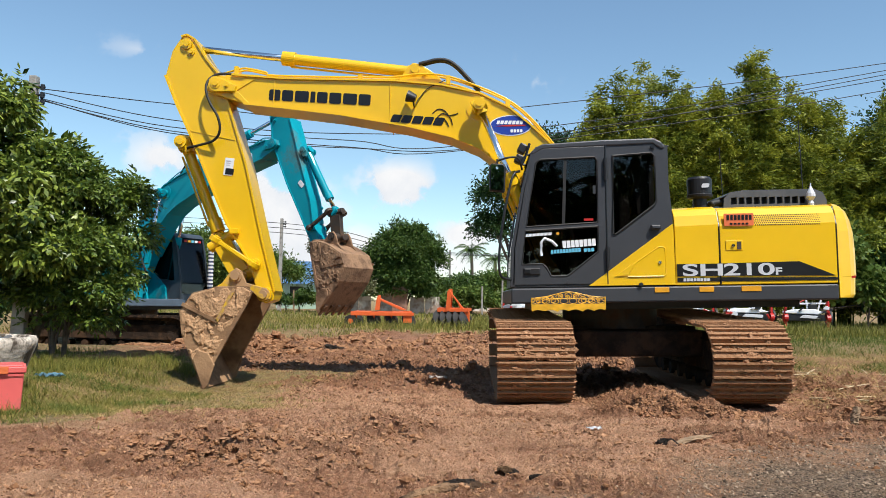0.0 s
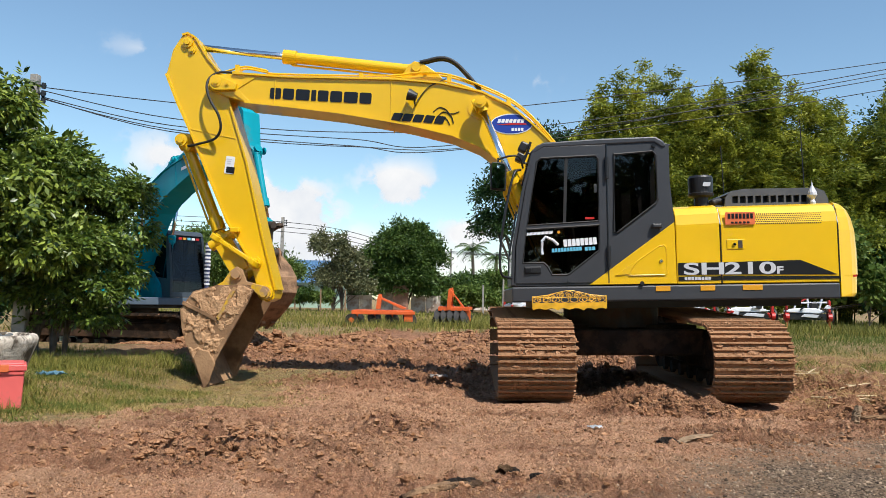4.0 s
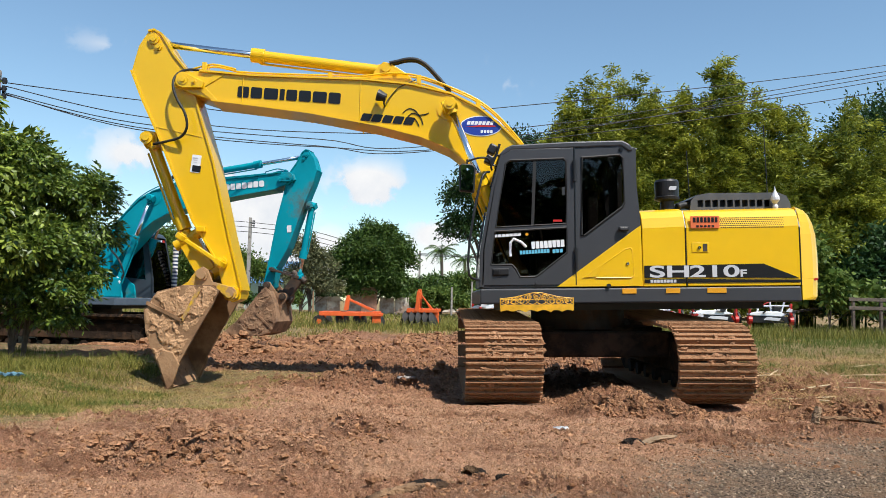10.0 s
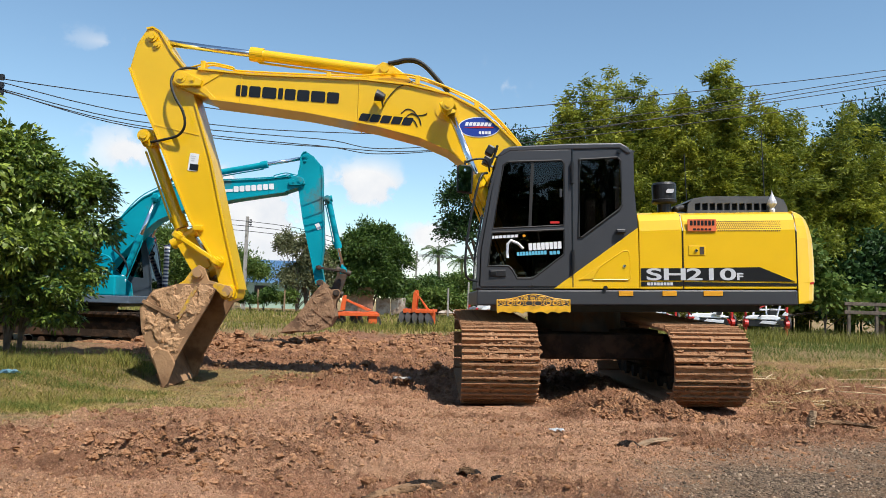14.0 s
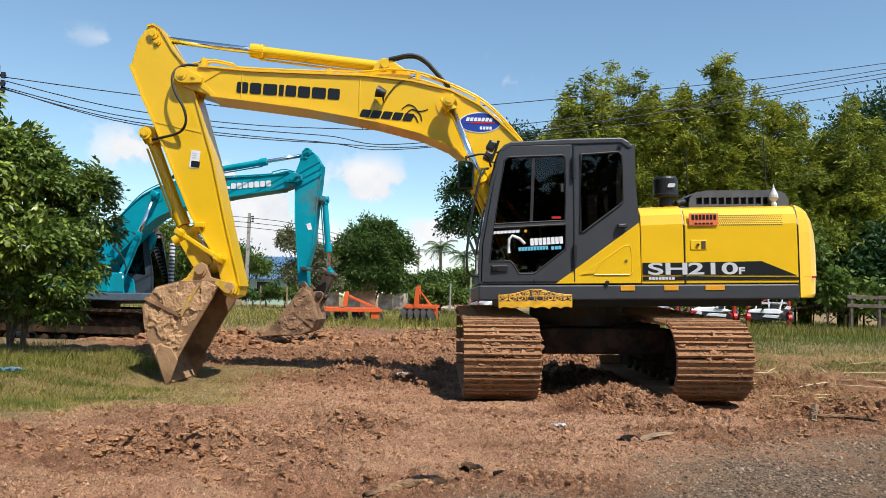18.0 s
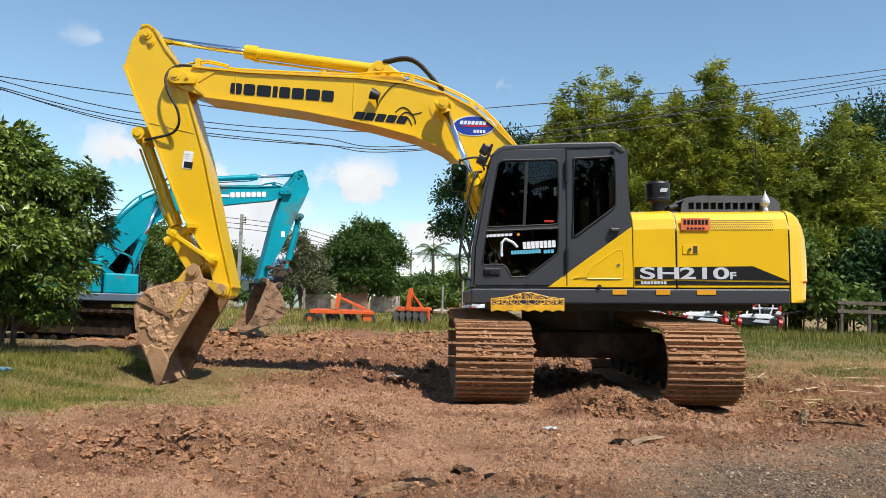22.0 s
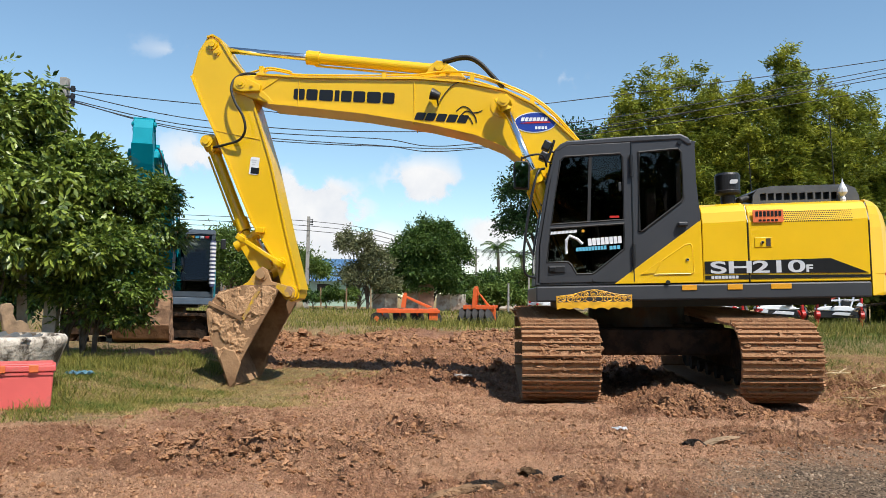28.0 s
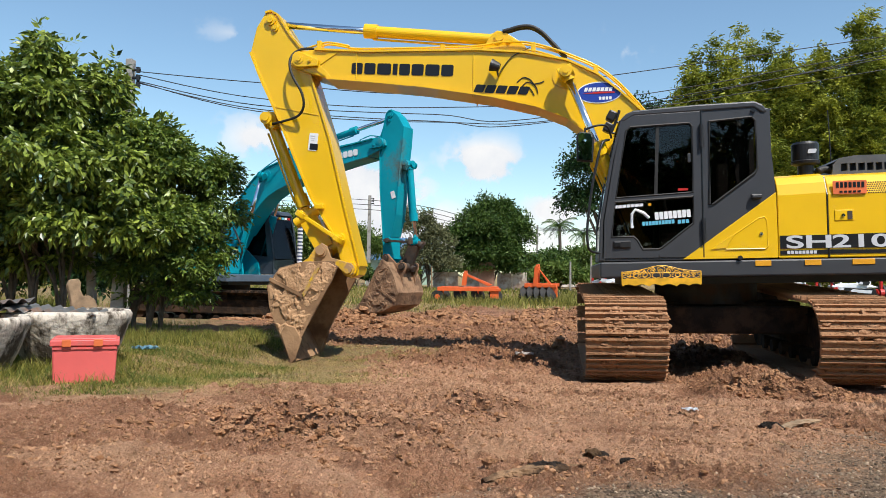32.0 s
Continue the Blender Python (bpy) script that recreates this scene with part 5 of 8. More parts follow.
    # boom bracket between cab and tank
    for y in (-0.30, 0.30):
        bm = prism(bmesh.new(), sc([(-0.92, 1.27), (-0.86, 1.60), (-0.40, 1.95), (-0.02, 1.98), (0.28, 1.27)], s), (y - 0.03) * s, (y + 0.03) * s)
        sub("boom_bracket", bm, c["body"], bevel=0.01 * s)
    # rails on the far side
    bm = tube(bmesh.new(), curve([(-0.9 * s, 1.22 * s, 1.75 * s), (-0.86 * s, 1.22 * s, 2.15 * s), (-0.5 * s, 1.22 * s, 2.3 * s), (0.4 * s, 1.22 * s, 2.55 * s), (0.5 * s, 1.22 * s, 2.2 * s)], 6), 0.02 * s, 8)
    sub("handrail", bm, c["rail"], smooth=True)
    return deck


YELLOW_AT = pose(0, 0, 0.0, 0, -1.9, 0)


def build_yellow():
    top = thing("excavator", "yellow and dark grey crawler excavator parked on muddy tracks", "excavator", YELLOW_AT)
    deck = build_house(top, 1.0, {"deck": "grey", "body": "yellow", "weight": "yellow", "cab": "grey", "rail": "grey"})
    f = build_front(top, "yellow", "bucketplate", 1.0, "rubber")
    for k, m in front_poses(0.0, 0.0, 0.0, 1.0).items():
        f[k].matrix_basis = m
    build_undercarriage(top, 1.0, 1.70, 2.30, 0.84, 48, pose(0, 0, -0.02, 0, 0.8, 0), rise=0.13)
    return top, deck, f


yellow, yellow_deck, yellow_front = build_yellow()

# ---- teal excavator behind ----
TEAL_S = 0.95
TEAL_ARM = 0.91
TEAL_AT = pose(-10.25, 8.35, -0.23)


def build_teal():
    top = thing("excavator", "worn teal crawler excavator swinging and digging beside a heap", "excavator", TEAL_AT)
    deck = build_house(top, TEAL_S, {"deck": "bluegrey", "body": "teal", "weight": "teal", "cab": "cabgrey", "rail": "teal"})
    f = build_front(top, "teal", "mudsteel", TEAL_S, "rubber")
    # a shorter arm and a deeper, narrower bucket than the yellow machine's
    for key, size in (("arm", (TEAL_ARM, 0.94, TEAL_ARM)), ("bucket", (1.10, 0.92, 1.10))):
        for ob in (f[key], *f[key].children):
            ob.data.transform(Matrix.Diagonal((*size, 1)))
    # these track shoes take the shade-darkened muddy steel too
    build_undercarriage(top, TEAL_S, 1.75, 2.2, 0.60, 46, pose(0, 0, 0, 0, 0, 84), "underbody", 260)
    return top, deck, f


teal, teal_deck, teal_front = build_teal()

# ---- markings and fittings of the yellow machine ----
UP = Matrix.Rotation(radians(90), 4, "X")


def on_side(parent, name, me, x, y, z, tilt=0.0, label=""):
    """A flat mesh drawn in x and y, stood upright on the side that faces -y."""
    return part(name, me, None, parent, label, Matrix.Translation((x, y, z)) @ Matrix.Rotation(radians(-tilt), 4, "Y") @ UP)


def flat(pts, material, t=0.003):
    """A thin flat piece in x and y."""
    bm = bmesh.new()
    a = [bm.verts.new((x, y, 0)) for x, y in pts]
    b = [bm.verts.new((x, y, t)) for x, y in pts]
    bm.faces.new(a[::-1]), bm.faces.new(b)
    for i in range(len(pts)):
        bm.faces.new((a[i], a[(i + 1) % len(pts)], b[(i + 1) % len(pts)], b[i]))
    return finish(bm, "decal", M[material])


def round_rect(w, h, r, n=4):
    out = []
    for cx, cy, a0 in ((w / 2 - r, h / 2 - r, 0), (-w / 2 + r, h / 2 - r, 90), (-w / 2 + r, -h / 2 + r, 180), (w / 2 - r, -h / 2 + r, 270)):
        for k in range(n + 1):
            a = radians(a0 + 90 * k / n)
            out.append((cx + r * math.cos(a), cy + r * math.sin(a)))
    return out


def slant(pts, k):
    return [(x + y * k, y) for x, y in pts]


def bars(parent, name, x0, z0, x1, z1, n, h, material, y, gap=0.25, shear=0.0, label="", shares=()):
    """A row of plain bars in place of lettering, of equal or given shares of the width."""
    tilt = math.degrees(math.atan2(z1 - z0, x1 - x0))
    shares = shares or [1.0] * n
    total, done = sum(shares), 0.0
    for share in shares:
        q = (done + share / 2) / total
        done += share
        w = math.hypot(x1 - x0, z1 - z0) * (share - gap) / total
        on_side(parent, name, flat(slant(round_rect(w, h, min(w, h) * 0.16), shear), material), x0 + (x1 - x0) * q, y, z0 + (z1 - z0) * q, tilt, label)


def rel(p, o):
    return p[0] - o[0], p[1] - o[1]


def yellow_details():
    bo, ar, dk = yellow_front["boom"], yellow_front["arm"], yellow_deck
    yb = -0.264
    # boom lettering as plain blocks
    (x0, z0), (x1, z1) = rel((-4.55, 3.975), FOOT), rel((-3.14, 3.865), FOOT)
    bars(bo, "lettering_block", x0, z0, x1, z1, 8, 0.150, "ink", yb, 0.14, 0.0, "", (1.0, 1.0, 1.2, 0.5, 0.95, 1.05, 1.2, 1.05))
    (x0, z0), (x1, z1) = rel((-2.88, 3.615), FOOT), rel((-2.16, 3.545), FOOT)
    bars(bo, "lettering_block", x0, z0, x1, z1, 5, 0.105, "ink", yb, 0.12, 0.35)
    # outline of a cat-like swirl beside it, in thin strokes
    for k, line in enumerate((((-2.32, 3.66), (-2.24, 3.72), (-2.16, 3.70), (-2.10, 3.63)), ((-2.26, 3.60), (-2.18, 3.66), (-2.08, 3.60), (-2.05, 3.50)), ((-2.10, 3.63), (-2.02, 3.64), (-1.97, 3.66)), ((-2.20, 3.60), (-2.14, 3.56), (-2.10, 3.48)))):
        pts = [(x - FOOT[0], yb, z - FOOT[1]) for x, z in line]
        part("decal_stroke", tube(bmesh.new(), curve(pts, 5), 0.008, 5), M["ink"], bo)
    # blue oval badge
    ox, oz = rel((-1.27, 3.475), FOOT)
    ell = lambda a, b: [(a * math.cos(k * math.pi / 18), b * math.sin(k * math.pi / 18)) for k in range(36)]
    on_side(bo, "badge", flat(ell(0.285, 0.14), "white"), ox, yb, oz, 0, "white-rimmed oval badge")
    on_side(bo, "badge", flat(ell(0.27, 0.127), "blue", 0.006), ox, yb, oz, 0, "blue oval badge")
    bars(bo, "badge_bar", ox - 0.19, oz + 0.045, ox + 0.17, oz + 0.035, 7, 0.05, "white", yb - 0.006, 0.2, 0.3)
    on_side(bo, "badge_bar", flat([(-0.20, -0.005), (0.0, 0.012), (0.2, 0.005), (0.21, -0.012), (-0.05, -0.012)], "red"), ox - 0.01, yb - 0.007, oz - 0.002, 0, "red stroke")
    bars(bo, "badge_bar", ox - 0.01, oz - 0.075, ox + 0.16, oz - 0.078, 4, 0.04, "white", yb - 0.006, 0.25)
    # work lamp on the boom
    lx, lz = rel((-2.56, 3.86), FOOT)
    bm = lathe(bmesh.new(), [(0.0, -0.06), (0.05, -0.06), (0.075, 0.03), (0.08, 0.06), (0.06, 0.065), (0.0, 0.055)], 18)
    part("work_lamp", bm, M["black"], bo, "black work lamp", Matrix.Translation((lx - 0.03, yb - 0.12, lz)) @ pose(0, 0, 0, 0, -70, 0))
    part("lamp_bracket", tube(bmesh.new(), [(lx, yb, lz - 0.10), (lx, yb - 0.10, lz - 0.10), (lx - 0.01, yb - 0.12, lz - 0.02)], 0.014, 6), M["black"], bo)
    cab = [(lx + 0.02, yb - 0.05, lz - 0.08), (lx + 0.06, yb - 0.02, lz), (lx + 0.18, yb - 0.012, lz + 0.14), (lx + 0.30, yb - 0.01, lz + 0.20), (lx + 0.42, yb + 0.02, lz + 0.26)]
    part("lamp_cable", tube(bmesh.new(), curve(cab, 6), 0.007, 5), M["cable"], bo, smooth=True)
    # label on the arm
    ax, az = rel((-5.11, 3.01), TIP)
    on_side(ar, "label_plate", flat(round_rect(0.125, 0.24, 0.01), "white"), ax, -0.194, az, -8, "white and black warning label")
    on_side(ar, "label_bar", flat(round_rect(0.115, 0.085, 0.005), "ink", 0.005), ax + 0.010, -0.195, az - 0.068, -8)
    for k in range(3):
        on_side(ar, "label_bar", flat(round_rect(0.07 - 0.012 * k, 0.012, 0.003), "silver", 0.006), ax - 0.004 * k, -0.195, az + 0.08 - 0.03 * k, -8)
    # paint seam across the arm
    part("weld_seam", tube(bmesh.new(), [(-5.66 - TIP[0], -0.193, 3.52 - TIP[1]), (-5.02 - TIP[0], -0.193, 3.37 - TIP[1])], 0.006, 5), M["yellow"], ar)
    # yellow corner of the cab with a recessed locker
    ys = -1.306
    part("side_panel", prism(bmesh.new(), [(-0.44, 1.292), (0.572, 2.02), (0.578, 1.292)], ys, ys + 0.02), M["yellow"], dk, bevel=0.004)
    lk = [(0.02, 1.395), (0.44, 1.395), (0.47, 1.42), (0.46, 1.72), (0.44, 1.745), (0.38, 1.735), (0.12, 1.56)]
    ring = [(x, ys - 0.004, z) for x, z in lk]
    part("locker_rim", tube(bmesh.new(), ring + ring[:2], 0.009, 6), M["yellow"], dk)
    part("locker_door", prism(bmesh.new(), lk, ys - 0.007, ys + 0.004), M["yellow"], dk, bevel=0.003)
    part("lock", cyl(bmesh.new(), (0.40, ys - 0.02, 1.56), (0.40, ys, 1.56), 0.018, seg=14), M["chrome"], dk)
    part("shade_rib", prism(bmesh.new(), [(-0.14, 1.395), (0.02, 1.41), (0.12, 1.56), (0.08, 1.55)], ys - 0.012, ys), M["yellow"], dk, bevel=0.003)
    # door handle, hinges, latch
    part("door_handle", box(bmesh.new(), (0.36, -1.325, 1.975), (0.12, 0.05, 0.055)), M["black"], dk, "black recessed handle", bevel=0.012)
    part("handle_face", box(bmesh.new(), (0.36, -1.352, 1.975), (0.085, 0.01, 0.028)), M["grey"], dk, bevel=0.003)
    for z in (1.62, 2.68):
        part("hinge", cyl(bmesh.new(), (-0.21, -1.325, z - 0.13), (-0.21, -1.325, z + 0.13), 0.022, seg=10), M["black"], dk)
    part("door_latch", box(bmesh.new(), (-1.11, -1.305, 1.475), (0.20, 0.03, 0.09)), M["black"], dk, "black latch recess", bevel=0.02)
    part("latch_lever", box(bmesh.new(), (-1.16, -1.322, 1.475), (0.07, 0.015, 0.05)), M["ink"], dk, bevel=0.005)
    part("lock", cyl(bmesh.new(), (-0.68, -1.32, 1.345), (-0.68, -1.30, 1.345), 0.02, seg=14), M["grey"], dk)
    part("drain_plug", cyl(bmesh.new(), (0.17, -1.325, 1.30), (0.17, -1.29, 1.30), 0.025, seg=12), M["black"], dk)
    part("door_groove", tube(bmesh.new(), [(-0.205, -1.30, 2.97), (-0.215, -1.30, 1.31)], 0.010, 6), M["ink"], dk)
    # door lettering as bars
    bars(dk, "door_bar", -1.19, 1.905, -0.86, 1.925, 7, 0.035, "white", -1.284, 0.12, 0.2)
    on_side(dk, "door_dot", flat(ell(0.018, 0.018), "amber"), -0.79, -1.284, 1.925)
    bars(dk, "door_bar", -0.74, 1.79, -0.34, 1.815, 8, 0.085, "white", -1.284, 0.16)
    bars(dk, "door_bar", -0.88, 1.705, -0.52, 1.725, 10, 0.045, "cyan", -1.284, 0.18)
    bars(dk, "door_bar", -0.49, 1.718, -0.36, 1.726, 3, 0.042, "cyan", -1.284, 0.2)
    part("door_mark", tube(bmesh.new(), [(-0.99, -1.284, 1.66), (-0.99, -1.284, 1.82), (-0.95, -1.284, 1.87), (-0.86, -1.284, 1.83), (-0.80, -1.284, 1.77)], 0.018, 6), M["white"], dk, "white digger-like outline")
    on_side(dk, "door_bar", flat(round_rect(0.11, 0.025, 0.004), "red"), -0.42, -1.284, 2.085)
    # grip on the window
    part("window_latch", box(bmesh.new(), (-0.345, -1.29, 2.44), (0.03, 0.02, 0.10)), M["grey"], dk, bevel=0.004)
    # stripe and model number on the hood side
    yh = -1.3035
    on_side(dk, "side_stripe", flat([(0.60, 1.39), (1.095, 1.39), (1.095, 1.535), (0.60, 1.535)], "ink", 0.004), 0, yh, 0, 0, "black side stripe")
    on_side(dk, "side_stripe", flat([(1.115, 1.39), (2.44, 1.375), (2.02, 1.548), (1.115, 1.536)], "ink", 0.004), 0, yh, 0, 0, "black side stripe")
    on_side(dk, "side_stripe", flat([(0.60, 1.325), (1.095, 1.325), (1.095, 1.372), (0.60, 1.372)], "ink", 0.004), 0, yh, 0)
    on_side(dk, "side_stripe", flat([(1.115, 1.325), (2.455, 1.325), (2.455, 1.355), (1.115, 1.372)], "ink", 0.004), 0, yh, 0)
    for body, x, size, wide in (("SH", 0.655, 0.195, 2.15), ("210", 1.135, 0.195, 2.05), ("F", 1.735, 0.115, 1.5)):
        me = text_mesh(body, size, M["silver"], 0.002, 0.0, 0.004)
        ob = part("model_number", me, None, dk, "silver model number", Matrix.Translation((x, yh - 0.006, 1.396)) @ UP @ Matrix.Diagonal((wide, 1, 1, 1)))
    bars(dk, "maker_bar", 0.665, 1.348, 0.98, 1.348, 8, 0.035, "silver", yh - 0.004, 0.2)
    # plate, grille, latch, reflectors
    on_side(dk, "number_plate", flat(round_rect(0.345, 0.145, 0.01), "plate", 0.012), 1.335, -1.308, 2.05, 0, "orange plate with dark bars")
    bars(dk, "plate_bar", 1.185, 2.075, 1.49, 2.075, 7, 0.06, "ink", -1.321, 0.3)
    bars(dk, "plate_bar", 1.22, 2.0, 1.45, 2.0, 5, 0.022, "ink", -1.321, 0.3)
    holes = []
    for r in range(6):
        for c in range(46):
            x, z = 1.20 + c * 0.0238 + (r % 2) * 0.012, 1.985 + r * 0.023
            if x < 1.52 and z > 1.965 and z < 2.13:
                continue
            holes.append((x, z))
    bm = bmesh.new()
    for x, z in holes:
        y = -1.3035 + max(0, z - 1.98) * 0.25
        a = [bm.verts.new((x + 0.0085 * math.cos(k * math.pi / 3), y - 0.001, z + 0.0085 * math.sin(k * math.pi / 3))) for k in range(6)]
        bm.faces.new(a)
    part("grille_mesh", bm, M["steel"], dk, "rows of small vent holes")["kind"] = "stuff"
    part("hood_latch", box(bmesh.new(), (1.275, -1.302, 1.745), (0.20, 0.012, 0.115)), M["yellow"], dk, bevel=0.004)
    part("latch_recess", box(bmesh.new(), (1.33, -1.307, 1.745), (0.05, 0.01, 0.09)), M["steel"], dk)
    part("lock", cyl(bmesh.new(), (1.26, -1.325, 1.745), (1.26, -1.30, 1.745), 0.018, seg=12), M["chrome"], dk)
    for x0, x1 in ((0.33, 0.50), (0.85, 1.02), (1.34, 1.57)):
        part("reflector", box(bmesh.new(), ((x0 + x1) / 2, -1.304, 1.235), (x1 - x0, 0.010, 0.062)), M["amber"], dk, "amber reflector strip", bevel=0.003)
    on_side(dk, "corner_mark", flat([(2.52, 1.34), (2.72, 1.345), (2.72, 1.375)], "red"), 0, -1.18, 0)
    # step with wrought-iron trim below the door
    n = 26
    low = [(-1.13 + 0.85 * k / n, 1.0 + 0.022 * abs(math.sin(k * math.pi / 4.4)) * (1 if k % 9 else -1)) for k in range(n + 1)]
    part("step_trim", prism(bmesh.new(), low + [(-0.28, 1.085), (-1.13, 1.085)], -1.46, -1.445), M["gold"], dk, "yellow scalloped iron trim")
    part("step_trim", tube(bmesh.new(), [(-1.13, -1.452, 1.16), (-1.13, -1.452, 1.02)], 0.008, 6), M["gold"], dk)
    part("step_trim", tube(bmesh.new(), [(-0.28, -1.452, 1.16), (-0.28, -1.452, 1.02)], 0.008, 6), M["gold"], dk)
    part("step_trim", tube(bmesh.new(), [(-1.13, -1.452, 1.145), (-0.28, -1.452, 1.145)], 0.006, 6), M["gold"], dk)
    part("step_trim", tube(bmesh.new(), curve([(-1.13, -1.452, 1.155), (-0.95, -1.452, 1.175), (-0.70, -1.452, 1.225), (-0.46, -1.452, 1.175), (-0.28, -1.452, 1.155)], 6), 0.006, 6), M["gold"], dk)
    for k in range(9):
        cx, r = -1.06 + 0.088 * k, 0.036 + 0.012 * math.sin(k * 1.3)
        e = 1 if k % 2 else -1
        sp = [(cx + e * r * (1 - 0.045 * j) * math.cos(j * 0.5), -1.452, 1.125 + (0.04 if 2 < k < 6 else 0.0) + r * (1 - 0.045 * j) * math.sin(j * 0.5)) for j in range(18)]
        part("scroll", tube(bmesh.new(), sp, 0.006, 5), M["gold"], dk, "iron scroll")
    for k in range(16):
        cx, e = -1.10 + 0.053 * k, 1 if k % 2 else -1
        hi = 1.15 + 0.06 * math.exp(-(((cx + 0.70) / 0.22) ** 2))
        part("scroll", tube(bmesh.new(), curve([(cx - e * 0.03, -1.453, 1.085), (cx + e * 0.02, -1.453, 1.11), (cx - e * 0.015, -1.453, hi - 0.02), (cx + e * 0.03, -1.453, hi + 0.01)], 4), 0.005, 5), M["gold"], dk, "iron scroll")
    part("step_plate", box(bmesh.new(), (-0.70, -1.38, 1.09), (0.85, 0.15, 0.02)), M["grey"], dk)
    # mirror and grab rail
    part("mirror", prism(bmesh.new(), [(-1.60, 2.42), (-1.42, 2.40), (-1.40, 2.70), (-1.43, 2.74), (-1.57, 2.75), (-1.60, 2.71)], -1.50, -1.44), M["black"], dk, "black door mirror", bevel=0.015)
    part("mirror_glass", prism(bmesh.new(), [(-0.075, -0.14), (0.07, -0.155), (0.08, 0.12), (0.065, 0.145), (-0.06, 0.155), (-0.075, 0.13)], -0.004, 0.0), M["mirror"], dk, "", Matrix.Translation((-1.505, -1.532, 2.575)) @ pose(0, 0, 0, 1, 0, 6))
    part("mirror_arm", tube(bmesh.new(), curve([(-1.50, -1.46, 2.78), (-1.36, -1.46, 2.82), (-1.25, -1.42, 2.81), (-1.20, -1.30, 2.70)], 6), 0.013, 6), M["black"], dk, smooth=True)
    part("mirror_arm", tube(bmesh.new(), curve([(-1.50, -1.47, 2.74), (-1.50, -1.47, 2.80)], 2), 0.012, 6), M["black"], dk)
    part("grab_rail", tube(bmesh.new(), curve([(-1.23, -1.30, 2.68), (-1.32, -1.42, 2.60), (-1.42, -1.45, 2.2), (-1.49, -1.45, 1.75), (-1.50, -1.45, 1.52), (-1.47, -1.43, 1.41), (-1.36, -1.34, 1.38)], 6), 0.015, 8), M["black"], dk, smooth=True)
    # lamps at the roof's front, beacon base, rear fin
    for y in (-1.24, -0.55):
        part("roof_lamp", box(bmesh.new(), (-1.19, y, 2.96), (0.10, 0.14, 0.12), Matrix.Translation((-1.19, y, 2.96)) @ Matrix.Rotation(0.5, 4, "Y") @ Matrix.Translation((1.19, -y, -2.96))), M["black"], dk, "black roof work lamp", bevel=0.02)
        part("lamp_bracket", tube(bmesh.new(), [(-1.16, y, 2.90), (-1.08, y, 2.88)], 0.016, 6), M["black"], dk)
    part("lamp_bracket", tube(bmesh.new(), [(-1.10, -1.27, 3.02), (-1.14, -1.27, 2.90), (-1.20, -1.27, 2.76)], 0.018, 6), M["black"], dk)
    part("roof_fin", prism(bmesh.new(), [(0.40, 3.03), (0.60, 2.98), (0.55, 2.94), (0.44, 2.95)], -1.15, -0.4), M["black"], dk, bevel=0.008)
    part("roof_bolt", cyl(bmesh.new(), (0.20, -1.0, 3.03), (0.20, -1.0, 3.06), 0.03, seg=12), M["black"], dk)
    part("side_lamp", cyl(bmesh.new(), (0.36, -1.312, 2.945), (0.36, -1.29, 2.945), 0.026, seg=14), M["ink"], dk)
    # air cleaner mark, ornament, aerials
    on_side(dk, "cleaner_mark", flat(slant(round_rect(0.09, 0.05, 0.015), 0.3), "silver"), 1.04, -1.056, 2.50)
    bm = lathe(bmesh.new(), [(0.0, 0.30), (0.012, 0.24), (0.05, 0.16), (0.055, 0.12), (0.02, 0.07), (0.035, 0.04), (0.03, 0.0), (0.0, 0.0)], 10)
    part("ornament", bm, M["silver"], dk, "chrome spear-shaped ornament", Matrix.Translation((2.30, -1.05, 2.22)))
    for x, h in ((1.42, 0.62), (2.44, 0.95)):
        part("aerial", tube(bmesh.new(), [(x, -0.5, 2.45), (x - 0.02, -0.5, 2.45 + h)], 0.006, 5), M["cable"], dk)
    part("hood_fin", prism(bmesh.new(), [(1.96, 2.455), (2.10, 2.515), (2.10, 2.455)], -0.5, -0.46), M["black"], dk)
    # handrail stubs on the hood and a guard at the tank
    part("cover_groove", tube(bmesh.new(), [(1.105, -1.299, 1.29), (1.105, -1.299, 1.98), (1.105, -1.20, 2.19)], 0.009, 6), M["ink"], dk)
    part("cover_groove", tube(bmesh.new(), [(2.468, -1.296, 1.29), (2.468, -1.296, 1.98), (2.468, -1.20, 2.20)], 0.010, 6), M["ink"], dk)


yellow_details()


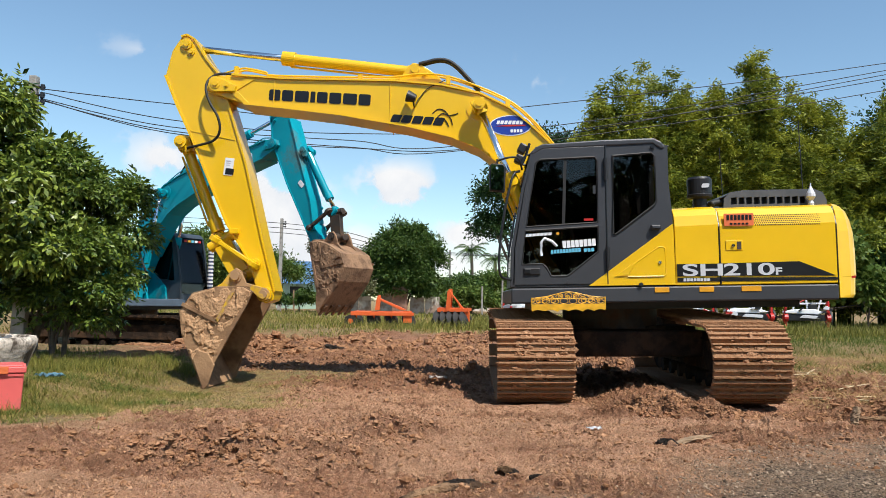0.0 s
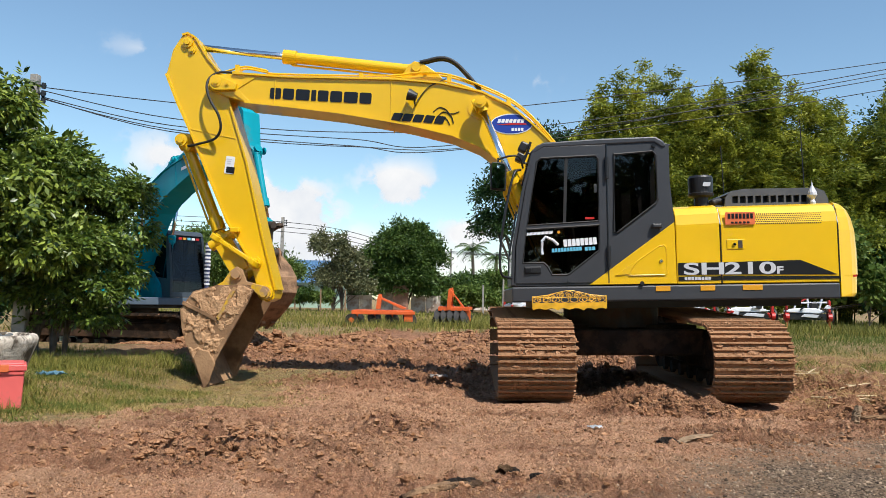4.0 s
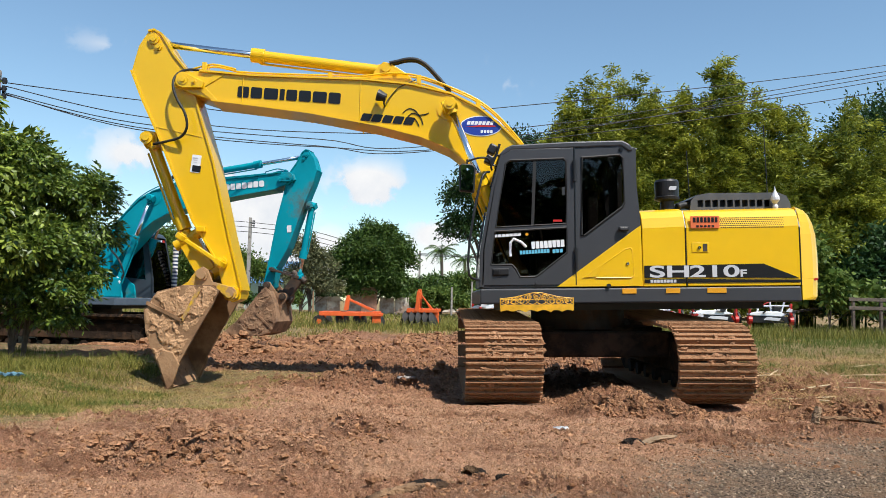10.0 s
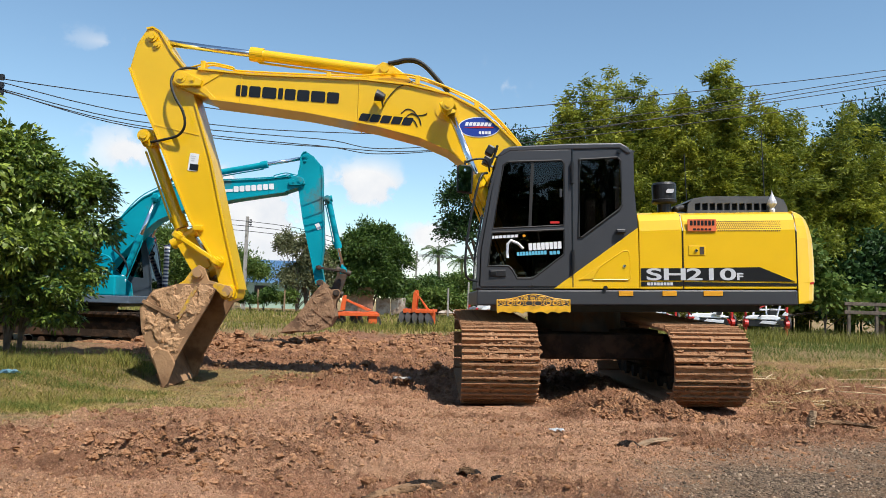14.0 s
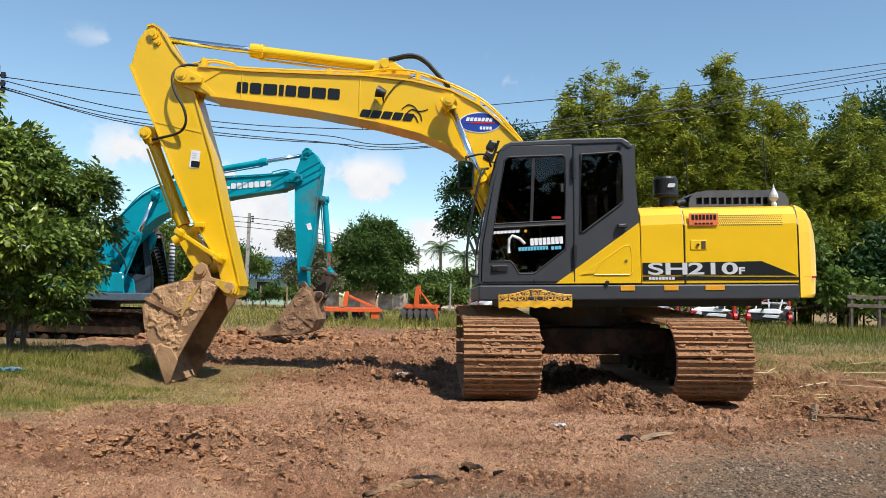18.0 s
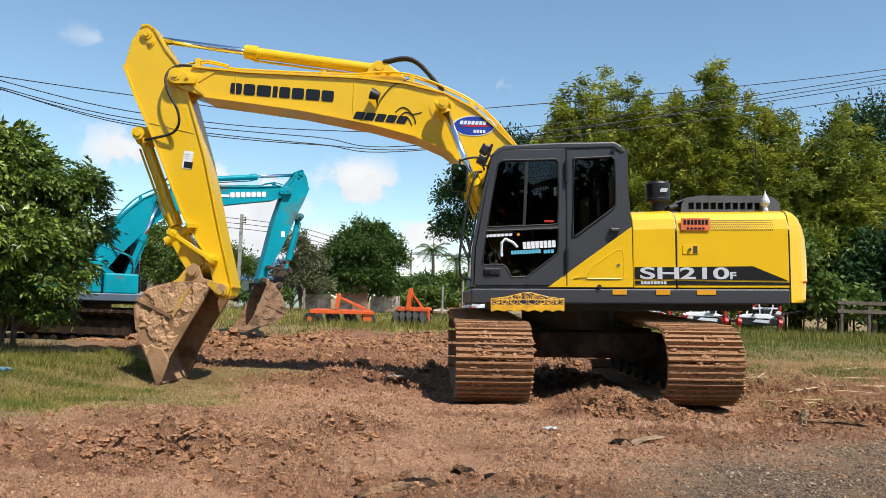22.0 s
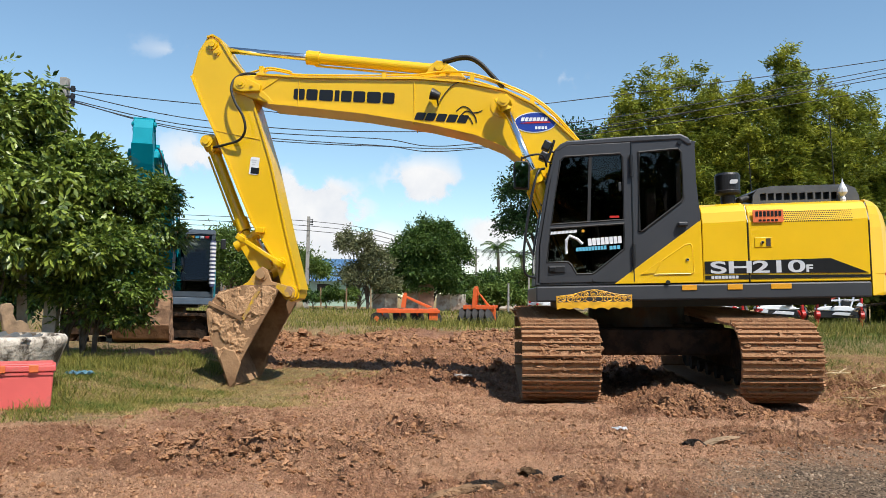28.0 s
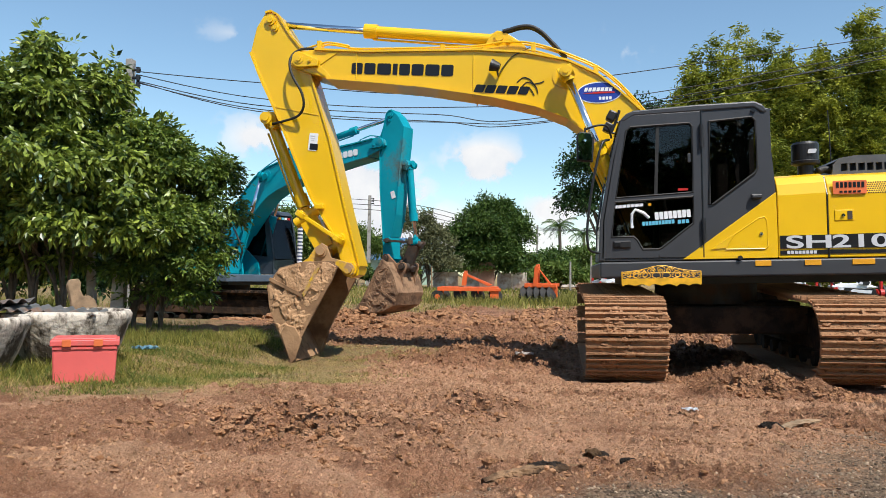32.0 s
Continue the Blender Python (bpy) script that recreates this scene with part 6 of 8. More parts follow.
def teal_details():
    bo, dk, s = teal_front["boom"], teal_deck, TEAL_S
    # white blocks in place of the lettering on both sides of the boom
    for y, turn in ((-0.264 * s, 0), (0.268 * s, 180)):
        n = 7
        for k in range(n):
            q = (k + 0.5) / n
            x, z = (-4.62 + 1.05 * q - FOOT[0]) * s, (4.0 - 0.07 * q - FOOT[1]) * s
            me = flat(round_rect(0.125 * s, 0.15 * s, 0.03 * s), "white", 0.004)
            part("lettering_block", me, None, bo, "", Matrix.Translation((x, y, z)) @ Matrix.Rotation(radians(turn), 4, "Z") @ UP)
        me = flat([(-0.18 * s, -0.035 * s), (0.20 * s, -0.035 * s), (0.20 * s, 0.035 * s), (-0.18 * s, 0.035 * s)], "white", 0.004)
        part("lettering_block", me, None, bo, "", Matrix.Translation(((-3.36 - FOOT[0]) * s, y, (3.90 - FOOT[1]) * s)) @ Matrix.Rotation(radians(turn), 4, "Z") @ UP)
        ar = teal_front["arm"]
        part("label_plate", flat(round_rect(0.11 * s, 0.17 * s, 0.01), "white"), None, ar, "small white label", Matrix.Translation(((-5.20 - TIP[0]) * s * TEAL_ARM, y * 0.69, (2.75 - TIP[1]) * s * TEAL_ARM)) @ Matrix.Rotation(radians(turn), 4, "Z") @ UP)
    # white panels on the far side body
    for y, turn in ((1.306 * s, 180),):
        part("side_decal", flat([(-0.22, -0.10), (0.10, -0.12), (0.24, -0.04), (0.26, 0.08), (0.10, 0.13), (-0.04, 0.10), (0.06, 0.04), (0.0, -0.03)], "white"), None, dk, "white side marking", Matrix.Translation((0.25 * s, y - 0.02, 1.62 * s)) @ Matrix.Rotation(radians(turn), 4, "Z") @ UP)
    # wrapped pipes beside the cab's front and a striped sun band
    for k in range(11):
        bm = cyl(bmesh.new(), (-1.42 * s, -1.28 * s, (1.62 + 0.098 * k) * s), (-1.42 * s, -1.28 * s, (1.67 + 0.098 * k) * s), 0.075 * s, seg=14)
        part("pipe_wrap", bm, M["cloth"], dk, "pale foil wrap")
    part("wrapped_pipe", cyl(bmesh.new(), (-1.42 * s, -1.28 * s, 1.55 * s), (-1.42 * s, -1.28 * s, 2.70 * s), 0.062 * s, seg=14), M["stripe"], dk)
    for k, mm in enumerate(("red", "white", "cyan", "amber", "red")):
        part("sun_band", box(bmesh.new(), (-1.14 * s, (-1.12 + 0.12 * k) * s, 2.80 * s), (0.012, 0.09 * s, 0.06 * s)), M[mm], dk)
    part("mirror", box(bmesh.new(), (-1.40 * s, -1.52 * s, 2.62 * s), (0.05, 0.12 * s, 0.26 * s)), M["black"], dk, "black cab mirror", bevel=0.02)
    part("mirror_arm", tube(bmesh.new(), [(-1.40 * s, -1.5 * s, 2.66 * s), (-1.2 * s, -1.3 * s, 2.72 * s)], 0.012, 6), M["black"], dk)
    for y in (-0.52, 0.50):
        part("boom_hose", tube(bmesh.new(), curve([(-0.82 * s, y * s, 1.55 * s), (-1.0 * s, (y - 0.05) * s, 1.85 * s), (-0.9 * s, y * s, 2.2 * s), (-0.55 * s, y * 0.6 * s, 2.45 * s)], 6), 0.025, 6), M["rubber"], dk, smooth=True)
    part("front_guard", box(bmesh.new(), (-1.30 * s, 0.1 * s, 1.20 * s), (0.10, 0.9 * s, 0.12 * s)), M["teal"], dk, bevel=0.01)
    part("drink_bag", lathe(bmesh.new(), [(0, 0.0), (0.06, 0.02), (0.08, 0.12), (0.03, 0.22), (0, 0.23)], 12), M["cloth"], dk, "white cloth bundle", Matrix.Translation((-0.95 * s, 0.62 * s, 1.55 * s)))


teal_details()

# ---- plants ----
RNG = np.random.default_rng(7)


def unit(a):
    return a / np.maximum(np.linalg.norm(a, axis=-1, keepdims=True), 1e-9)


def leaf_cloud(name, pts, dirs, length, width, material):
    """Many leaves, each a pointed blade folded a little along its middle."""
    n = len(pts)
    d = unit(dirs)
    side = unit(np.cross(d, unit(RNG.normal(size=(n, 3)))))
    up = np.cross(side, d)
    ln, wd = length * RNG.uniform(0.6, 1.3, (n, 1)), width * RNG.uniform(0.7, 1.25, (n, 1))
    base, mid, tip = pts, pts + d * ln * 0.45 + up * wd * 0.15, pts + d * ln - up * wd * 0.1
    l, r = mid + side * wd * 0.5 - up * wd * 0.15, mid - side * wd * 0.5 - up * wd * 0.15
    verts = np.stack([base, l, tip, r], 1).reshape(-1, 3)
    i = np.arange(n)[:, None] * 4
    return from_arrays(name, verts, i + np.array([[0, 1, 2, 3]]), material)


def sprays(name, pts, dirs, size, material):
    """Compound leaves: three pairs of leaflets and one at the end of each stalk."""
    n = len(pts)
    ax = unit(dirs)
    side = unit(np.cross(ax, unit(np.array([0, 0, 1.0]) + RNG.normal(size=(n, 3)) * 0.35)))
    down = np.cross(ax, side)
    down = np.where(down[:, 2:] > 0, -down, down)
    scale = RNG.uniform(0.7, 1.25, (n, 1))
    p, d = [], []
    for i in range(4):
        at = pts + ax * scale * size[0] * (0.35 + 0.42 * i) + down * scale * size[0] * 0.06 * i * i
        for sg in (-1, 1) if i < 3 else (0,):
            p.append(at)
            d.append(ax * (0.75 if sg else 1.0) + side * sg * 0.8 + down * (0.25 + 0.12 * i) + RNG.normal(size=(n, 3)) * 0.12)
    p, d = np.stack(p, 1).reshape(-1, 3), np.stack(d, 1).reshape(-1, 3)
    return leaf_cloud(name, p, d, size[0], size[1], material)


def crown_points(blobs, n, sub=26, spread=0.33):
    """Points of leaves in small sprays round the outside of rounded masses."""
    vol = np.array([b[3] * b[4] * b[5] for b in blobs]) ** 0.67
    out, outward = [], []
    for b, share in zip(blobs, vol / vol.sum()):
        c, r = np.array(b[:3]), np.array(b[3:])
        k = int(n * share)
        u = unit(RNG.normal(size=(sub, 3)))
        u[:, 2] = np.abs(u[:, 2]) * 0.9 + u[:, 2] * 0.35
        u = unit(u) * RNG.uniform(0.55, 1.0, (sub, 1))
        pick = RNG.integers(0, sub, k)
        p = u[pick] + np.clip(RNG.normal(size=(k, 3)), -1.7, 1.7) * spread * RNG.uniform(0.4, 1.0, (k, 1))
        out.append(c + p * r)
        outward.append(p)
    return np.concatenate(out), np.concatenate(outward)


def tree(name, label, at, blobs, n, leaf, size, trunks=((0, 0),), trunk_r=0.1, droop=0.5, sub=26, spread=0.33, limbs=9, category="tree", group="", compound=False):
    """Blobs are given relative to at."""
    top = thing(name, label, category, Matrix.Translation(at), group)
    bm = bmesh.new()
    for tx, ty in trunks:
        tgt = [b for b in blobs]
        for k in range(limbs):
            b = tgt[k % len(tgt)]
            e = Vector((b[0] + random.uniform(-0.5, 0.5) * b[3], b[1] + random.uniform(-0.5, 0.5) * b[4], b[2] + random.uniform(-0.1, 0.5) * b[5]))
            h = max(0.25 * e.z, 0.3)
            way = curve([(tx, ty, -0.1), (tx + e.x * 0.08 + random.uniform(-1, 1) * trunk_r, ty + e.y * 0.08, h), (tx * 0.5 + e.x * 0.5, ty * 0.5 + e.y * 0.5, e.z * 0.62), e], 4)
            m = len(way)
            tube(bm, way, [trunk_r * (1 - 0.86 * i / (m - 1)) * (1.0 if k == 0 else 0.62) for i in range(m)], 7)
    part("trunk", bm, M["bark"], top, smooth=True)
    p, o = crown_points(blobs, n, sub, spread)
    p[:, 2] = np.maximum(p[:, 2], 0.15)
    d = unit(o) * 0.6 + RNG.normal(size=p.shape) * 0.55 + np.array([0, 0, -droop])
    part("crown", sprays("crown", p, d, size, M[leaf]) if compound else leaf_cloud("crown", p, d, size[0], size[1], M[leaf]), None, top)
    return top


def slivers(name, pts, dirs, length, width, material):
    """Many narrow leaves, each one pointed triangle."""
    n = len(pts)
    d = unit(dirs)
    side = unit(np.cross(d, unit(RNG.normal(size=(n, 3))))) * width * 0.5 * RNG.uniform(0.7, 1.3, (n, 1))
    tip = pts + d * length * RNG.uniform(0.6, 1.4, (n, 1))
    verts = np.stack([pts - side, pts + side, tip], 1).reshape(-1, 3)
    return from_arrays(name, verts, np.arange(3 * n).reshape(-1, 3), material)


def bamboo(at, culms, height, spread, n_leaf):
    """Arching culms, tallest in the middle, with drooping plumes of small leaves."""
    top = thing("bamboo_clump", "tall feathery olive-green bamboo clump behind the grass verge", "bamboo", Matrix.Translation(at), "bamboo thicket")
    pts, dirs = ([], []), ([], [])
    for k in range(culms):
        a = RNG.uniform(0, 2 * math.pi)
        out = np.array([math.cos(a), math.sin(a) * 0.7, 0])
        far = RNG.uniform(0.0, 1.0) ** 0.8
        h, reach = height * (1.04 - 0.50 * far) * RNG.uniform(0.90, 1.0), spread * (0.10 + 0.95 * far)
        base = out * RNG.uniform(0, 0.35) * spread
        way = []
        for i in range(9):
            q = i / 8
            way.append(base + out * reach * q ** 2.2 + np.array([0, 0, h * (q - 0.16 * q ** 4)]))
        part("culm", tube(bmesh.new(), [Vector(w) for w in way], [0.045 * (1 - 0.8 * i / 8) for i in range(9)], 5), M["leaf_light"], top, smooth=True)
        m = int(n_leaf / culms)
        twigs = 17
        tq = np.linspace(0.14, 1.0, twigs) * RNG.uniform(0.92, 1.0, twigs)
        ta = RNG.uniform(0, 6.28, twigs)
        tl = 0.45 + 0.95 * np.sin(np.pi * np.minimum(tq, 0.96) ** 0.8)
        td = np.stack([np.cos(ta), np.sin(ta), RNG.uniform(0.25, 0.7, twigs)], -1) + out * 0.4
        pick = RNG.integers(0, twigs, m)
        along = RNG.uniform(0.05, 1.0, m) ** 0.8
        f = tq[pick] * 8
        i0 = np.minimum(f.astype(int), 7)
        w = np.array(way)
        p = w[i0] + (w[i0 + 1] - w[i0]) * (f - i0)[:, None]
        step = td[pick] * (tl[pick] * along)[:, None]
        step[:, 2] -= 0.65 * tl[pick] * along ** 2
        p = p + step + RNG.normal(size=(m, 3)) * (0.09 + 0.12 * np.sin(np.pi * along))[:, None]
        pts[k % 2].append(p)
        dirs[k % 2].append(td[pick] * 0.8 + RNG.normal(size=(m, 3)) * 0.45 + np.array([0, 0, -0.5]))
    for k, leaf in ((0, "leaf_bamboo"), (1, "leaf_bamboo_deep")):
        p = np.concatenate(pts[k])
        p[:, 2] = np.maximum(p[:, 2], 0.2)
        part("crown", slivers("crown", p, np.concatenate(dirs[k]), 0.24, 0.085, M[leaf]), None, top)
    return top


# leafy trees on the verge, with several thin stems
tree("tree", "glossy green tree with hanging leaflets beside cement basins", (-9.25, -0.3, 0.1),
     [(0.05, 0.05, 3.88, 0.28, 0.28, 0.58), (0.05, 0.0, 3.2, 0.60, 0.60, 0.68), (0.68, 0.50, 3.52, 0.32, 0.32, 0.50), (-0.40, -0.30, 3.15, 0.48, 0.48, 0.58), (-1.05, -0.72, 2.75, 0.75, 0.70, 0.65),
      (1.10, 0.80, 2.72, 0.58, 0.55, 0.62), (0.2, -0.2, 2.3, 1.1, 0.9, 0.8), (-0.9, -0.5, 2.0, 1.1, 0.9, 0.8), (1.0, 0.6, 2.0, 0.95, 0.8, 0.8), (0.3, 0.0, 1.55, 1.2, 0.8, 0.55), (1.2, 0.6, 1.45, 0.8, 0.7, 0.55), (-1.3, -0.6, 1.55, 1.1, 0.8, 0.55), (-1.7, -1.2, 1.55, 0.6, 0.6, 0.6), (-0.1, 0.5, 1.12, 0.7, 0.5, 0.26), (-1.1, 0.3, 1.05, 0.9, 0.5, 0.30)],
     12500, "leaf_near", (0.130, 0.054), ((0, 0), (0.35, 0.1), (-0.4, 0.1)), 0.05, 0.7, 46, 0.16, 5, compound=True)
tree("tree", "small dense green tree with fine leaves on the verge", (-7.95, 0.55, 0.1),
     [(0.0, 0, 2.45, 0.65, 0.65, 0.58), (0.45, 0.2, 2.38, 0.48, 0.5, 0.48), (0.86, 0.42, 2.30, 0.34, 0.36, 0.45), (-0.55, -0.2, 2.75, 0.55, 0.5, 0.5), (0.80, 0.38, 1.75, 0.46, 0.46, 0.55), (0.05, -0.1, 1.50, 0.95, 0.7, 0.60), (-0.6, 0.1, 2.05, 0.75, 0.7, 0.7), (0.55, 0.25, 1.15, 0.62, 0.5, 0.42), (0.15, 0.0, 0.92, 0.85, 0.6, 0.42), (0.25, 0.1, 0.58, 0.62, 0.4, 0.26)],
     7000, "leaf_fine", (0.090, 0.034), ((0, 0), (0.15, 0.05), (-0.25, 0.0)), 0.04, 0.25, 48, 0.17, 5, compound=True)
# bamboo thicket along the field's edge
for x, y, h, sp, n in ((4.6, 30.5, 11.8, 1.9, 52000), (6.0, 30, 13.6, 2.0, 66000), (8.3, 30.5, 14.2, 2.3, 80000), (10.3, 31, 13.0, 2.0, 50000), (12.1, 30, 14.5, 2.5, 84000), (15.0, 30.5, 14.0, 2.4, 76000), (17.5, 31, 12.0, 1.6, 40000), (19.8, 30.5, 12.7, 1.9, 60000), (22.8, 31, 11.4, 2.4, 54000), (26.2, 31, 13.0, 3.2, 40000)):
    bamboo((x, y, 0.1), 34, h / 0.86, sp, n)
tree("tree", "dense olive thicket behind the bamboo", (13.5, 34.0, 0.1), [(k * 2.9 - 8.6, 0, 5.6 + 1.0 * math.sin(k * 2.3), 2.1, 1.0, 4.4) for k in range(8)], 34000, "leaf_bamboo_deep", (0.30, 0.12), ((0, 0),), 0.1, 0.4, 60, 0.24, 10)
# scrub that fills the foot of the thicket
tree("bush", "dense green and yellow scrub at the foot of bamboo", (12.0, 27.8, 0.1), [(k * 2.6 - 8.5, random.uniform(-0.6, 0.6), 2.0 + 1.2 * math.sin(k * 1.7), 2.1, 1.2, 2.3) for k in range(8)], 38000, "leaf_bamboo_deep", (0.25, 0.11), ((0, 0),), 0.08, 0.3, 44, 0.20, 10, "bush")
tree("tree", "dark leafy tree behind the bamboo", (23.5, 34, 0.1), [(0, 0, 11.0, 2.6, 2, 2.6), (1.5, 0, 8.0, 2.6, 2, 2.4), (-1.2, 0, 6.5, 2.4, 2, 2.6)], 20000, "leaf_dark", (0.27, 0.12), ((0, 0),), 0.2, 0.3)
tree("bush", "broad-leaved creeper over the scrub at the verge", (15.6, 24.5, 0.1), [(0, 0, 1.6, 1.3, 0.8, 1.3), (-1.0, 0, 3.3, 0.8, 0.7, 1.2), (1.6, 0, 1.2, 1.2, 0.8, 1.0)], 2600, "leaf_light", (0.30, 0.22), ((0, 0),), 0.04, 0.4, 20, 0.3, 5, "bush")
tree("tree", "tall dark green tree with airy outer twigs", (1.2, 36, 0.1), [(-1.6, 0, 7.2, 1.5, 1.6, 1.5), (-0.2, 0, 8.8, 1.8, 1.8, 1.5), (-2.0, 0, 5.2, 1.2, 1.4, 1.2), (1.5, 0, 9.6, 2.2, 2, 1.7), (0.3, 0, 6.2, 1.8, 1.8, 1.6), (2.6, 0, 6.5, 2.4, 1.8, 2.4)], 30000, "leaf_dark", (0.23, 0.11), ((0, 0),), 0.22, 0.25, 34, 0.32)
tree("tree", "round dense dark green mango tree beyond the field", (-6.9, 45, 0.1), [(0, 0, 4.4, 1.95, 2.0, 2.2), (-1.5, 0, 3.6, 1.6, 1.7, 1.9), (1.4, 0, 3.6, 1.55, 1.7, 1.9), (-0.6, -0.5, 2.4, 2.0, 1.6, 1.4), (1.0, -0.5, 2.2, 1.6, 1.6, 1.3), (0.5, 0, 5.2, 1.3, 1.3, 1.2), (0, -0.8, 1.5, 2.2, 1.2, 1.0), (0, -0.6, 3.4, 2.0, 1.4, 1.8)], 52000, "leaf_mango", (0.25, 0.105), ((0, 0),), 0.2, 0.4, 40, 0.22)
tree("tree", "sparse grey-green scrubby tree beside a white wall", (-11.6, 43, 0.1), [(0.2, 0, 4.2, 0.9, 0.9, 1.1), (-1.0, 0, 4.3, 0.7, 0.8, 1.2), (1.2, 0, 3.0, 1.2, 1.0, 1.3), (0.0, 0, 2.1, 1.5, 1.0, 1.3), (1.9, 0, 1.7, 1.0, 1.0, 1.0)], 14000, "leaf_grey", (0.22, 0.09), ((0, 0), (0.6, 0)), 0.09, 0.2, 30, 0.28, 12)
tree("tree", "light green feathery tree behind the field", (-18.3, 48, 0.1), [(0, 0, 3.2, 2.2, 1.5, 1.3), (1.9, 0, 2.6, 1.8, 1.5, 1.2), (-1.8, 0, 2.4, 1.5, 1.5, 1.5)], 11000, "leaf_light", (0.30, 0.1), ((0, 0),), 0.12, 0.4, 26, 0.33)
tree("tree", "olive green tree behind the field", (-21.5, 45, 0.1), [(0, 0, 4.2, 2.0, 1.5, 1.6), (1.8, 0, 3.2, 1.8, 1.5, 1.6), (-2.0, 0, 3.4, 1.8, 1.5, 1.6), (0.5, 0, 2.0, 2.6, 1.5, 1.4)], 14000, "leaf_light", (0.30, 0.12), ((0, 0),), 0.16, 0.3)
for x, y, h, w in ((-30, 50, 5.0, 3.5), (-38, 52, 5.5, 4.0), (-47, 52, 6.0, 4.5)):
    tree("tree", "green tree in the row beyond the field", (x, y, 0.1), [(0, 0, h * 0.72, w * 0.6, 1.6, h * 0.3), (w * 0.5, 0, h * 0.45, w * 0.5, 1.6, h * 0.3), (-w * 0.5, 0, h * 0.5, w * 0.5, 1.6, h * 0.32)], 9000, "leaf_mango", (0.40, 0.17), ((0, 0),), 0.16, 0.3, group="trees beyond the field")
for k, (x, y, h, w) in enumerate(((-3.2, 58, 3.2, 2.6), (0.4, 60, 3.6, 2.8), (4.2, 60, 3.4, 2.8), (-13.5, 62, 3.0, 2.2), (-2.0, 50, 2.0, 2.2), (2.0, 51, 2.2, 2.0), (8.5, 60, 4.2, 3.4))):
    tree("tree", "leafy garden tree among far houses", (x, y, 0.1), [(0, 0, h * 0.72, w * 0.62, 1.4, h * 0.32), (w * 0.5, 0, h * 0.42, w * 0.5, 1.4, h * 0.36), (-w * 0.5, 0, h * 0.42, w * 0.5, 1.4, h * 0.36)], 7000, ("leaf_mango", "leaf_light", "leaf_mango", "leaf_dark", "leaf_light", "leaf_light", "leaf_dark")[k], (0.34, 0.14), ((0, 0),), 0.12, 0.3, group="trees beyond the field")


def palm(at, h):
    top = thing("palm", "coconut palm among far trees", "palm tree", Matrix.Translation(at))
    part("trunk", tube(bmesh.new(), curve([(0, 0, -0.1), (0.15, 0, h * 0.5), (0.0, 0, h)], 6), 0.16, 8), M["bark"], top, smooth=True)
    for k in range(16):
        a, lift = k * 2.4, 1.25 - 1.5 * (k / 16)
        bm = bmesh.new()
        way = []
        for i in range(9):
            q = i / 8
            way.append(Vector((math.cos(a) * 1.8 * q, math.sin(a) * 1.8 * q, h + lift * 1.5 * q - 1.15 * q * q)))
        tube(bm, way, 0.03, 4)
        for i in range(1, 9):
            for e in (-1, 1):
                for j in (0, 0.5):
                    p = way[i - 1].lerp(way[i], j)
                    s = Vector((-math.sin(a), math.cos(a), 0)) * e
                    d = (way[i] - way[i - 1]).normalized()
                    tip = p + s * 0.5 * math.sin(0.4 + 2.4 * i / 9) + d * 0.25 - Vector((0, 0, 0.22))
                    vs = [bm.verts.new(v) for v in (p - d * 0.05, p + d * 0.05, tip)]
                    bm.faces.new(vs)
        part("frond", bm, M["leaf_mango"], top)


palm((-2.1, 70, 0.1), 6.3)
palm((0.6, 78, 0.1), 5.9)

for k in range(5):
    tree("bush", "low ragged green hedge along the far wall", (-17.0 + k * 1.15, 41.5 + 0.5 * (k % 3), 0.1), [(0, 0, 0.7, 0.8, 0.5, 0.5), (0.4, 0, 1.0 + 0.3 * math.sin(k * 2.3), 0.5, 0.5, 0.45)], 1400, ("leaf_mango", "leaf_light", "leaf_dark")[k % 3], (0.24, 0.10), ((0, 0),), 0.04, 0.3, 14, 0.3, 4, "bush", "far hedge")
# dark leaves carry the shade behind the creepers in their colour
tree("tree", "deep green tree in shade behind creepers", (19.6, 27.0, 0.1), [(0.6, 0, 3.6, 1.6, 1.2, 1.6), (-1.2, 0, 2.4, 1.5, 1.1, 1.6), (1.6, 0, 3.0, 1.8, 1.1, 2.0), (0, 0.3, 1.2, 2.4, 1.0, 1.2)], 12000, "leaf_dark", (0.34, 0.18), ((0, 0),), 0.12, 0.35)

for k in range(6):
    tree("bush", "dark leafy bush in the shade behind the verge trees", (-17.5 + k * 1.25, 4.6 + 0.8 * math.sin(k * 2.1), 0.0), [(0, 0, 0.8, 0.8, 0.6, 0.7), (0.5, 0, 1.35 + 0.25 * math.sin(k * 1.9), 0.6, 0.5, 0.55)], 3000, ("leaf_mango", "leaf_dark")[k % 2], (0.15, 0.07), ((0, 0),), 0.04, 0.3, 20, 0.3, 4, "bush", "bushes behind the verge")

# trees added out of view across the road: darken window reflections and skylight
for k, (x, y, h, w) in enumerate(((-20, -24, 8.0, 5.0), (-11, -27, 9.0, 5.5), (-2, -26, 9.5, 5.5), (7, -27, 9.0, 5.5), (16, -24, 8.5, 5.0), (24, -16, 8.0, 5.0), (-24, -12, 7.5, 5.0))):
    tree("tree", "broad dark green roadside tree", (x, y, 0.0), [(0, 0, h * 0.62, w * 0.6, 2.5, h * 0.36), (w * 0.5, 0, h * 0.36, w * 0.5, 2.2, h * 0.34), (-w * 0.5, 0, h * 0.36, w * 0.5, 2.2, h * 0.34)], 3200, "leaf_dark", (0.75, 0.42), ((0, 0),), 0.2, 0.3, group="roadside trees")

# ---- grass and weeds ----


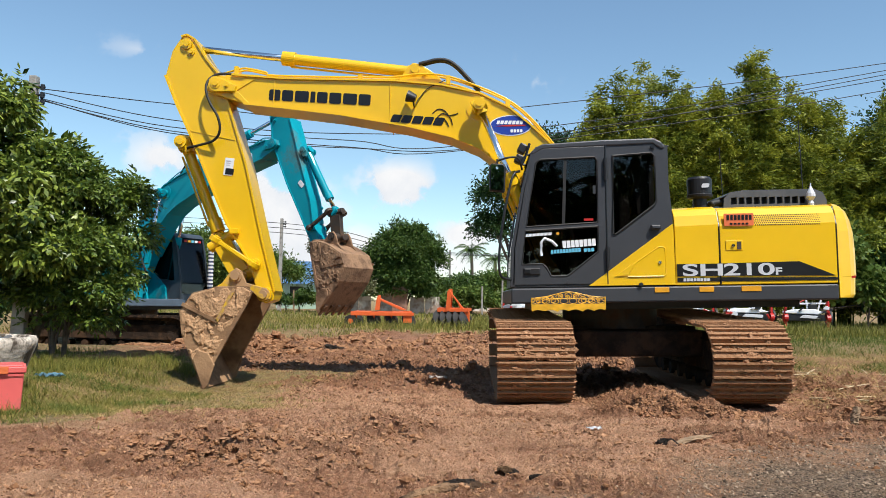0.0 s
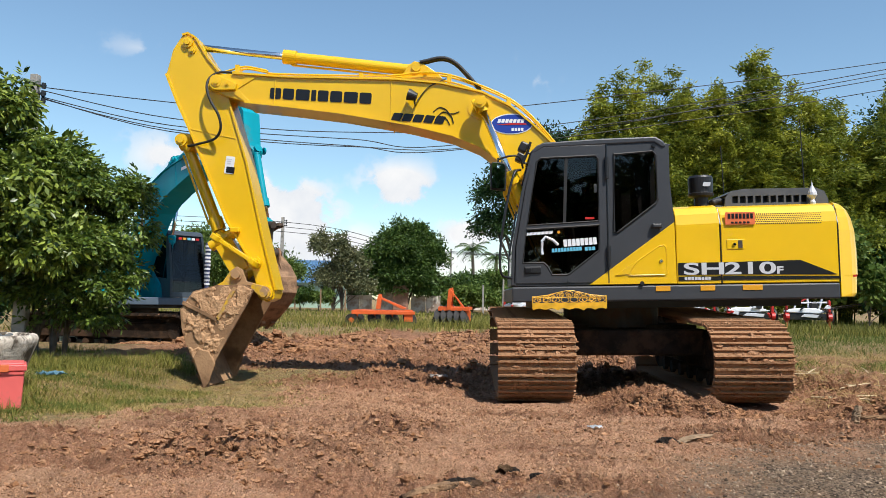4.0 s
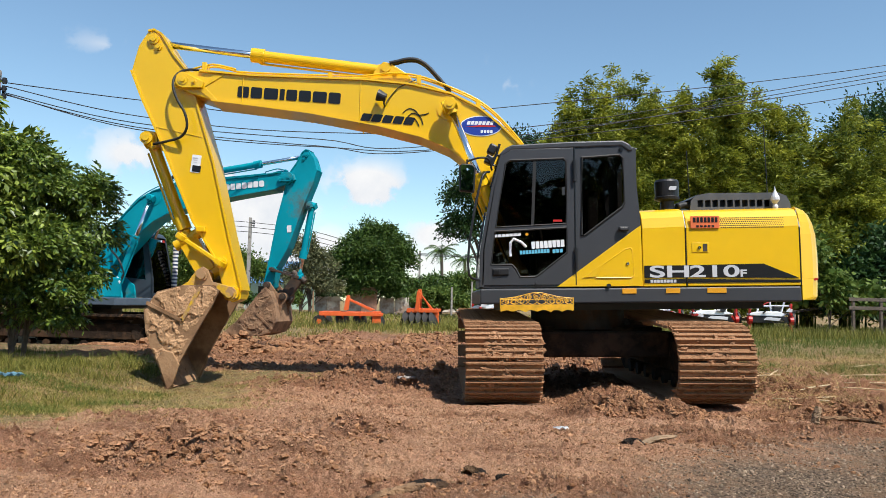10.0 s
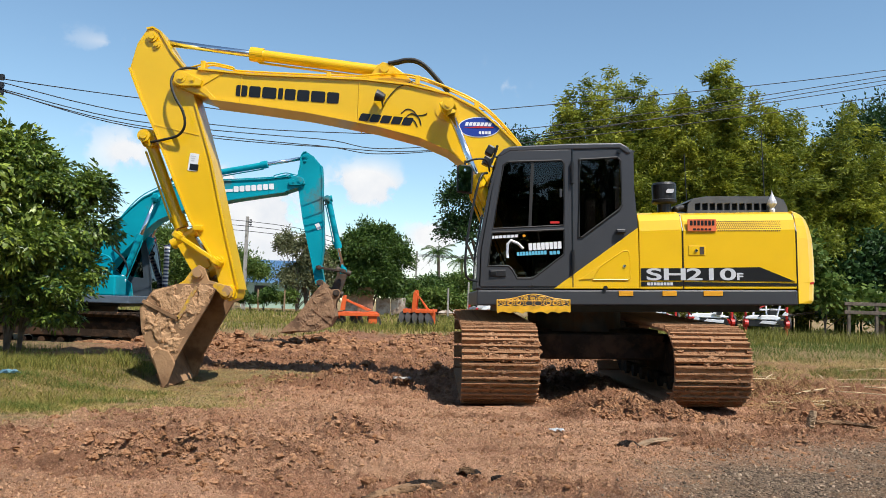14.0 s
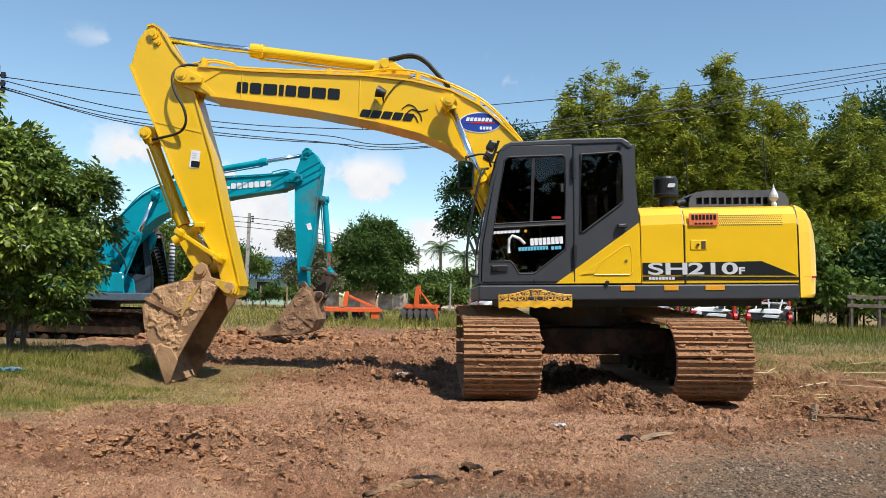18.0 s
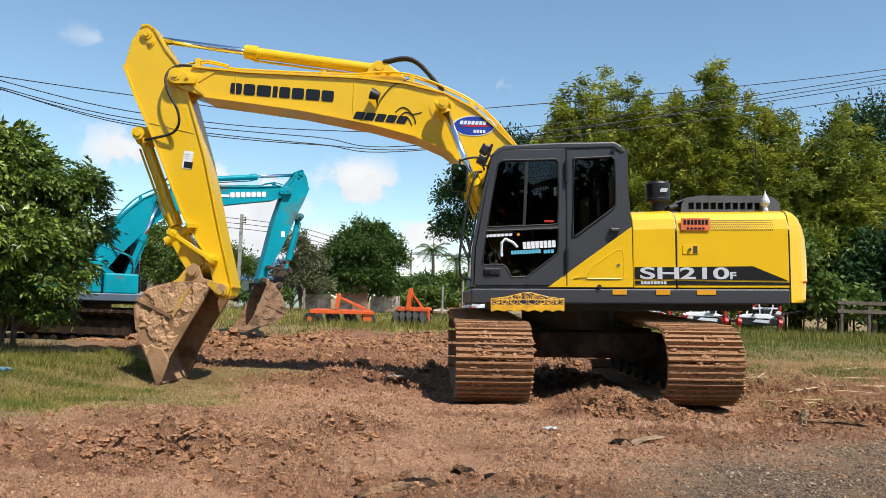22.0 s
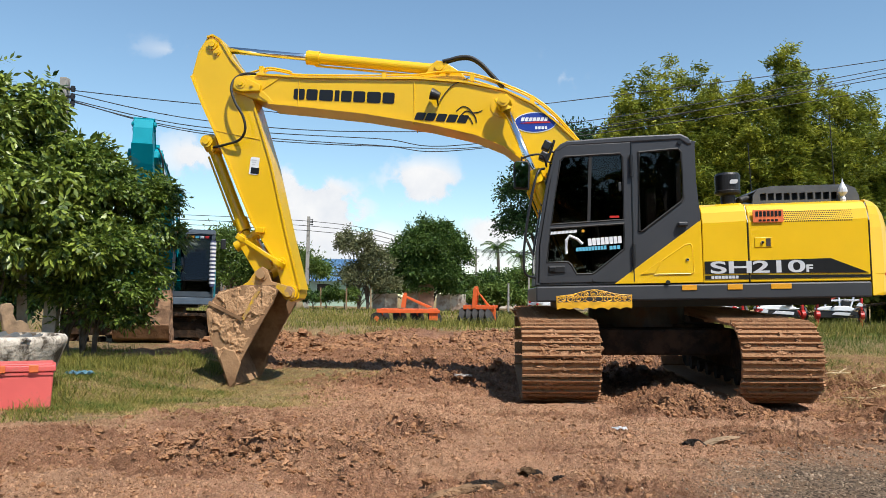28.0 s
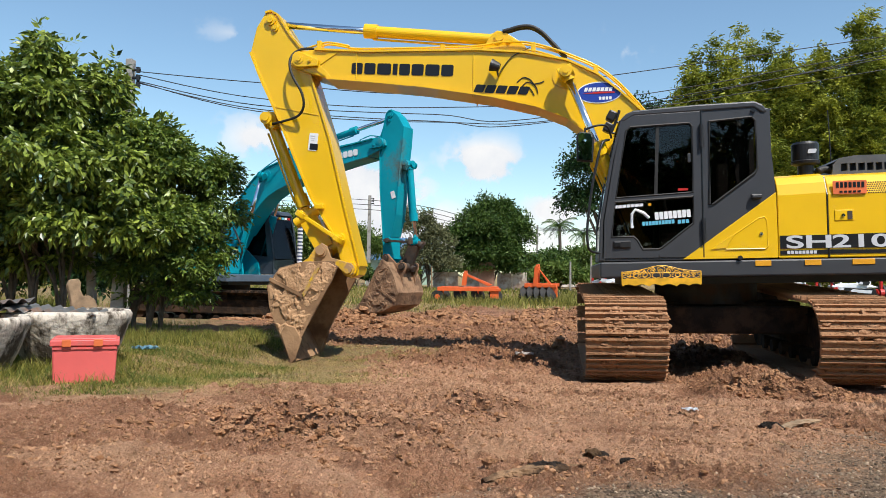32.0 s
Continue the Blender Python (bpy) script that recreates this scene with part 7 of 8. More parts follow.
def blades(name, label, xr, yr, n, height, width, material, keep, lean=0.35):
    x, y = RNG.uniform(*xr, n), RNG.uniform(*yr, n)
    ok = keep(x, y) > RNG.uniform(0.15, 0.85, n)
    x, y = x[ok], y[ok]
    n = len(x)
    z = ground_height(x, y)
    h = height * RNG.uniform(0.35, 1.25, n) * (0.5 + fbm(x * 1.3, y * 1.3, 41))
    a, b = RNG.uniform(0, 2 * math.pi, n), RNG.uniform(0, 2 * math.pi, n)
    w = width * RNG.uniform(0.6, 1.3, n)
    root = np.stack([x, y, z - 0.01], -1)
    side = np.stack([np.cos(a) * w, np.sin(a) * w, 0 * a], -1) * 0.5
    bend = np.stack([np.cos(b), np.sin(b), 0 * b], -1) * (h * lean * RNG.uniform(0.2, 1.6, n))[:, None]
    mid = root + np.stack([0 * h, 0 * h, h * 0.55], -1) + bend * 0.35
    tip = root + np.stack([0 * h, 0 * h, h], -1) + bend
    verts = np.stack([root - side, root + side, mid + side * 0.7, tip, mid - side * 0.7], 1).reshape(-1, 3)
    i = np.arange(n)[:, None] * 5
    me = bpy.data.meshes.new(name)
    f1, f2 = i + np.array([[0, 1, 2, 4]]), i + np.array([[4, 2, 3]])
    me.vertices.add(len(verts)), me.loops.add(7 * n), me.polygons.add(2 * n)
    me.vertices.foreach_set("co", verts.astype(np.float32).ravel())
    me.loops.foreach_set("vertex_index", np.concatenate([f1, f2], 1).astype(np.int32).ravel())
    st = np.stack([np.arange(n) * 7, np.arange(n) * 7 + 4], -1)
    me.polygons.foreach_set("loop_start", st.astype(np.int32).ravel())
    me.update(calc_edges=True)
    me.materials.append(M[material])
    tagged(new(name, me), label, "grass", kind="stuff")


def verge(x, y):
    """Full turf away from the trodden edge."""
    return grass_share(x, y) * (0.10 + 0.9 * ramp(-x - 4.75 + 0.10 * (y + 3.5) + 2.2 * (fbm(x * 1.7, y * 1.7, 43) - 0.5), -0.3, 0.7)) * (1 - ramp(x, -5.9, -5.5) * ramp(y, -1.7, -1.3))


blades("grass", "green verge grass in soft tufts beside the mud", (-9.5, -4.0), (-5.6, 2.0), 120000, 0.045, 0.0065, "grass", lambda x, y: verge(x, y) * (0.55 + 0.45 * ramp(fbm(x * 2.6, y * 2.6, 49, 3), 0.38, 0.58)), 1.0)
blades("grass", "taller green tufts at the foot of the trees", (-9.5, -5.6), (-1.2, 2.2), 20000, 0.14, 0.008, "grass", lambda x, y: verge(x, y) * ramp(fbm(x * 2.0, y * 2.0, 47), 0.42, 0.60), 0.6)
blades("grass", "ragged darker tufts in the verge", (-9.5, -4.4), (-5.4, -1.0), 52000, 0.065, 0.007, "weed", lambda x, y: verge(x, y) * ramp(fbm(x * 3.4, y * 3.4, 48, 3), 0.50, 0.62), 0.9)
blades("dry_grass", "dry straw-coloured grass at the edge of the mud", (-9.5, -3.2), (-5.9, 2.0), 120000, 0.036, 0.006, "drygrass", lambda x, y: np.maximum((0.45 + 0.4 * ramp(fbm(x * 4, y * 4, 46, 3), 0.42, 0.58)) * grass_share(x + 0.12, y - 0.05), 0.5 * grass_share(x - 0.4, y + 0.15) * ramp(fbm(x * 3, y * 3, 45), 0.45, 0.6)), 1.6)
blades("grass", "taller grass round the basins and the box", (-7.9, -5.3), (-5.0, -2.6), 9000, 0.12, 0.008, "grass", lambda x, y: verge(x, y) * ramp(fbm(x * 2.4, y * 2.4, 95), 0.40, 0.60), 0.7)
blades("dry_grass", "ragged dry tufts on the fringe of the verge", (-7.5, -3.4), (-5.8, 0.5), 26000, 0.07, 0.006, "drygrass", lambda x, y: 3.2 * grass_share(x, y) * (1.05 - grass_share(x, y)) * ramp(fbm(x * 3.1, y * 3.1, 97, 3), 0.48, 0.60), 1.1)
blades("grass", "ragged green tufts on the fringe of the verge", (-7.5, -3.4), (-5.8, 0.5), 22000, 0.06, 0.006, "grass", lambda x, y: 3.0 * grass_share(x, y) * (1.1 - grass_share(x, y)) * ramp(fbm(x * 2.7, y * 2.7, 99, 3), 0.50, 0.62), 1.0)
blades("weeds", "tall weeds at the far edge of the mud", (-16, 9), (12.0, 24.0), 26000, 0.20, 0.022, "grass", lambda x, y: grass_share(x, y) * (0.3 + 0.7 * ramp(fbm(x * 0.5, y * 0.5, 161), 0.40, 0.55)), 0.5)
blades("dry_grass", "dry straw-coloured weeds at the far edge of the mud", (-16, 9), (11.5, 26.0), 16000, 0.17, 0.022, "drygrass", lambda x, y: 0.8 * grass_share(x + 1.0, y + 1.0) * ramp(fbm(x * 0.6, y * 0.6, 163), 0.42, 0.58), 0.8)
blades("weeds", "tall rough weeds behind the fence posts", (-18.0, -8.6), (1.4, 7.5), 30000, 0.42, 0.016, "grass", lambda x, y: (x < -2.05 - 0.63 * (y + 10.33)) * (0.35 + 0.65 * ramp(fbm(x * 0.9, y * 0.9, 181), 0.40, 0.58)), 0.5)
blades("weeds", "tall grass on the open field", (-30, 24), (22.0, 46.0), 14000, 0.20, 0.05, "grass", grass_share, 0.5)
blades("weeds", "tall green weeds round the parked ploughs", (-7.0, -1.4), (14.8, 17.6), 2800, 0.30, 0.018, "grass", lambda x, y: 0.25 + 0.75 * ramp(fbm(x * 0.9, y * 0.9, 165), 0.40, 0.58), 0.6)
blades("grass", "long green grass beside the trampled mud", (2.6, 17), (2.5, 20.0), 70000, 0.12, 0.011, "weed", lambda x, y: grass_share(x, y) ** 3 * (0.45 + 0.55 * ramp(fbm(x * 0.8, y * 0.8, 91), 0.35, 0.6)), 0.8)
blades("weeds", "tall green weeds before the parked tillers", (-2.0, 18.0), (15.5, 19.6), 9000, 0.42, 0.02, "grass", grass_share, 0.5)
blades("dry_grass", "trampled dry straw lying on mud", (1.9, 12.0), (-2.2, 9.0), 62000, 0.055, 0.008, "drygrass", lambda x, y: 0.15 + 0.8 * ramp(fbm(x * 1.2, y * 1.2, 77), 0.38, 0.58), 6.0)
blades("dry_grass", "thin dry stalks tangled over the mud", (2.0, 10.5), (-1.8, 8.0), 4200, 0.26, 0.008, "drygrass", lambda x, y: 0.2 + 0.7 * ramp(fbm(x * 0.9, y * 0.9, 78), 0.4, 0.6), 1.6)
blades("grass", "sparse green weeds in trampled mud", (2.2, 8.5), (-0.8, 5.0), 16000, 0.13, 0.010, "weed", lambda x, y: ramp(fbm(x * 1.1, y * 1.1, 79), 0.44, 0.62) * ramp(y, 1.5, 4.5), 1.0)
blades("dry_grass", "withered straw bits scattered over mud", (-5.0, 4.0), (-7.5, -1.0), 12000, 0.012, 0.0035, "drygrass", lambda x, y: 0.3 + 0.5 * ramp(fbm(x * 1.3, y * 1.3, 93), 0.4, 0.6), 7.0)

# ---- soil clods ----


def clods(name, label, spots, fine=2, flat=0.66, lift=0.02, soil="clod"):
    """spots: x, y, size. Crumbly lumps, rounded and uneven."""
    bm = bmesh.new()
    bmesh.ops.create_icosphere(bm, subdivisions=fine, radius=1.0)
    bv = np.array([v.co[:] for v in bm.verts])
    bf = np.array([[v.index for v in f.verts] for f in bm.faces])
    bm.free()
    sx = np.array(spots)
    n, k = len(sx), len(bv)
    rough = np.ones((n, k, 1))
    for freq, amp in ((1.9, 0.22), (4.3, 0.15), (8.0, 0.11)):
        turn = unit(RNG.normal(size=(n, 3, 3)))
        rough = rough + amp * np.sin(np.einsum("kc,nrc->nkr", bv, turn) * freq + RNG.uniform(0, 6.28, (n, 1, 3))).sum(-1, keepdims=True) / 1.5
    rough = rough + (0.16 if fine < 3 else 0.09) * RNG.normal(size=(n, k, 1))
    if fine > 2:
        for freq, amp in ((13.0, 0.08), (21.0, 0.06)):
            rough = rough - amp * np.abs(np.sin(bv[None] * freq + RNG.uniform(0, 6.28, (n, 1, 3)))).sum(-1, keepdims=True)
    ax = RNG.uniform(0.6, 1.4, (n, 1, 3)) * np.array([1, 1, flat])
    v = bv[None] * rough * ax
    a = RNG.uniform(0, 6.28, n)
    c, s = np.cos(a)[:, None], np.sin(a)[:, None]
    v = np.stack([v[..., 0] * c - v[..., 1] * s, v[..., 0] * s + v[..., 1] * c, v[..., 2]], -1) * sx[:, 2][:, None, None]
    z = ground_height(sx[:, 0], sx[:, 1]) + sx[:, 2] * lift
    v = v + np.stack([sx[:, 0], sx[:, 1], z], -1)[:, None]
    f = bf[None] + (np.arange(n) * k)[:, None, None]
    me = from_arrays(name, v.reshape(-1, 3), f.reshape(-1, 3), M[soil])
    tagged(new(name, me), label, "soil", kind="stuff")


def grains(name, label, spots, material):
    """spots: x, y, size. Small angular crumbs, each a lopsided little pyramid."""
    n = len(spots)
    a = RNG.uniform(0, 6.28, (n, 1)) + np.arange(4) * 1.57 + RNG.uniform(-0.4, 0.4, (n, 4))
    r = spots[:, 2:] * RNG.uniform(0.6, 1.4, (n, 4))
    z = ground_height(spots[:, 0], spots[:, 1])[:, None]
    ring = np.stack([spots[:, :1] + r * np.cos(a), spots[:, 1:2] + r * np.sin(a), z - 0.35 * r], -1)
    tip = np.stack([spots[:, 0] + RNG.normal(size=n) * 0.3 * spots[:, 2], spots[:, 1] + RNG.normal(size=n) * 0.3 * spots[:, 2], z[:, 0] + spots[:, 2] * RNG.uniform(0.5, 1.1, n)], -1)
    verts = np.concatenate([ring, tip[:, None]], 1).reshape(-1, 3)
    f = np.array([(0, 1, 4), (1, 2, 4), (2, 3, 4), (3, 0, 4)])[None] + (np.arange(n) * 5)[:, None, None]
    me = from_arrays(name, verts, f.reshape(-1, 3), M[material])
    me.attributes.new("turned", "FLOAT", "POINT").data.foreach_set("value", np.repeat(moist(spots[:, 0], spots[:, 1]), 5).astype(np.float32))
    tagged(new(name, me), label, "soil", kind="stuff")


def scatter(n, xr, yr, lo, hi, keep):
    x, y = RNG.uniform(*xr, n), RNG.uniform(*yr, n)
    ok = keep(x, y) > RNG.uniform(0, 1, n)
    s = lo + (hi - lo) * RNG.uniform(0, 1, n) ** 4
    return np.stack([x, y, s], -1)[ok]


def mudness(x, y):
    return (1 - grass_share(x, y)) * (1 - gravel_share(x, y))


def clear_of_tracks(x, y):
    return 1 - ((np.abs(np.abs(x) - 1.15) < 0.48) & (np.abs(y) < 2.2))


clods("soil_crumbs", "fine red-brown crumbs strewn over the near mud", np.concatenate([
    scatter(34000, (-6.0, 3.2), (-7.2, -2.0), 0.003, 0.016, lambda x, y: mudness(x, y) * (0.15 + 0.8 * churn(x, y))),
    scatter(12000, (-6.5, 3.5), (-2.4, 4.0), 0.007, 0.030, lambda x, y: mudness(x, y) * clear_of_tracks(x, y))]), 1)
def on_piles(x, y):
    return np.exp(-(((x + 3.3) / 0.85) ** 2 + ((y + 5.9) / 0.42) ** 2)) + 0.8 * np.exp(-(((x + 2.35) / 0.45) ** 2 + ((y + 4.95) / 0.40) ** 2)) + np.exp(-(((x - 1.9) / 0.6) ** 2 + ((y + 2.9) / 0.35) ** 2)) + 0.7 * np.exp(-(((y + 2.75) / 0.25) ** 2)) * ramp(x, -0.7, -0.1) * ramp(3.5 - x, 0, 1)


clods("soil_clods", "broken clods heaped on the near mud", scatter(9000, (-4.8, 3.4), (-6.9, -2.2), 0.008, 0.042, lambda x, y: on_piles(x, y) * 0.2 * mudness(x, y) * clear_of_tracks(x, y)), 3, 0.8, 0.1)
def heaped(x, y):
    """Ragged clusters along the two low heaps by the verge."""
    rag = fbm(x * 2.6, y * 4.2, 141, 4) - 0.5
    pile = np.maximum.reduce([on_piles(x, y + 0.22), on_piles(x + 0.45, y + 0.1), 0.9 * np.exp(-(((x + 3.33 - 0.5 * (y + 5.05)) / 0.20) ** 2 + ((y + 5.05) / 0.34) ** 2))])
    return ramp(pile + 2.2 * rag, 0.30, 0.95) * ramp(pile, 0.10, 0.45) * mudness(x, y)


HEAP_X, HEAP_Y = (-4.7, -1.7), (-6.7, -4.4)
clods("soil_clods", "torn lumps of earth heaped on the near mud", scatter(3600, HEAP_X, HEAP_Y, 0.010, 0.044, lambda x, y: 0.42 * heaped(x, y)), 3, 0.7, 0.05)
clods("soil_clods", "small torn lumps of earth on the near mud", scatter(9000, HEAP_X, HEAP_Y, 0.006, 0.026, lambda x, y: 0.85 * heaped(x, y) + 0.03), 2, 0.7, 0.1, "dry_clod")
clods("soil_clods", "flat torn slabs of dried mud on the low heaps", scatter(1300, HEAP_X, HEAP_Y, 0.020, 0.050, lambda x, y: 0.55 * ramp(heaped(x, y), 0.25, 0.9)), 3, 0.46, 0.12, "dry_clod")
clods("soil_clods", "crumbled earth thrown up between the tracks", scatter(9000, (-0.6, 3.6), (-3.35, -2.35), 0.006, 0.032, lambda x, y: mudness(x, y) * ramp(np.exp(-(((y + 2.8) / 0.30) ** 2)) * ramp(x, -0.6, -0.1) + 1.2 * (fbm(x * 3.0, y * 4.0, 151, 3) - 0.5), 0.3, 0.8) * clear_of_tracks(x, y)), 2, 0.75, 0.15)
clods("soil_crumbs", "trodden earth crumbs on the near mud", scatter(16000, (-4.6, 2.6), (-7.0, -3.2), 0.006, 0.022, lambda x, y: mudness(x, y) * ramp(fbm(x * 1.6, y * 3.0, 153, 4), 0.47, 0.62)), 1, 0.7, 0.1, "dry_clod")
clods("soil_crumbs", "broken crumbs heaped on the near mud", scatter(14000, (-4.8, 3.4), (-6.9, -2.2), 0.005, 0.016, lambda x, y: on_piles(x, y) * 0.6 * mudness(x, y) * clear_of_tracks(x, y)), 1, 0.8, 0.3)
clods("soil_clods", "crumbled red-brown clods on the near mud", scatter(4600, (-6.0, 4.2), (-6.8, -1.8), 0.009, 0.040, lambda x, y: mudness(x, y) * clear_of_tracks(x, y) * ramp(churn(x, y), 0.45, 0.95)))
clods("soil_clods", "heaped dark wet clods on the churned ground", np.concatenate([
    scatter(3200, (-7.0, 3.2), (-2.4, 6.0), 0.016, 0.080, lambda x, y: mudness(x, y) * clear_of_tracks(x, y) * ramp(churn(x, y), 0.5, 1.0)),
    scatter(3600, (-8.5, 4.0), (5.0, 12.5), 0.025, 0.13, lambda x, y: mudness(x, y) * ramp(fbm(x * 0.6, y * 0.6, 57), 0.30, 0.60)),
    scatter(900, (-8.8, -5.0), (4.4, 6.4), 0.03, 0.14, lambda x, y: 0.9 + 0 * x)]))
grains("soil_crumbs", "loose brown crumbs strewn all over the near mud", np.concatenate([
    scatter(90000, (-5.2, 2.4), (-7.2, -4.6), 0.004, 0.013, lambda x, y: mudness(x, y) * (0.25 + 0.75 * ramp(fbm(x * 2.2, y * 3.4, 171, 3), 0.38, 0.58))),
    scatter(80000, (-5.8, 3.4), (-4.8, -1.6), 0.006, 0.019, lambda x, y: mudness(x, y) * clear_of_tracks(x, y) * (0.25 + 0.75 * ramp(fbm(x * 1.8, y * 2.6, 173, 3), 0.38, 0.58))),
    scatter(22000, (-7.0, 3.6), (-1.8, 6.0), 0.012, 0.040, lambda x, y: mudness(x, y) * clear_of_tracks(x, y))]), "crumb")
clods("gravel_stones", "loose grey-brown gravel stones", scatter(24000, (-2.6, 3.4), (-7.4, -3.2), 0.004, 0.0105, gravel_share), 1, 0.9, 0.3)
bpy.data.objects["gravel_stones"].data.materials[0] = M["gravel"]

# ---- basins, box, posts near the tree ----


def basin(at, r, h):
    top = thing("cement_basin", "round weathered cement basin stained black", "basin", Matrix.Translation(at), "cement basins")
    bm = lathe(bmesh.new(), [(0.0, 0.0), (r * 0.62, 0.0), (r * 0.74, h * 0.12), (r * 0.86, h * 0.4), (r * 0.97, h * 0.72), (r * 1.03, h * 0.86), (r * 1.04, h * 0.94), (r * 1.0, h), (r * 0.90, h), (r * 0.87, h * 0.95), (r * 0.80, h * 0.6), (r * 0.6, h * 0.15), (0, h * 0.12)], 48)
    part("wall", bm, M["cement"], top, smooth=True)
    part("soil_fill", lathe(bmesh.new(), [(0, h * 0.72), (r * 0.5, h * 0.78), (r * 0.85, h * 0.66)], 24), M["clod"], top)


basin((-6.72, -3.15, 0.06), 0.56, 0.58)
basin((-7.12, -4.22, 0.06), 0.60, 0.56)


def tin_sheet(at, w, d, m):
    bm = bmesh.new()
    n = 40
    a = []
    for k in range(n + 1):
        x = -w / 2 + w * k / n
        z = 0.022 * math.sin(k / n * 2 * math.pi * w / 0.11)
        a.append((bm.verts.new((x, -d / 2, z)), bm.verts.new((x, d / 2, z)), bm.verts.new((x, -d / 2, z - 0.006)), bm.verts.new((x, d / 2, z - 0.006))))
    for p, q in zip(a, a[1:]):
        bm.faces.new((p[0], q[0], q[1], p[1])), bm.faces.new((p[2], p[3], q[3], q[2]))
        bm.faces.new((p[0], p[2], q[2], q[0])), bm.faces.new((p[1], q[1], q[3], p[3]))
    solid("tin_sheet", bm, M["tin"], "rusty corrugated sheet lying on the basins", "roof sheet", Matrix.Translation(at) @ m)


tin_sheet((-6.85, -3.45, 0.66), 1.15, 0.55, pose(0, 0, 0, 3, 4, 20))
tin_sheet((-7.3, -3.7, 0.70), 0.8, 0.6, pose(0, 0, 0, -6, -3, 55))


def cool_box():
    top = thing("storage_box", "faded red plastic box with clip-on lid on the grass", "plastic box", pose(-5.84, -4.22, gz(-5.84, -4.22) - 0.01, 0, 0, 31))
    part("body", prism(bmesh.new(), [(-0.235, 0.0), (0.235, 0.0), (0.25, 0.33), (-0.25, 0.33)], -0.17, 0.17), M["box"], top, bevel=0.015)
    bm = box(bmesh.new(), (0, 0, 0.355), (0.53, 0.37, 0.05))
    box(bm, (0, 0, 0.385), (0.49, 0.33, 0.02))
    part("lid", bm, M["box"], top, bevel=0.008)
    for x in (-0.14, 0.10):
        part("latch", box(bmesh.new(), (x, -0.19, 0.355), (0.07, 0.02, 0.06)), M["boxlatch"], top, "orange latch", bevel=0.004)
    for k in range(2):
        part("rim", box(bmesh.new(), (0, -0.1745 + 0.349 * k, 0.312), (0.49, 0.012, 0.018)), M["box"], top)


cool_box()


def post(at, w, h, material, label, lean=0.0):
    bm = bmesh.new()
    prism(bm, [(-w / 2, 0), (w / 2, 0), (w * 0.38, h), (-w * 0.38, h)], -w * 0.4, w * 0.4)
    solid("post", bm, M[material], label, "post", Matrix.Translation(at) @ pose(0, 0, 0, 0, lean, 10), "posts by the verge", bevel=0.01)


post((-8.38, 0.4, 0.05), 0.20, 1.75, "whitewall", "flaking white concrete fence post", 2)
post((-8.83, 0.5, 0.05), 0.13, 1.6, "whitewall", "short old concrete fence post", -3)


def log_piece(name, label, at, length, r, turn, tilt, hollow=False, coat="wood", bow=0.03):
    bm = bmesh.new()
    seg, n = 14, 22
    rings = []
    for i in range(n):
        q = i / (n - 1)
        ring = []
        for k in range(seg):
            a = -0.35 * math.pi + 1.7 * math.pi * k / (seg - 1) if hollow else k * 2 * math.pi / seg
            rr = r * (0.75 + 0.3 * math.sin(q * 3.1)) * (1 + 0.14 * math.sin(k * 2.3 + i * 0.35) + random.uniform(-0.2, 0.2))
            ring.append(bm.verts.new(((q - 0.5) * length, math.cos(a) * rr, math.sin(a) * rr * 0.7 + bow * length * math.sin(q * 4))))
        rings.append(ring)
    for a, b in zip(rings, rings[1:]):
        for k in range(seg if not hollow else seg - 1):
            bm.faces.new((a[k], a[(k + 1) % seg], b[(k + 1) % seg], b[k]))
    if hollow:
        bmesh.ops.solidify(bm, geom=bm.faces[:], thickness=0.012)
    else:
        bm.faces.new(rings[0]), bm.faces.new(rings[-1])
    solid(name, bm, M[coat], label, "wood", Matrix.Translation(at) @ pose(0, 0, 0, 0, tilt, turn))


log_piece("bark_slab", "split brown slab of weathered log on mud", (-1.96, -6.54, 0.105), 0.54, 0.034, 33, -3, False, "rotwood")
log_piece("bark_slab", "broken end of dark rotten bark on mud", (-1.66, -6.15, 0.12), 0.10, 0.045, 60, 0, True, "rotwood")
# near-black lump takes the place of the shade inside the log's hollow
log_piece("bark_slab", "dark rotten core of a broken log on mud", (-1.90, -6.47, 0.122), 0.22, 0.034, 31, 0, False, "charred")
log_piece("bark_slab", "dark lump of charred bark on mud", (-1.62, -6.14, 0.115), 0.12, 0.032, 70, 0, False, "charred")
log_piece("bark_slab", "dark lump of charred bark on mud", (-1.48, -6.17, 0.105), 0.09, 0.022, 10, 0, False, "charred")
log_piece("stick", "short broken branch lying on mud", (-0.28, -4.92, gz(-0.28, -4.92) + 0.02), 0.60, 0.024, 44, -2, False, "wood")
log_piece("stick", "knotted root end lying on mud", (-0.52, -5.15, 0.12), 0.14, 0.055, 20, 0, False, "charred")
log_piece("stump", "split wood stump standing in trampled mud", (1.45, -3.66, 0.11), 0.24, 0.038, 10, -82)
log_piece("stick", "dry stick beside the stump", (1.80, -3.55, 0.10), 0.55, 0.024, -8, 0, False, "rotwood")
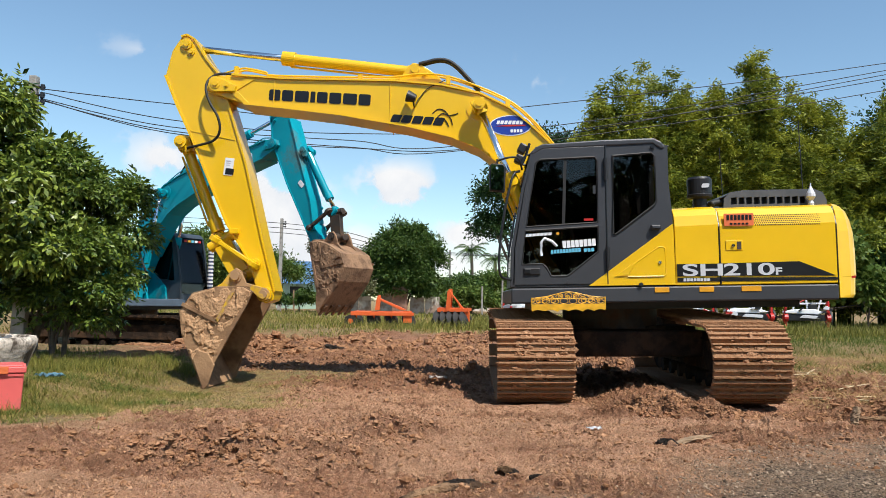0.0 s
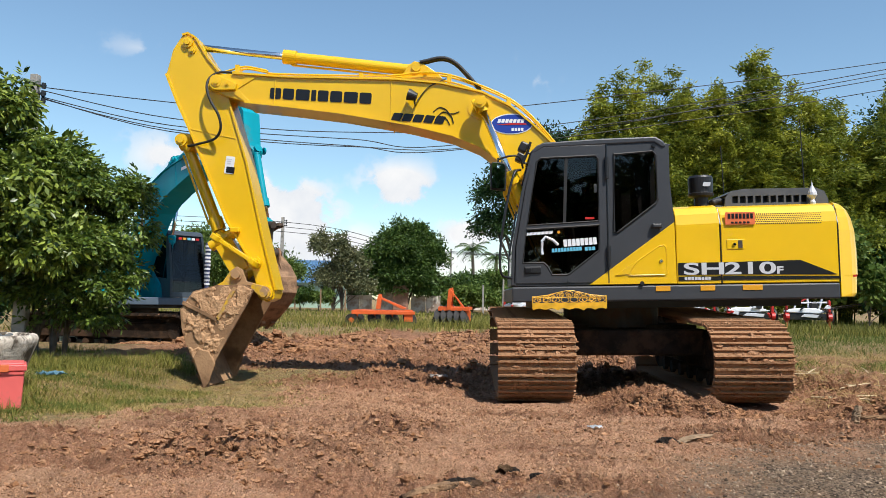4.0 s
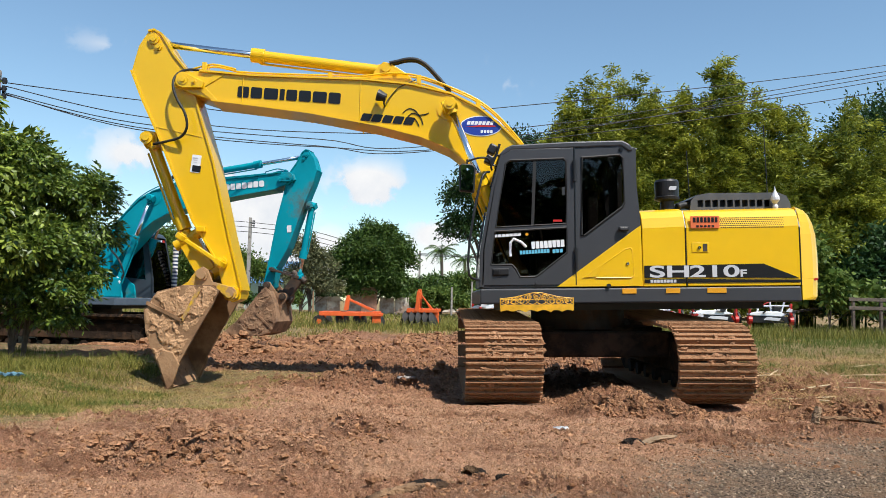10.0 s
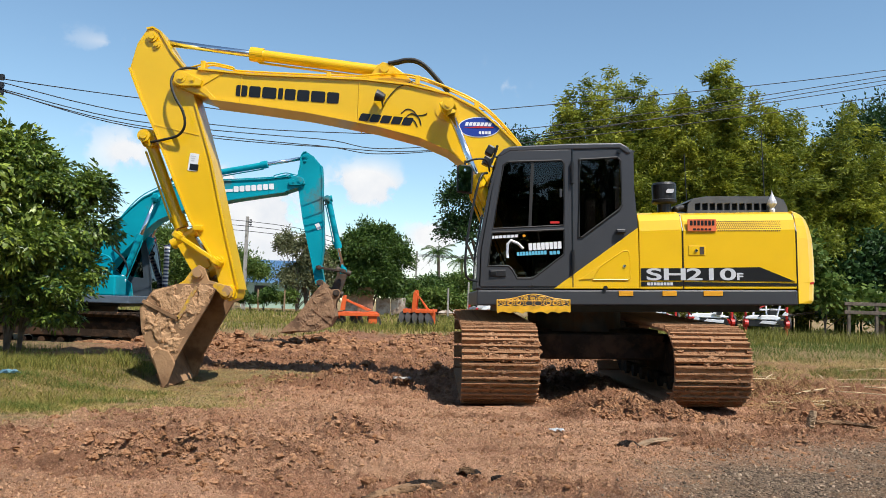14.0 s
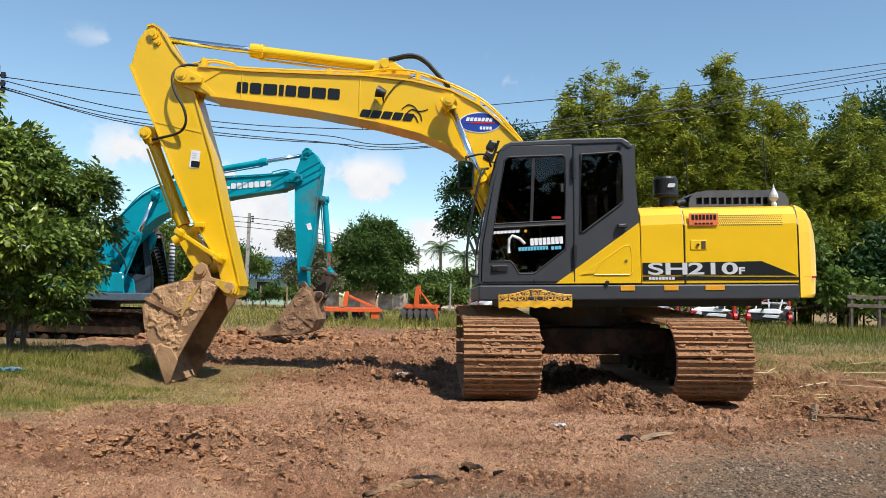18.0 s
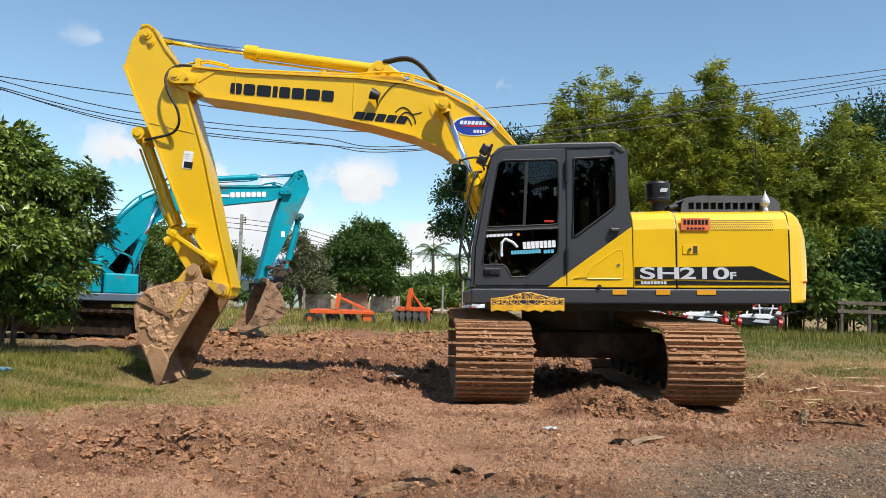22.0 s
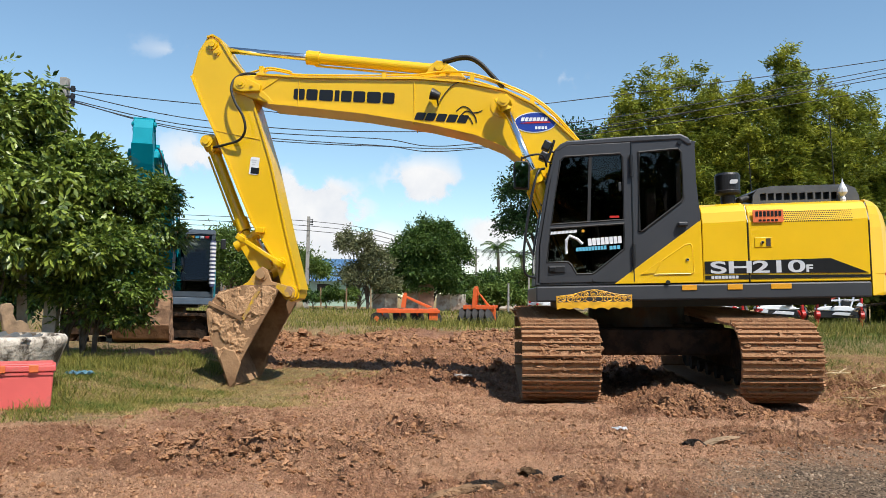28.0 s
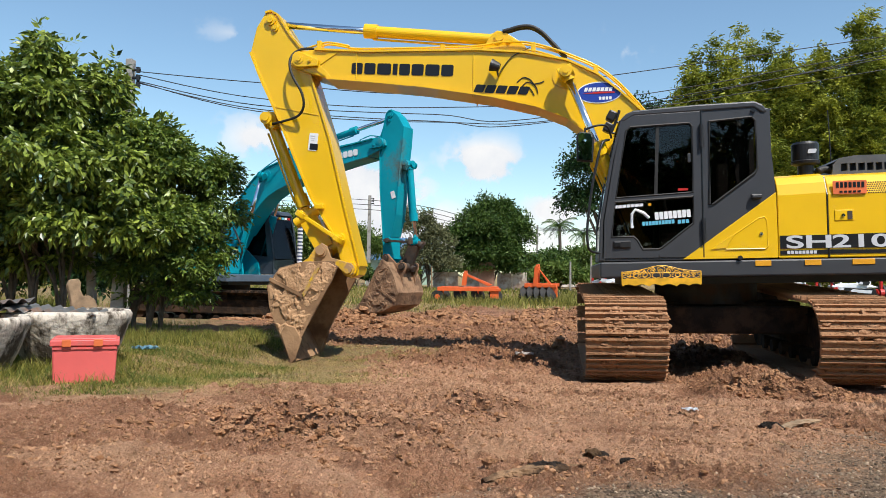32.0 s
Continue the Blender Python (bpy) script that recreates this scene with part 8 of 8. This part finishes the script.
for x, y, l, a in ((5.2, 2.7, 1.4, 12), (6.6, 4.6, 1.6, 25), (4.6, 1.0, 0.9, -20), (3.3, 0.2, 0.9, 40), (3.6, 2.3, 1.3, 60), (3.0, -0.6, 0.8, 15), (2.5, -1.3, 0.8, -30), (2.9, 1.2, 1.0, 20), (3.9, 0.4, 1.2, -35), (4.4, 2.0, 0.9, 50), (5.4, 1.5, 1.5, -10), (5.0, 3.4, 1.0, 70), (3.2, 3.0, 1.4, -50), (2.6, -2.0, 0.7, 60)):
    log_piece("stalk", "pale dry stalk lying on trampled ground", (x, y, gz(x, y) + 0.03), l, 0.010, a, -2, False, "straw", 0.008)


def broken_board(at, turn):
    """A splintered board on end, with a stepped broken edge."""
    bm = prism(bmesh.new(), [(-0.10, -0.02), (0.16, -0.02), (0.17, 0.07), (0.15, 0.14), (0.08, 0.19), (0.02, 0.18), (-0.01, 0.25), (0.0, 0.33), (-0.03, 0.37), (-0.12, 0.36), (-0.15, 0.30), (-0.12, 0.16)], -0.025, 0.025)
    solid("board", bm, M["wood"], "splintered brown board standing behind a cement basin", "wood", Matrix.Translation(at) @ pose(0, 0, 0, -8, 0, turn), bevel=0.01)


broken_board((-6.90, -2.70, 0.58), 62)


def film_scrap(at, r, material, label):
    bm = bmesh.new()
    n = 9
    vs = [[bm.verts.new(((i / (n - 1) - 0.5) * r * 2, (j / (n - 1) - 0.5) * r * 1.2, random.uniform(0, 0.35) * r)) for j in range(n)] for i in range(n)]
    for i in range(n - 1):
        for j in range(n - 1):
            bm.faces.new((vs[i][j], vs[i + 1][j], vs[i + 1][j + 1], vs[i][j + 1]))
    bmesh.ops.solidify(bm, geom=bm.faces[:], thickness=0.003)
    solid("plastic_scrap", bm, M[material], label, "litter", Matrix.Translation(at))


film_scrap((-0.95, -4.75, gz(-0.95, -4.75) + 0.01), 0.055, "plastic_film", "crumpled clear plastic scrap on mud")
film_scrap((-6.6, -1.9, 0.13), 0.14, "bluecloth", "crumpled pale blue plastic sheet on grass")
film_scrap((-2.3, -0.1, 0.03), 0.12, "whitewall", "pale pinkish scrap trodden into mud")

# ---- poles and wires ----


def utility_pole(at, h, w, arm):
    top = thing("utility_pole", "old square concrete utility pole with insulators", "utility pole", Matrix.Translation(at))
    part("shaft", prism(bmesh.new(), [(-w / 2, -0.3), (w / 2, -0.3), (w * 0.36, h), (-w * 0.36, h)], -w * 0.45, w * 0.45), M["concrete"], top, bevel=0.01)
    for k in range(3 if arm else 0):
        bm = cyl(bmesh.new(), (w * 0.4, -w * 0.2, h - 0.25 - 0.17 * k), (w * 1.3, -w * 0.2, h - 0.25 - 0.17 * k), 0.03, seg=10)
        cyl(bm, (w * 1.05, -w * 0.2, h - 0.31 - 0.17 * k), (w * 1.05, -w * 0.2, h - 0.19 - 0.17 * k), 0.045, seg=10)
        part("insulator", bm, M["black"], top)
    return top


utility_pole((-11.35, 5.5, 0.0), 5.72, 0.20, True)
far_pole = utility_pole((-15.8, 45, 0.1), 6.7, 0.26, True)
utility_pole((-4.0, 60, 0.1), 5.6, 0.22, False)
for pts in (((-11.2, 5.5, 5.45), (-8.69, 6.25, 5.34), (-4.8, 7.32, 5.26), (-0.49, 8.4, 5.91), (9.22, 10.5, 7.72), (19, 12.5, 10.0)),
            ((-11.2, 5.5, 5.38), (-8.67, 6.25, 4.98), (-5.04, 7.26, 4.93), (0.23, 8.56, 5.48), (9.22, 10.5, 7.52), (19, 12.5, 9.9)),
            ((-11.2, 5.5, 5.24), (-8.67, 6.25, 4.82), (-4.79, 7.32, 4.78), (-1.87, 8.06, 4.88), (9.21, 10.5, 7.28), (19, 12.5, 9.8)),
            ((-11.2, 5.5, 5.20), (-8.66, 6.25, 4.73), (-4.78, 7.32, 4.62), (-1.87, 8.06, 4.75), (9.2, 10.5, 6.97), (19, 12.5, 9.6)),
            ((-11.2, 5.5, 5.22), (-8.66, 6.25, 4.68), (-4.78, 7.32, 4.60), (-1.0, 8.3, 4.95), (9.2, 10.5, 7.40), (19, 12.5, 9.7))):
    solid("wire", tube(bmesh.new(), curve(pts, 8), 0.011, 5), M["cable"], "black overhead wire sagging between poles", "wire", None, "overhead wires", smooth=True)
for dz in (0.0, -0.35, -0.7):
    solid("wire", tube(bmesh.new(), curve([(-40, 43, 7.0 + dz), (-15.7, 44.9, 6.45 + dz), (-8, 49, 5.3 + dz * 0.9), (-4, 59.8, 5.45 + dz * 0.3), (8, 62, 5.2)], 8), 0.022, 5), M["cable"], "thin overhead wire between far poles", "wire", None, "far wires", smooth=True)

# ---- far buildings and walls ----


def house(at, w, d, h, rise, wall, roof, label, turn=0):
    top = thing("house", label, "house", Matrix.Translation(at) @ pose(0, 0, 0, 0, 0, turn))
    part("wall", plate([(-w / 2, 0), (w / 2, 0), (w / 2, h), (-w / 2, h)], [[(-w * 0.3, 0.9), (-w * 0.1, 0.9), (-w * 0.1, h - 0.4), (-w * 0.3, h - 0.4)], [(w * 0.15, 0.9), (w * 0.35, 0.9), (w * 0.35, h - 0.4), (w * 0.15, h - 0.4)]], -d / 2, -d / 2 + 0.15), M[wall], top)
    part("wall", box(bmesh.new(), (0, 0.2, h / 2), (w, d - 0.5, h)), M[wall], top)
    for x in (-w * 0.2, w * 0.25):
        part("window", box(bmesh.new(), (x, -d / 2 + 0.1, (h + 0.5) / 2), (w * 0.2, 0.04, h - 1.3)), M["black"], top, "dark window")
    for e in (-1, 1):
        n = 24
        bm = bmesh.new()
        for k in range(n):
            x0, x1 = -w / 2 - 0.5 + (w + 1) * k / n, -w / 2 - 0.5 + (w + 1) * (k + 0.82) / n
            vs = [bm.verts.new(v) for v in ((x0, e * (d / 2 + 0.6), h - 0.15), (x1, e * (d / 2 + 0.6), h - 0.15), (x1, 0, h + rise), (x0, 0, h + rise))]
            bm.faces.new(vs)
            vs = [bm.verts.new(v) for v in ((x1, e * (d / 2 + 0.6), h - 0.15), (x0 + (w + 1) / n, e * (d / 2 + 0.6), h - 0.11), (x0 + (w + 1) / n, 0, h + rise + 0.04), (x1, 0, h + rise))]
            bm.faces.new(vs)
        bmesh.ops.solidify(bm, geom=bm.faces[:], thickness=0.03)
        part("roof", bm, M[roof], top, "ribbed sheet roof")


house((-16.6, 61.5, 0.1), 6.0, 5.0, 2.4, 2.0, "greenwall", "rooftile", "pale green house under a blue sheet roof")
house((-3.0, 66, 0.1), 5.0, 4.0, 2.3, 1.0, "whitewall", "tin", "small far house under a grey sheet roof", 25)
house((-28, 66, 0.1), 7.0, 5.0, 2.6, 1.6, "whitewall", "tin", "far house with a grey sheet roof", -10)


def wall_run(name, label, x0, x1, y, h, material):
    """A low wall in blocks with uneven tops."""
    top = thing(name, label, "wall", Matrix.Translation((x0, y, 0.05)))
    n = max(int((x1 - x0) / 0.7), 1)
    for k in range(n):
        bm = box(bmesh.new(), ((k + 0.5) * (x1 - x0) / n, 0, h / 2), ((x1 - x0) / n - 0.03, 0.14, h * (1 + 0.06 * math.sin(k * 2.1))))
        part("panel", bm, M[material], top, bevel=0.01)


wall_run("garden_wall", "low whitewashed wall with dirty patches", -10.8, -9.0, 44, 1.2, "whitewall")
wall_run("garden_wall", "low whitewashed wall beside a brick pier", -8.6, -7.5, 44.2, 1.7, "whitewall")
wall_run("garden_wall", "low whitewashed wall before the mango tree", -6.3, -4.2, 44.4, 1.25, "whitewall")
wall_run("brick_pier", "old red-brown brick pier", -7.5, -6.4, 43.6, 1.95, "brickwall")
for k in range(9):
    post((-24 + k * 1.7, 41 + 0.2 * (k % 2), 0.1), 0.12, 1.5, "wood", "weathered wooden field fence post", random.uniform(-3, 3))
for x in (-1.2, 0.2, 1.1):
    post((x, 44, 0.1), 0.14, 2.4 + 0.3 * x, "concrete", "pale concrete fence post", random.uniform(-2, 2))


def bench(at):
    top = thing("wooden_rail", "grey weathered timber rail under trees", "fence", Matrix.Translation(at))
    for x in (-0.6, 0.5, 1.6):
        part("post", box(bmesh.new(), (x, 0, 0.72), (0.1, 0.1, 1.45)), M["bark"], top)
    for z in (1.42, 1.08):
        part("rail", box(bmesh.new(), (0.5, -0.06, z), (2.6, 0.04, 0.14)), M["bark"], top, bevel=0.01)


bench((15.0, 20.2, 0.15))

# ---- farm implements ----


def disc_plough(at, turn, w, discs, mast, label, lift=0.0, r=0.29):
    top = thing("disc_plough", label, "farm implement", Matrix.Translation(at) @ pose(0, 0, 0, 0, 0, turn), "orange farm implements")
    part("beam", prism(bmesh.new(), [(-w / 2, 0.42 + lift), (w / 2, 0.44 + lift), (w / 2, 0.55 + lift), (-w / 2, 0.57 + lift)], -0.1, 0.1), M["orange"], top, bevel=0.01)
    part("beam", box(bmesh.new(), (0, 0.45, 0.52 + lift), (w * 0.85, 0.12, 0.13)), M["orange"], top, bevel=0.01)
    for x in (-w * 0.42, -w * 0.1, w * 0.2, w * 0.45):
        part("cross_bar", box(bmesh.new(), (x, 0.22, 0.53 + lift), (0.09, 0.6, 0.11)), M["orange"], top, bevel=0.008)
    for sy in (-0.10, 0.14):
        part("mast", prism(bmesh.new(), [(-0.26, 0.62), (-0.10, 0.62), (-0.06, mast - 0.05), (-0.12, mast + 0.04), (-0.20, mast)], sy - 0.025, sy + 0.025), M["orange"], top, bevel=0.006)
    part("mast_stay", prism(bmesh.new(), [(-0.14, mast), (-0.06, mast - 0.12), (w * 0.30, 0.62), (w * 0.38, 0.66)], -0.03, 0.07), M["orange"], top, bevel=0.01)
    part("mast_head", box(bmesh.new(), (-0.12, 0.02, mast), (0.12, 0.1, 0.16)), M["orange"], top, bevel=0.01)
    for k in range(discs):
        x = -w * 0.42 + k * w * 0.84 / max(discs - 1, 1)
        bm = lathe(bmesh.new(), [(0.0, 0.07), (0.14, 0.055), (r, 0.0), (r - 0.005, -0.012), (0.13, 0.04), (0.0, 0.055)], 24)
        part("disc", bm, M["rubber"], top, "dark steel disc", pose(x, -0.05 if lift else 0.25, r - 0.01, 70, 0, 35 if not lift else 62))
        part("disc_leg", box(bmesh.new(), (x, 0.25, 0.44 + lift / 2), (0.06, 0.1, 0.26 + lift)), M["orange"], top)
    bm = cyl(bmesh.new(), (-w * 0.5, -0.1, 0.22), (-w * 0.5, 0.02, 0.22), 0.22, seg=20)
    part("guide_wheel", bm, M["rubber"], top, "dark guide wheel")
    part("wheel_hub", cyl(bmesh.new(), (-w * 0.5, -0.13, 0.22), (-w * 0.5, 0.04, 0.22), 0.09, seg=12), M["orange"], top)
    part("skirt", box(bmesh.new(), (w * 0.40, -0.02, 0.40), (0.30, 0.05, 0.42)), M["orange"], top, bevel=0.01)


disc_plough((-5.0, 16.5, 0.08), 4, 2.2, 4, 1.06, "orange disc plough parked in tall weeds")
disc_plough((-2.55, 17.5, 0.08), -12, 1.15, 5, 1.34, "orange disc harrow with black discs in the weeds", 0.16, 0.34)


def tiller(at, turn, w, label):
    top = thing("rotary_tiller", label, "farm implement", Matrix.Translation(at) @ pose(0, 0, 0, 0, 0, turn), "white and red farm implements")
    part("hood", prism(bmesh.new(), [(-w / 2, 0.62), (w * 0.18, 0.60), (w * 0.38, 0.66), (w * 0.14, 0.80), (-w * 0.28, 0.78), (-w / 2, 0.70)], -0.3, 0.1), M["white"], top, "white sheet hood", bevel=0.03)
    part("skirt", prism(bmesh.new(), [(-w * 0.46, 0.34), (w * 0.40, 0.34), (w * 0.36, 0.60), (-w * 0.46, 0.60)], -0.26, -0.05), M["black"], top, "black rubber skirt", bevel=0.02)
    part("guard", prism(bmesh.new(), [(-w * 0.2, 0.46), (w * 0.22, 0.42), (w * 0.24, 0.54), (-w * 0.12, 0.57)], -0.36, -0.30), M["silver"], top, bevel=0.01)
    for x in (-w * 0.48, w * 0.44):
        part("leg", box(bmesh.new(), (x, -0.2, 0.50), (0.08, 0.12, 1.22)), M["red"], top, "red steel leg", bevel=0.02)
        part("leg_pad", cyl(bmesh.new(), (x - 0.07, -0.2, 0.45), (x + 0.07, -0.2, 0.45), 0.16, seg=14), M["red"], top)
    part("frame_bar", cyl(bmesh.new(), (-w * 0.5, -0.1, 0.98), (w * 0.42, -0.1, 1.02), 0.035, seg=8), M["silver"], top)
    for x, k in ((-w * 0.30, 0.10), (w * 0.02, -0.05), (w * 0.24, 0.12)):
        part("upright", cyl(bmesh.new(), (x, -0.1, 0.74), (x + k, -0.1, 1.16), 0.035, seg=8), M["white"], top)
    part("gear_case", box(bmesh.new(), (w * 0.12, -0.1, 0.90), (0.30, 0.3, 0.24)), M["black"], top, bevel=0.05)
    for k in range(9):
        x, z, q = random.uniform(-0.5, 0.5) * w, random.uniform(0.5, 1.05), random.uniform(0.06, 0.16)
        nm, coat = random.choice((("bracket", "red"), ("bracket", "black"), ("guard", "white"), ("hitch", "silver"), ("hitch", "black")))
        if k % 2:
            part(nm, cyl(bmesh.new(), (x, -0.38, z), (x + random.uniform(-0.3, 0.3), -0.34, z + random.uniform(-0.2, 0.2)), q * 0.3, seg=8), M[coat], top)
        else:
            part(nm, prism(bmesh.new(), [(x - q, z - q * 0.5), (x + q * 0.8, z - q * 0.6), (x + q, z + q * 0.2), (x, z + q * 0.7)], -0.40, -0.33), M[coat], top, bevel=0.01)
    part("side_disc", cyl(bmesh.new(), (w * 0.50, 0.1, 0.42), (w * 0.54, 0.1, 0.42), 0.36, seg=20), M["rubber"], top)


tiller((0.1, 20.0, 0.22), 4, 1.6, "white and red rotary tiller parked on the verge")
tiller((6.6, 20.1, 0.22), -3, 1.9, "white and red rotary tiller parked on the verge")
tiller((8.9, 20.3, 0.22), 5, 1.9, "white and red rotary tiller parked on the verge")
tiller((11.0, 20.0, 0.22), -4, 1.7, "white and red rotary tiller parked on the verge")

# ---- clouds, far behind everything ----


def clouds():
    """Soft white cumulus on a great curved sheet."""
    R, seg = 2600.0, 64
    me_v, me_f = [], []
    for i in range(seg + 1):
        a = radians(20 + 140 * i / seg)
        for j in range(17):
            e = radians(-1 + 46 * j / 16)
            me_v.append((R * math.cos(a) * math.cos(e), R * math.sin(a) * math.cos(e), R * math.sin(e)))
    for i in range(seg):
        for j in range(16):
            k = i * 17 + j
            me_f.append((k, k + 17, k + 18, k + 1))
    m = bpy.data.materials.new("white_cloud")
    m.use_nodes = True
    n, l = m.node_tree.nodes, m.node_tree.links
    n.remove(n["Principled BSDF"])
    tc, sep = n.new("ShaderNodeTexCoord"), n.new("ShaderNodeVectorMath")
    sep.operation = "SCALE"
    sep.inputs["Scale"].default_value = 1 / R
    l.new(tc.outputs["Object"], sep.inputs[0])
    direc = sep.outputs[0]

    def math_node(op, a, b=None, clamp=False):
        k = n.new("ShaderNodeMath")
        k.operation, k.use_clamp = op, clamp
        for s, v in zip(k.inputs, (a, b)):
            if v is None:
                continue
            if isinstance(v, (int, float)):
                s.default_value = v
            else:
                l.new(v, s)
        return k.outputs[0]

    nz = n.new("ShaderNodeTexNoise")
    nz.inputs["Scale"].default_value, nz.inputs["Detail"].default_value, nz.inputs["Roughness"].default_value = 12.0, 10, 0.6
    l.new(direc, nz.inputs["Vector"])
    nz2 = n.new("ShaderNodeTexNoise")
    nz2.inputs["Scale"].default_value, nz2.inputs["Detail"].default_value = 30.0, 6
    l.new(direc, nz2.inputs["Vector"])
    total = None
    for x, z, sx, sz, w in CLOUDS:
        c = Vector((x, 1, z)).normalized()
        off, mul, ln = n.new("ShaderNodeVectorMath"), n.new("ShaderNodeVectorMath"), n.new("ShaderNodeVectorMath")
        off.operation, mul.operation, ln.operation = "SUBTRACT", "MULTIPLY", "LENGTH"
        off.inputs[1].default_value, mul.inputs[1].default_value = c, (1 / sx, 1 / sx, 1 / sz)
        l.new(direc, off.inputs[0]), l.new(off.outputs[0], mul.inputs[0]), l.new(mul.outputs[0], ln.inputs[0])
        v = math_node("MULTIPLY", math_node("SUBTRACT", 1.0, ln.outputs["Value"], True), w)
        total = v if total is None else math_node("MAXIMUM", total, v)
    d = math_node("ADD", total, math_node("MULTIPLY", math_node("SUBTRACT", nz.outputs[0], 0.5), 2.0))
    d = math_node("ADD", d, math_node("MULTIPLY", math_node("SUBTRACT", nz2.outputs[0], 0.5), 0.8))
    mask = n.new("ShaderNodeMapRange")
    mask.interpolation_type = "SMOOTHSTEP"
    mask.inputs[1].default_value, mask.inputs[2].default_value = 0.28, 0.50
    l.new(d, mask.inputs[0])
    gate = math_node("MULTIPLY", mask.outputs[0], math_node("MULTIPLY", math_node("MULTIPLY", total, total), 4.0, True))
    tone = n.new("ShaderNodeMixRGB")
    tone.inputs[1].default_value, tone.inputs[2].default_value = (0.80, 0.84, 0.90, 1), (1.0, 1.0, 1.0, 1)
    lit = n.new("ShaderNodeMapRange")
    lit.inputs[1].default_value, lit.inputs[2].default_value = 0.35, 0.65
    l.new(nz.outputs[0], lit.inputs[0]), l.new(lit.outputs[0], tone.inputs[0])
    em, tr, mx = n.new("ShaderNodeEmission"), n.new("ShaderNodeBsdfTransparent"), n.new("ShaderNodeMixShader")
    l.new(tone.outputs[0], em.inputs["Color"])
    em.inputs["Strength"].default_value = 0.92
    l.new(gate, mx.inputs[0]), l.new(tr.outputs[0], mx.inputs[1]), l.new(em.outputs[0], mx.inputs[2])
    l.new(mx.outputs[0], n["Material Output"].inputs["Surface"])
    me = from_arrays("backdrop", np.array(me_v), np.array(me_f), m, True)
    ob = tagged(new("backdrop", me), "white cumulus clouds in blue sky", "sky", kind="structure")
    ob.visible_shadow = False


# tangent of bearing and of height, half widths, weight
CLOUDS = [(-0.245, 0.105, 0.11, 0.085, 1.0), (-0.29, 0.135, 0.07, 0.055, 0.85), (-0.20, 0.06, 0.16, 0.055, 0.95), (-0.10, 0.148, 0.095, 0.055, 0.80), (-0.12, 0.05, 0.26, 0.035, 0.8),
          (-0.01, 0.085, 0.08, 0.045, 0.7), (-0.415, 0.184, 0.09, 0.06, 0.6), (0.057, 0.29, 0.08, 0.045, 0.36), (-0.456, 0.33, 0.085, 0.024, 0.33), (-0.36, 0.06, 0.14, 0.05, 0.7)]
clouds()


# seconds; turn of the house, boom, arm, bucket in degrees
TEAL_KEYS = [
    (0.0, 153, 9, 42, -16), (2.0, 147, 9, 42, -16), (3.4, 144, 10, 41, -20), (4.5, 131, 5, 18, -48), (5.5, 122, 0, 2, -68), (6.0, 122, 0, -2, -72),
    (7.0, 118, 0, -3, -70), (7.4, 121, 0, -3, -70), (8.0, 133, 2, 0, -67), (9.0, 146, 1, -3, -67), (10.0, 170, 2, 3, -68), (11.0, 202, 3, 14, -49),
    (12.0, 213, 4, 27, -37), (13.0, 204, 2, 25, -57), (14.5, 171, 3, 28, -66), (15.5, 152, 2, 30, -67), (16.5, 141, 2, 31, -66), (17.5, 166, 1, 21, -68),
    (19.0, 195, 3, 15, -52), (20.0, 226, 2, 14, -54), (22.0, 211, 3, 0, -51), (23.0, 192, 2, -4, -45), (24.0, 153, 2, 0, -58), (24.5, 135, 1, -12, -62),
    (25.5, 119, 0, -8, -65), (26.5, 113, 0, -5, -66), (28.0, 109.5, 0, -4, -66), (29.0, 110.5, 0, -4, -66), (30.0, 112, 0, -6, -65), (30.5, 121, 1, 4, -70), (31.2, 141, 3, -1, -60), (32.0, 158, 3, 18, -58)]


def eased(t, i):
    """The value of column i at t, on a smooth line that does not overshoot."""
    k = max(min(sum(row[0] <= t for row in TEAL_KEYS) - 1, len(TEAL_KEYS) - 2), 0)

    def slope(j):
        if j <= 0 or j >= len(TEAL_KEYS) - 1:
            return 0.0
        a, b, c = TEAL_KEYS[j - 1], TEAL_KEYS[j], TEAL_KEYS[j + 1]
        s0, s1 = (b[i] - a[i]) / (b[0] - a[0]), (c[i] - b[i]) / (c[0] - b[0])
        return 0.0 if s0 * s1 <= 0 else 2 * s0 * s1 / (s0 + s1)

    p, q = TEAL_KEYS[k], TEAL_KEYS[k + 1]
    h = q[0] - p[0]
    u = (t - p[0]) / h
    return (2 * u ** 3 - 3 * u * u + 1) * p[i] + (u ** 3 - 2 * u * u + u) * h * slope(k) + (3 * u * u - 2 * u ** 3) * q[i] + (u ** 3 - u * u) * h * slope(k + 1)


def motions():
    rows = {k: [] for k in ("deck", *teal_front)}
    for step in range(161):
        t = step * 0.2
        sw, bo, ar, bu = (radians(eased(t, i)) for i in (1, 2, 3, 4))
        turn = Matrix.Rotation(sw, 4, "Z")
        rows["deck"].append((t, turn))
        for k, m in front_poses(bo, ar, bu, TEAL_S, TEAL_ARM).items():
            rows[k].append((t, turn @ m))
    walk(teal_deck, rows["deck"])
    for k, ob in teal_front.items():
        walk(ob, rows[k])


motions()
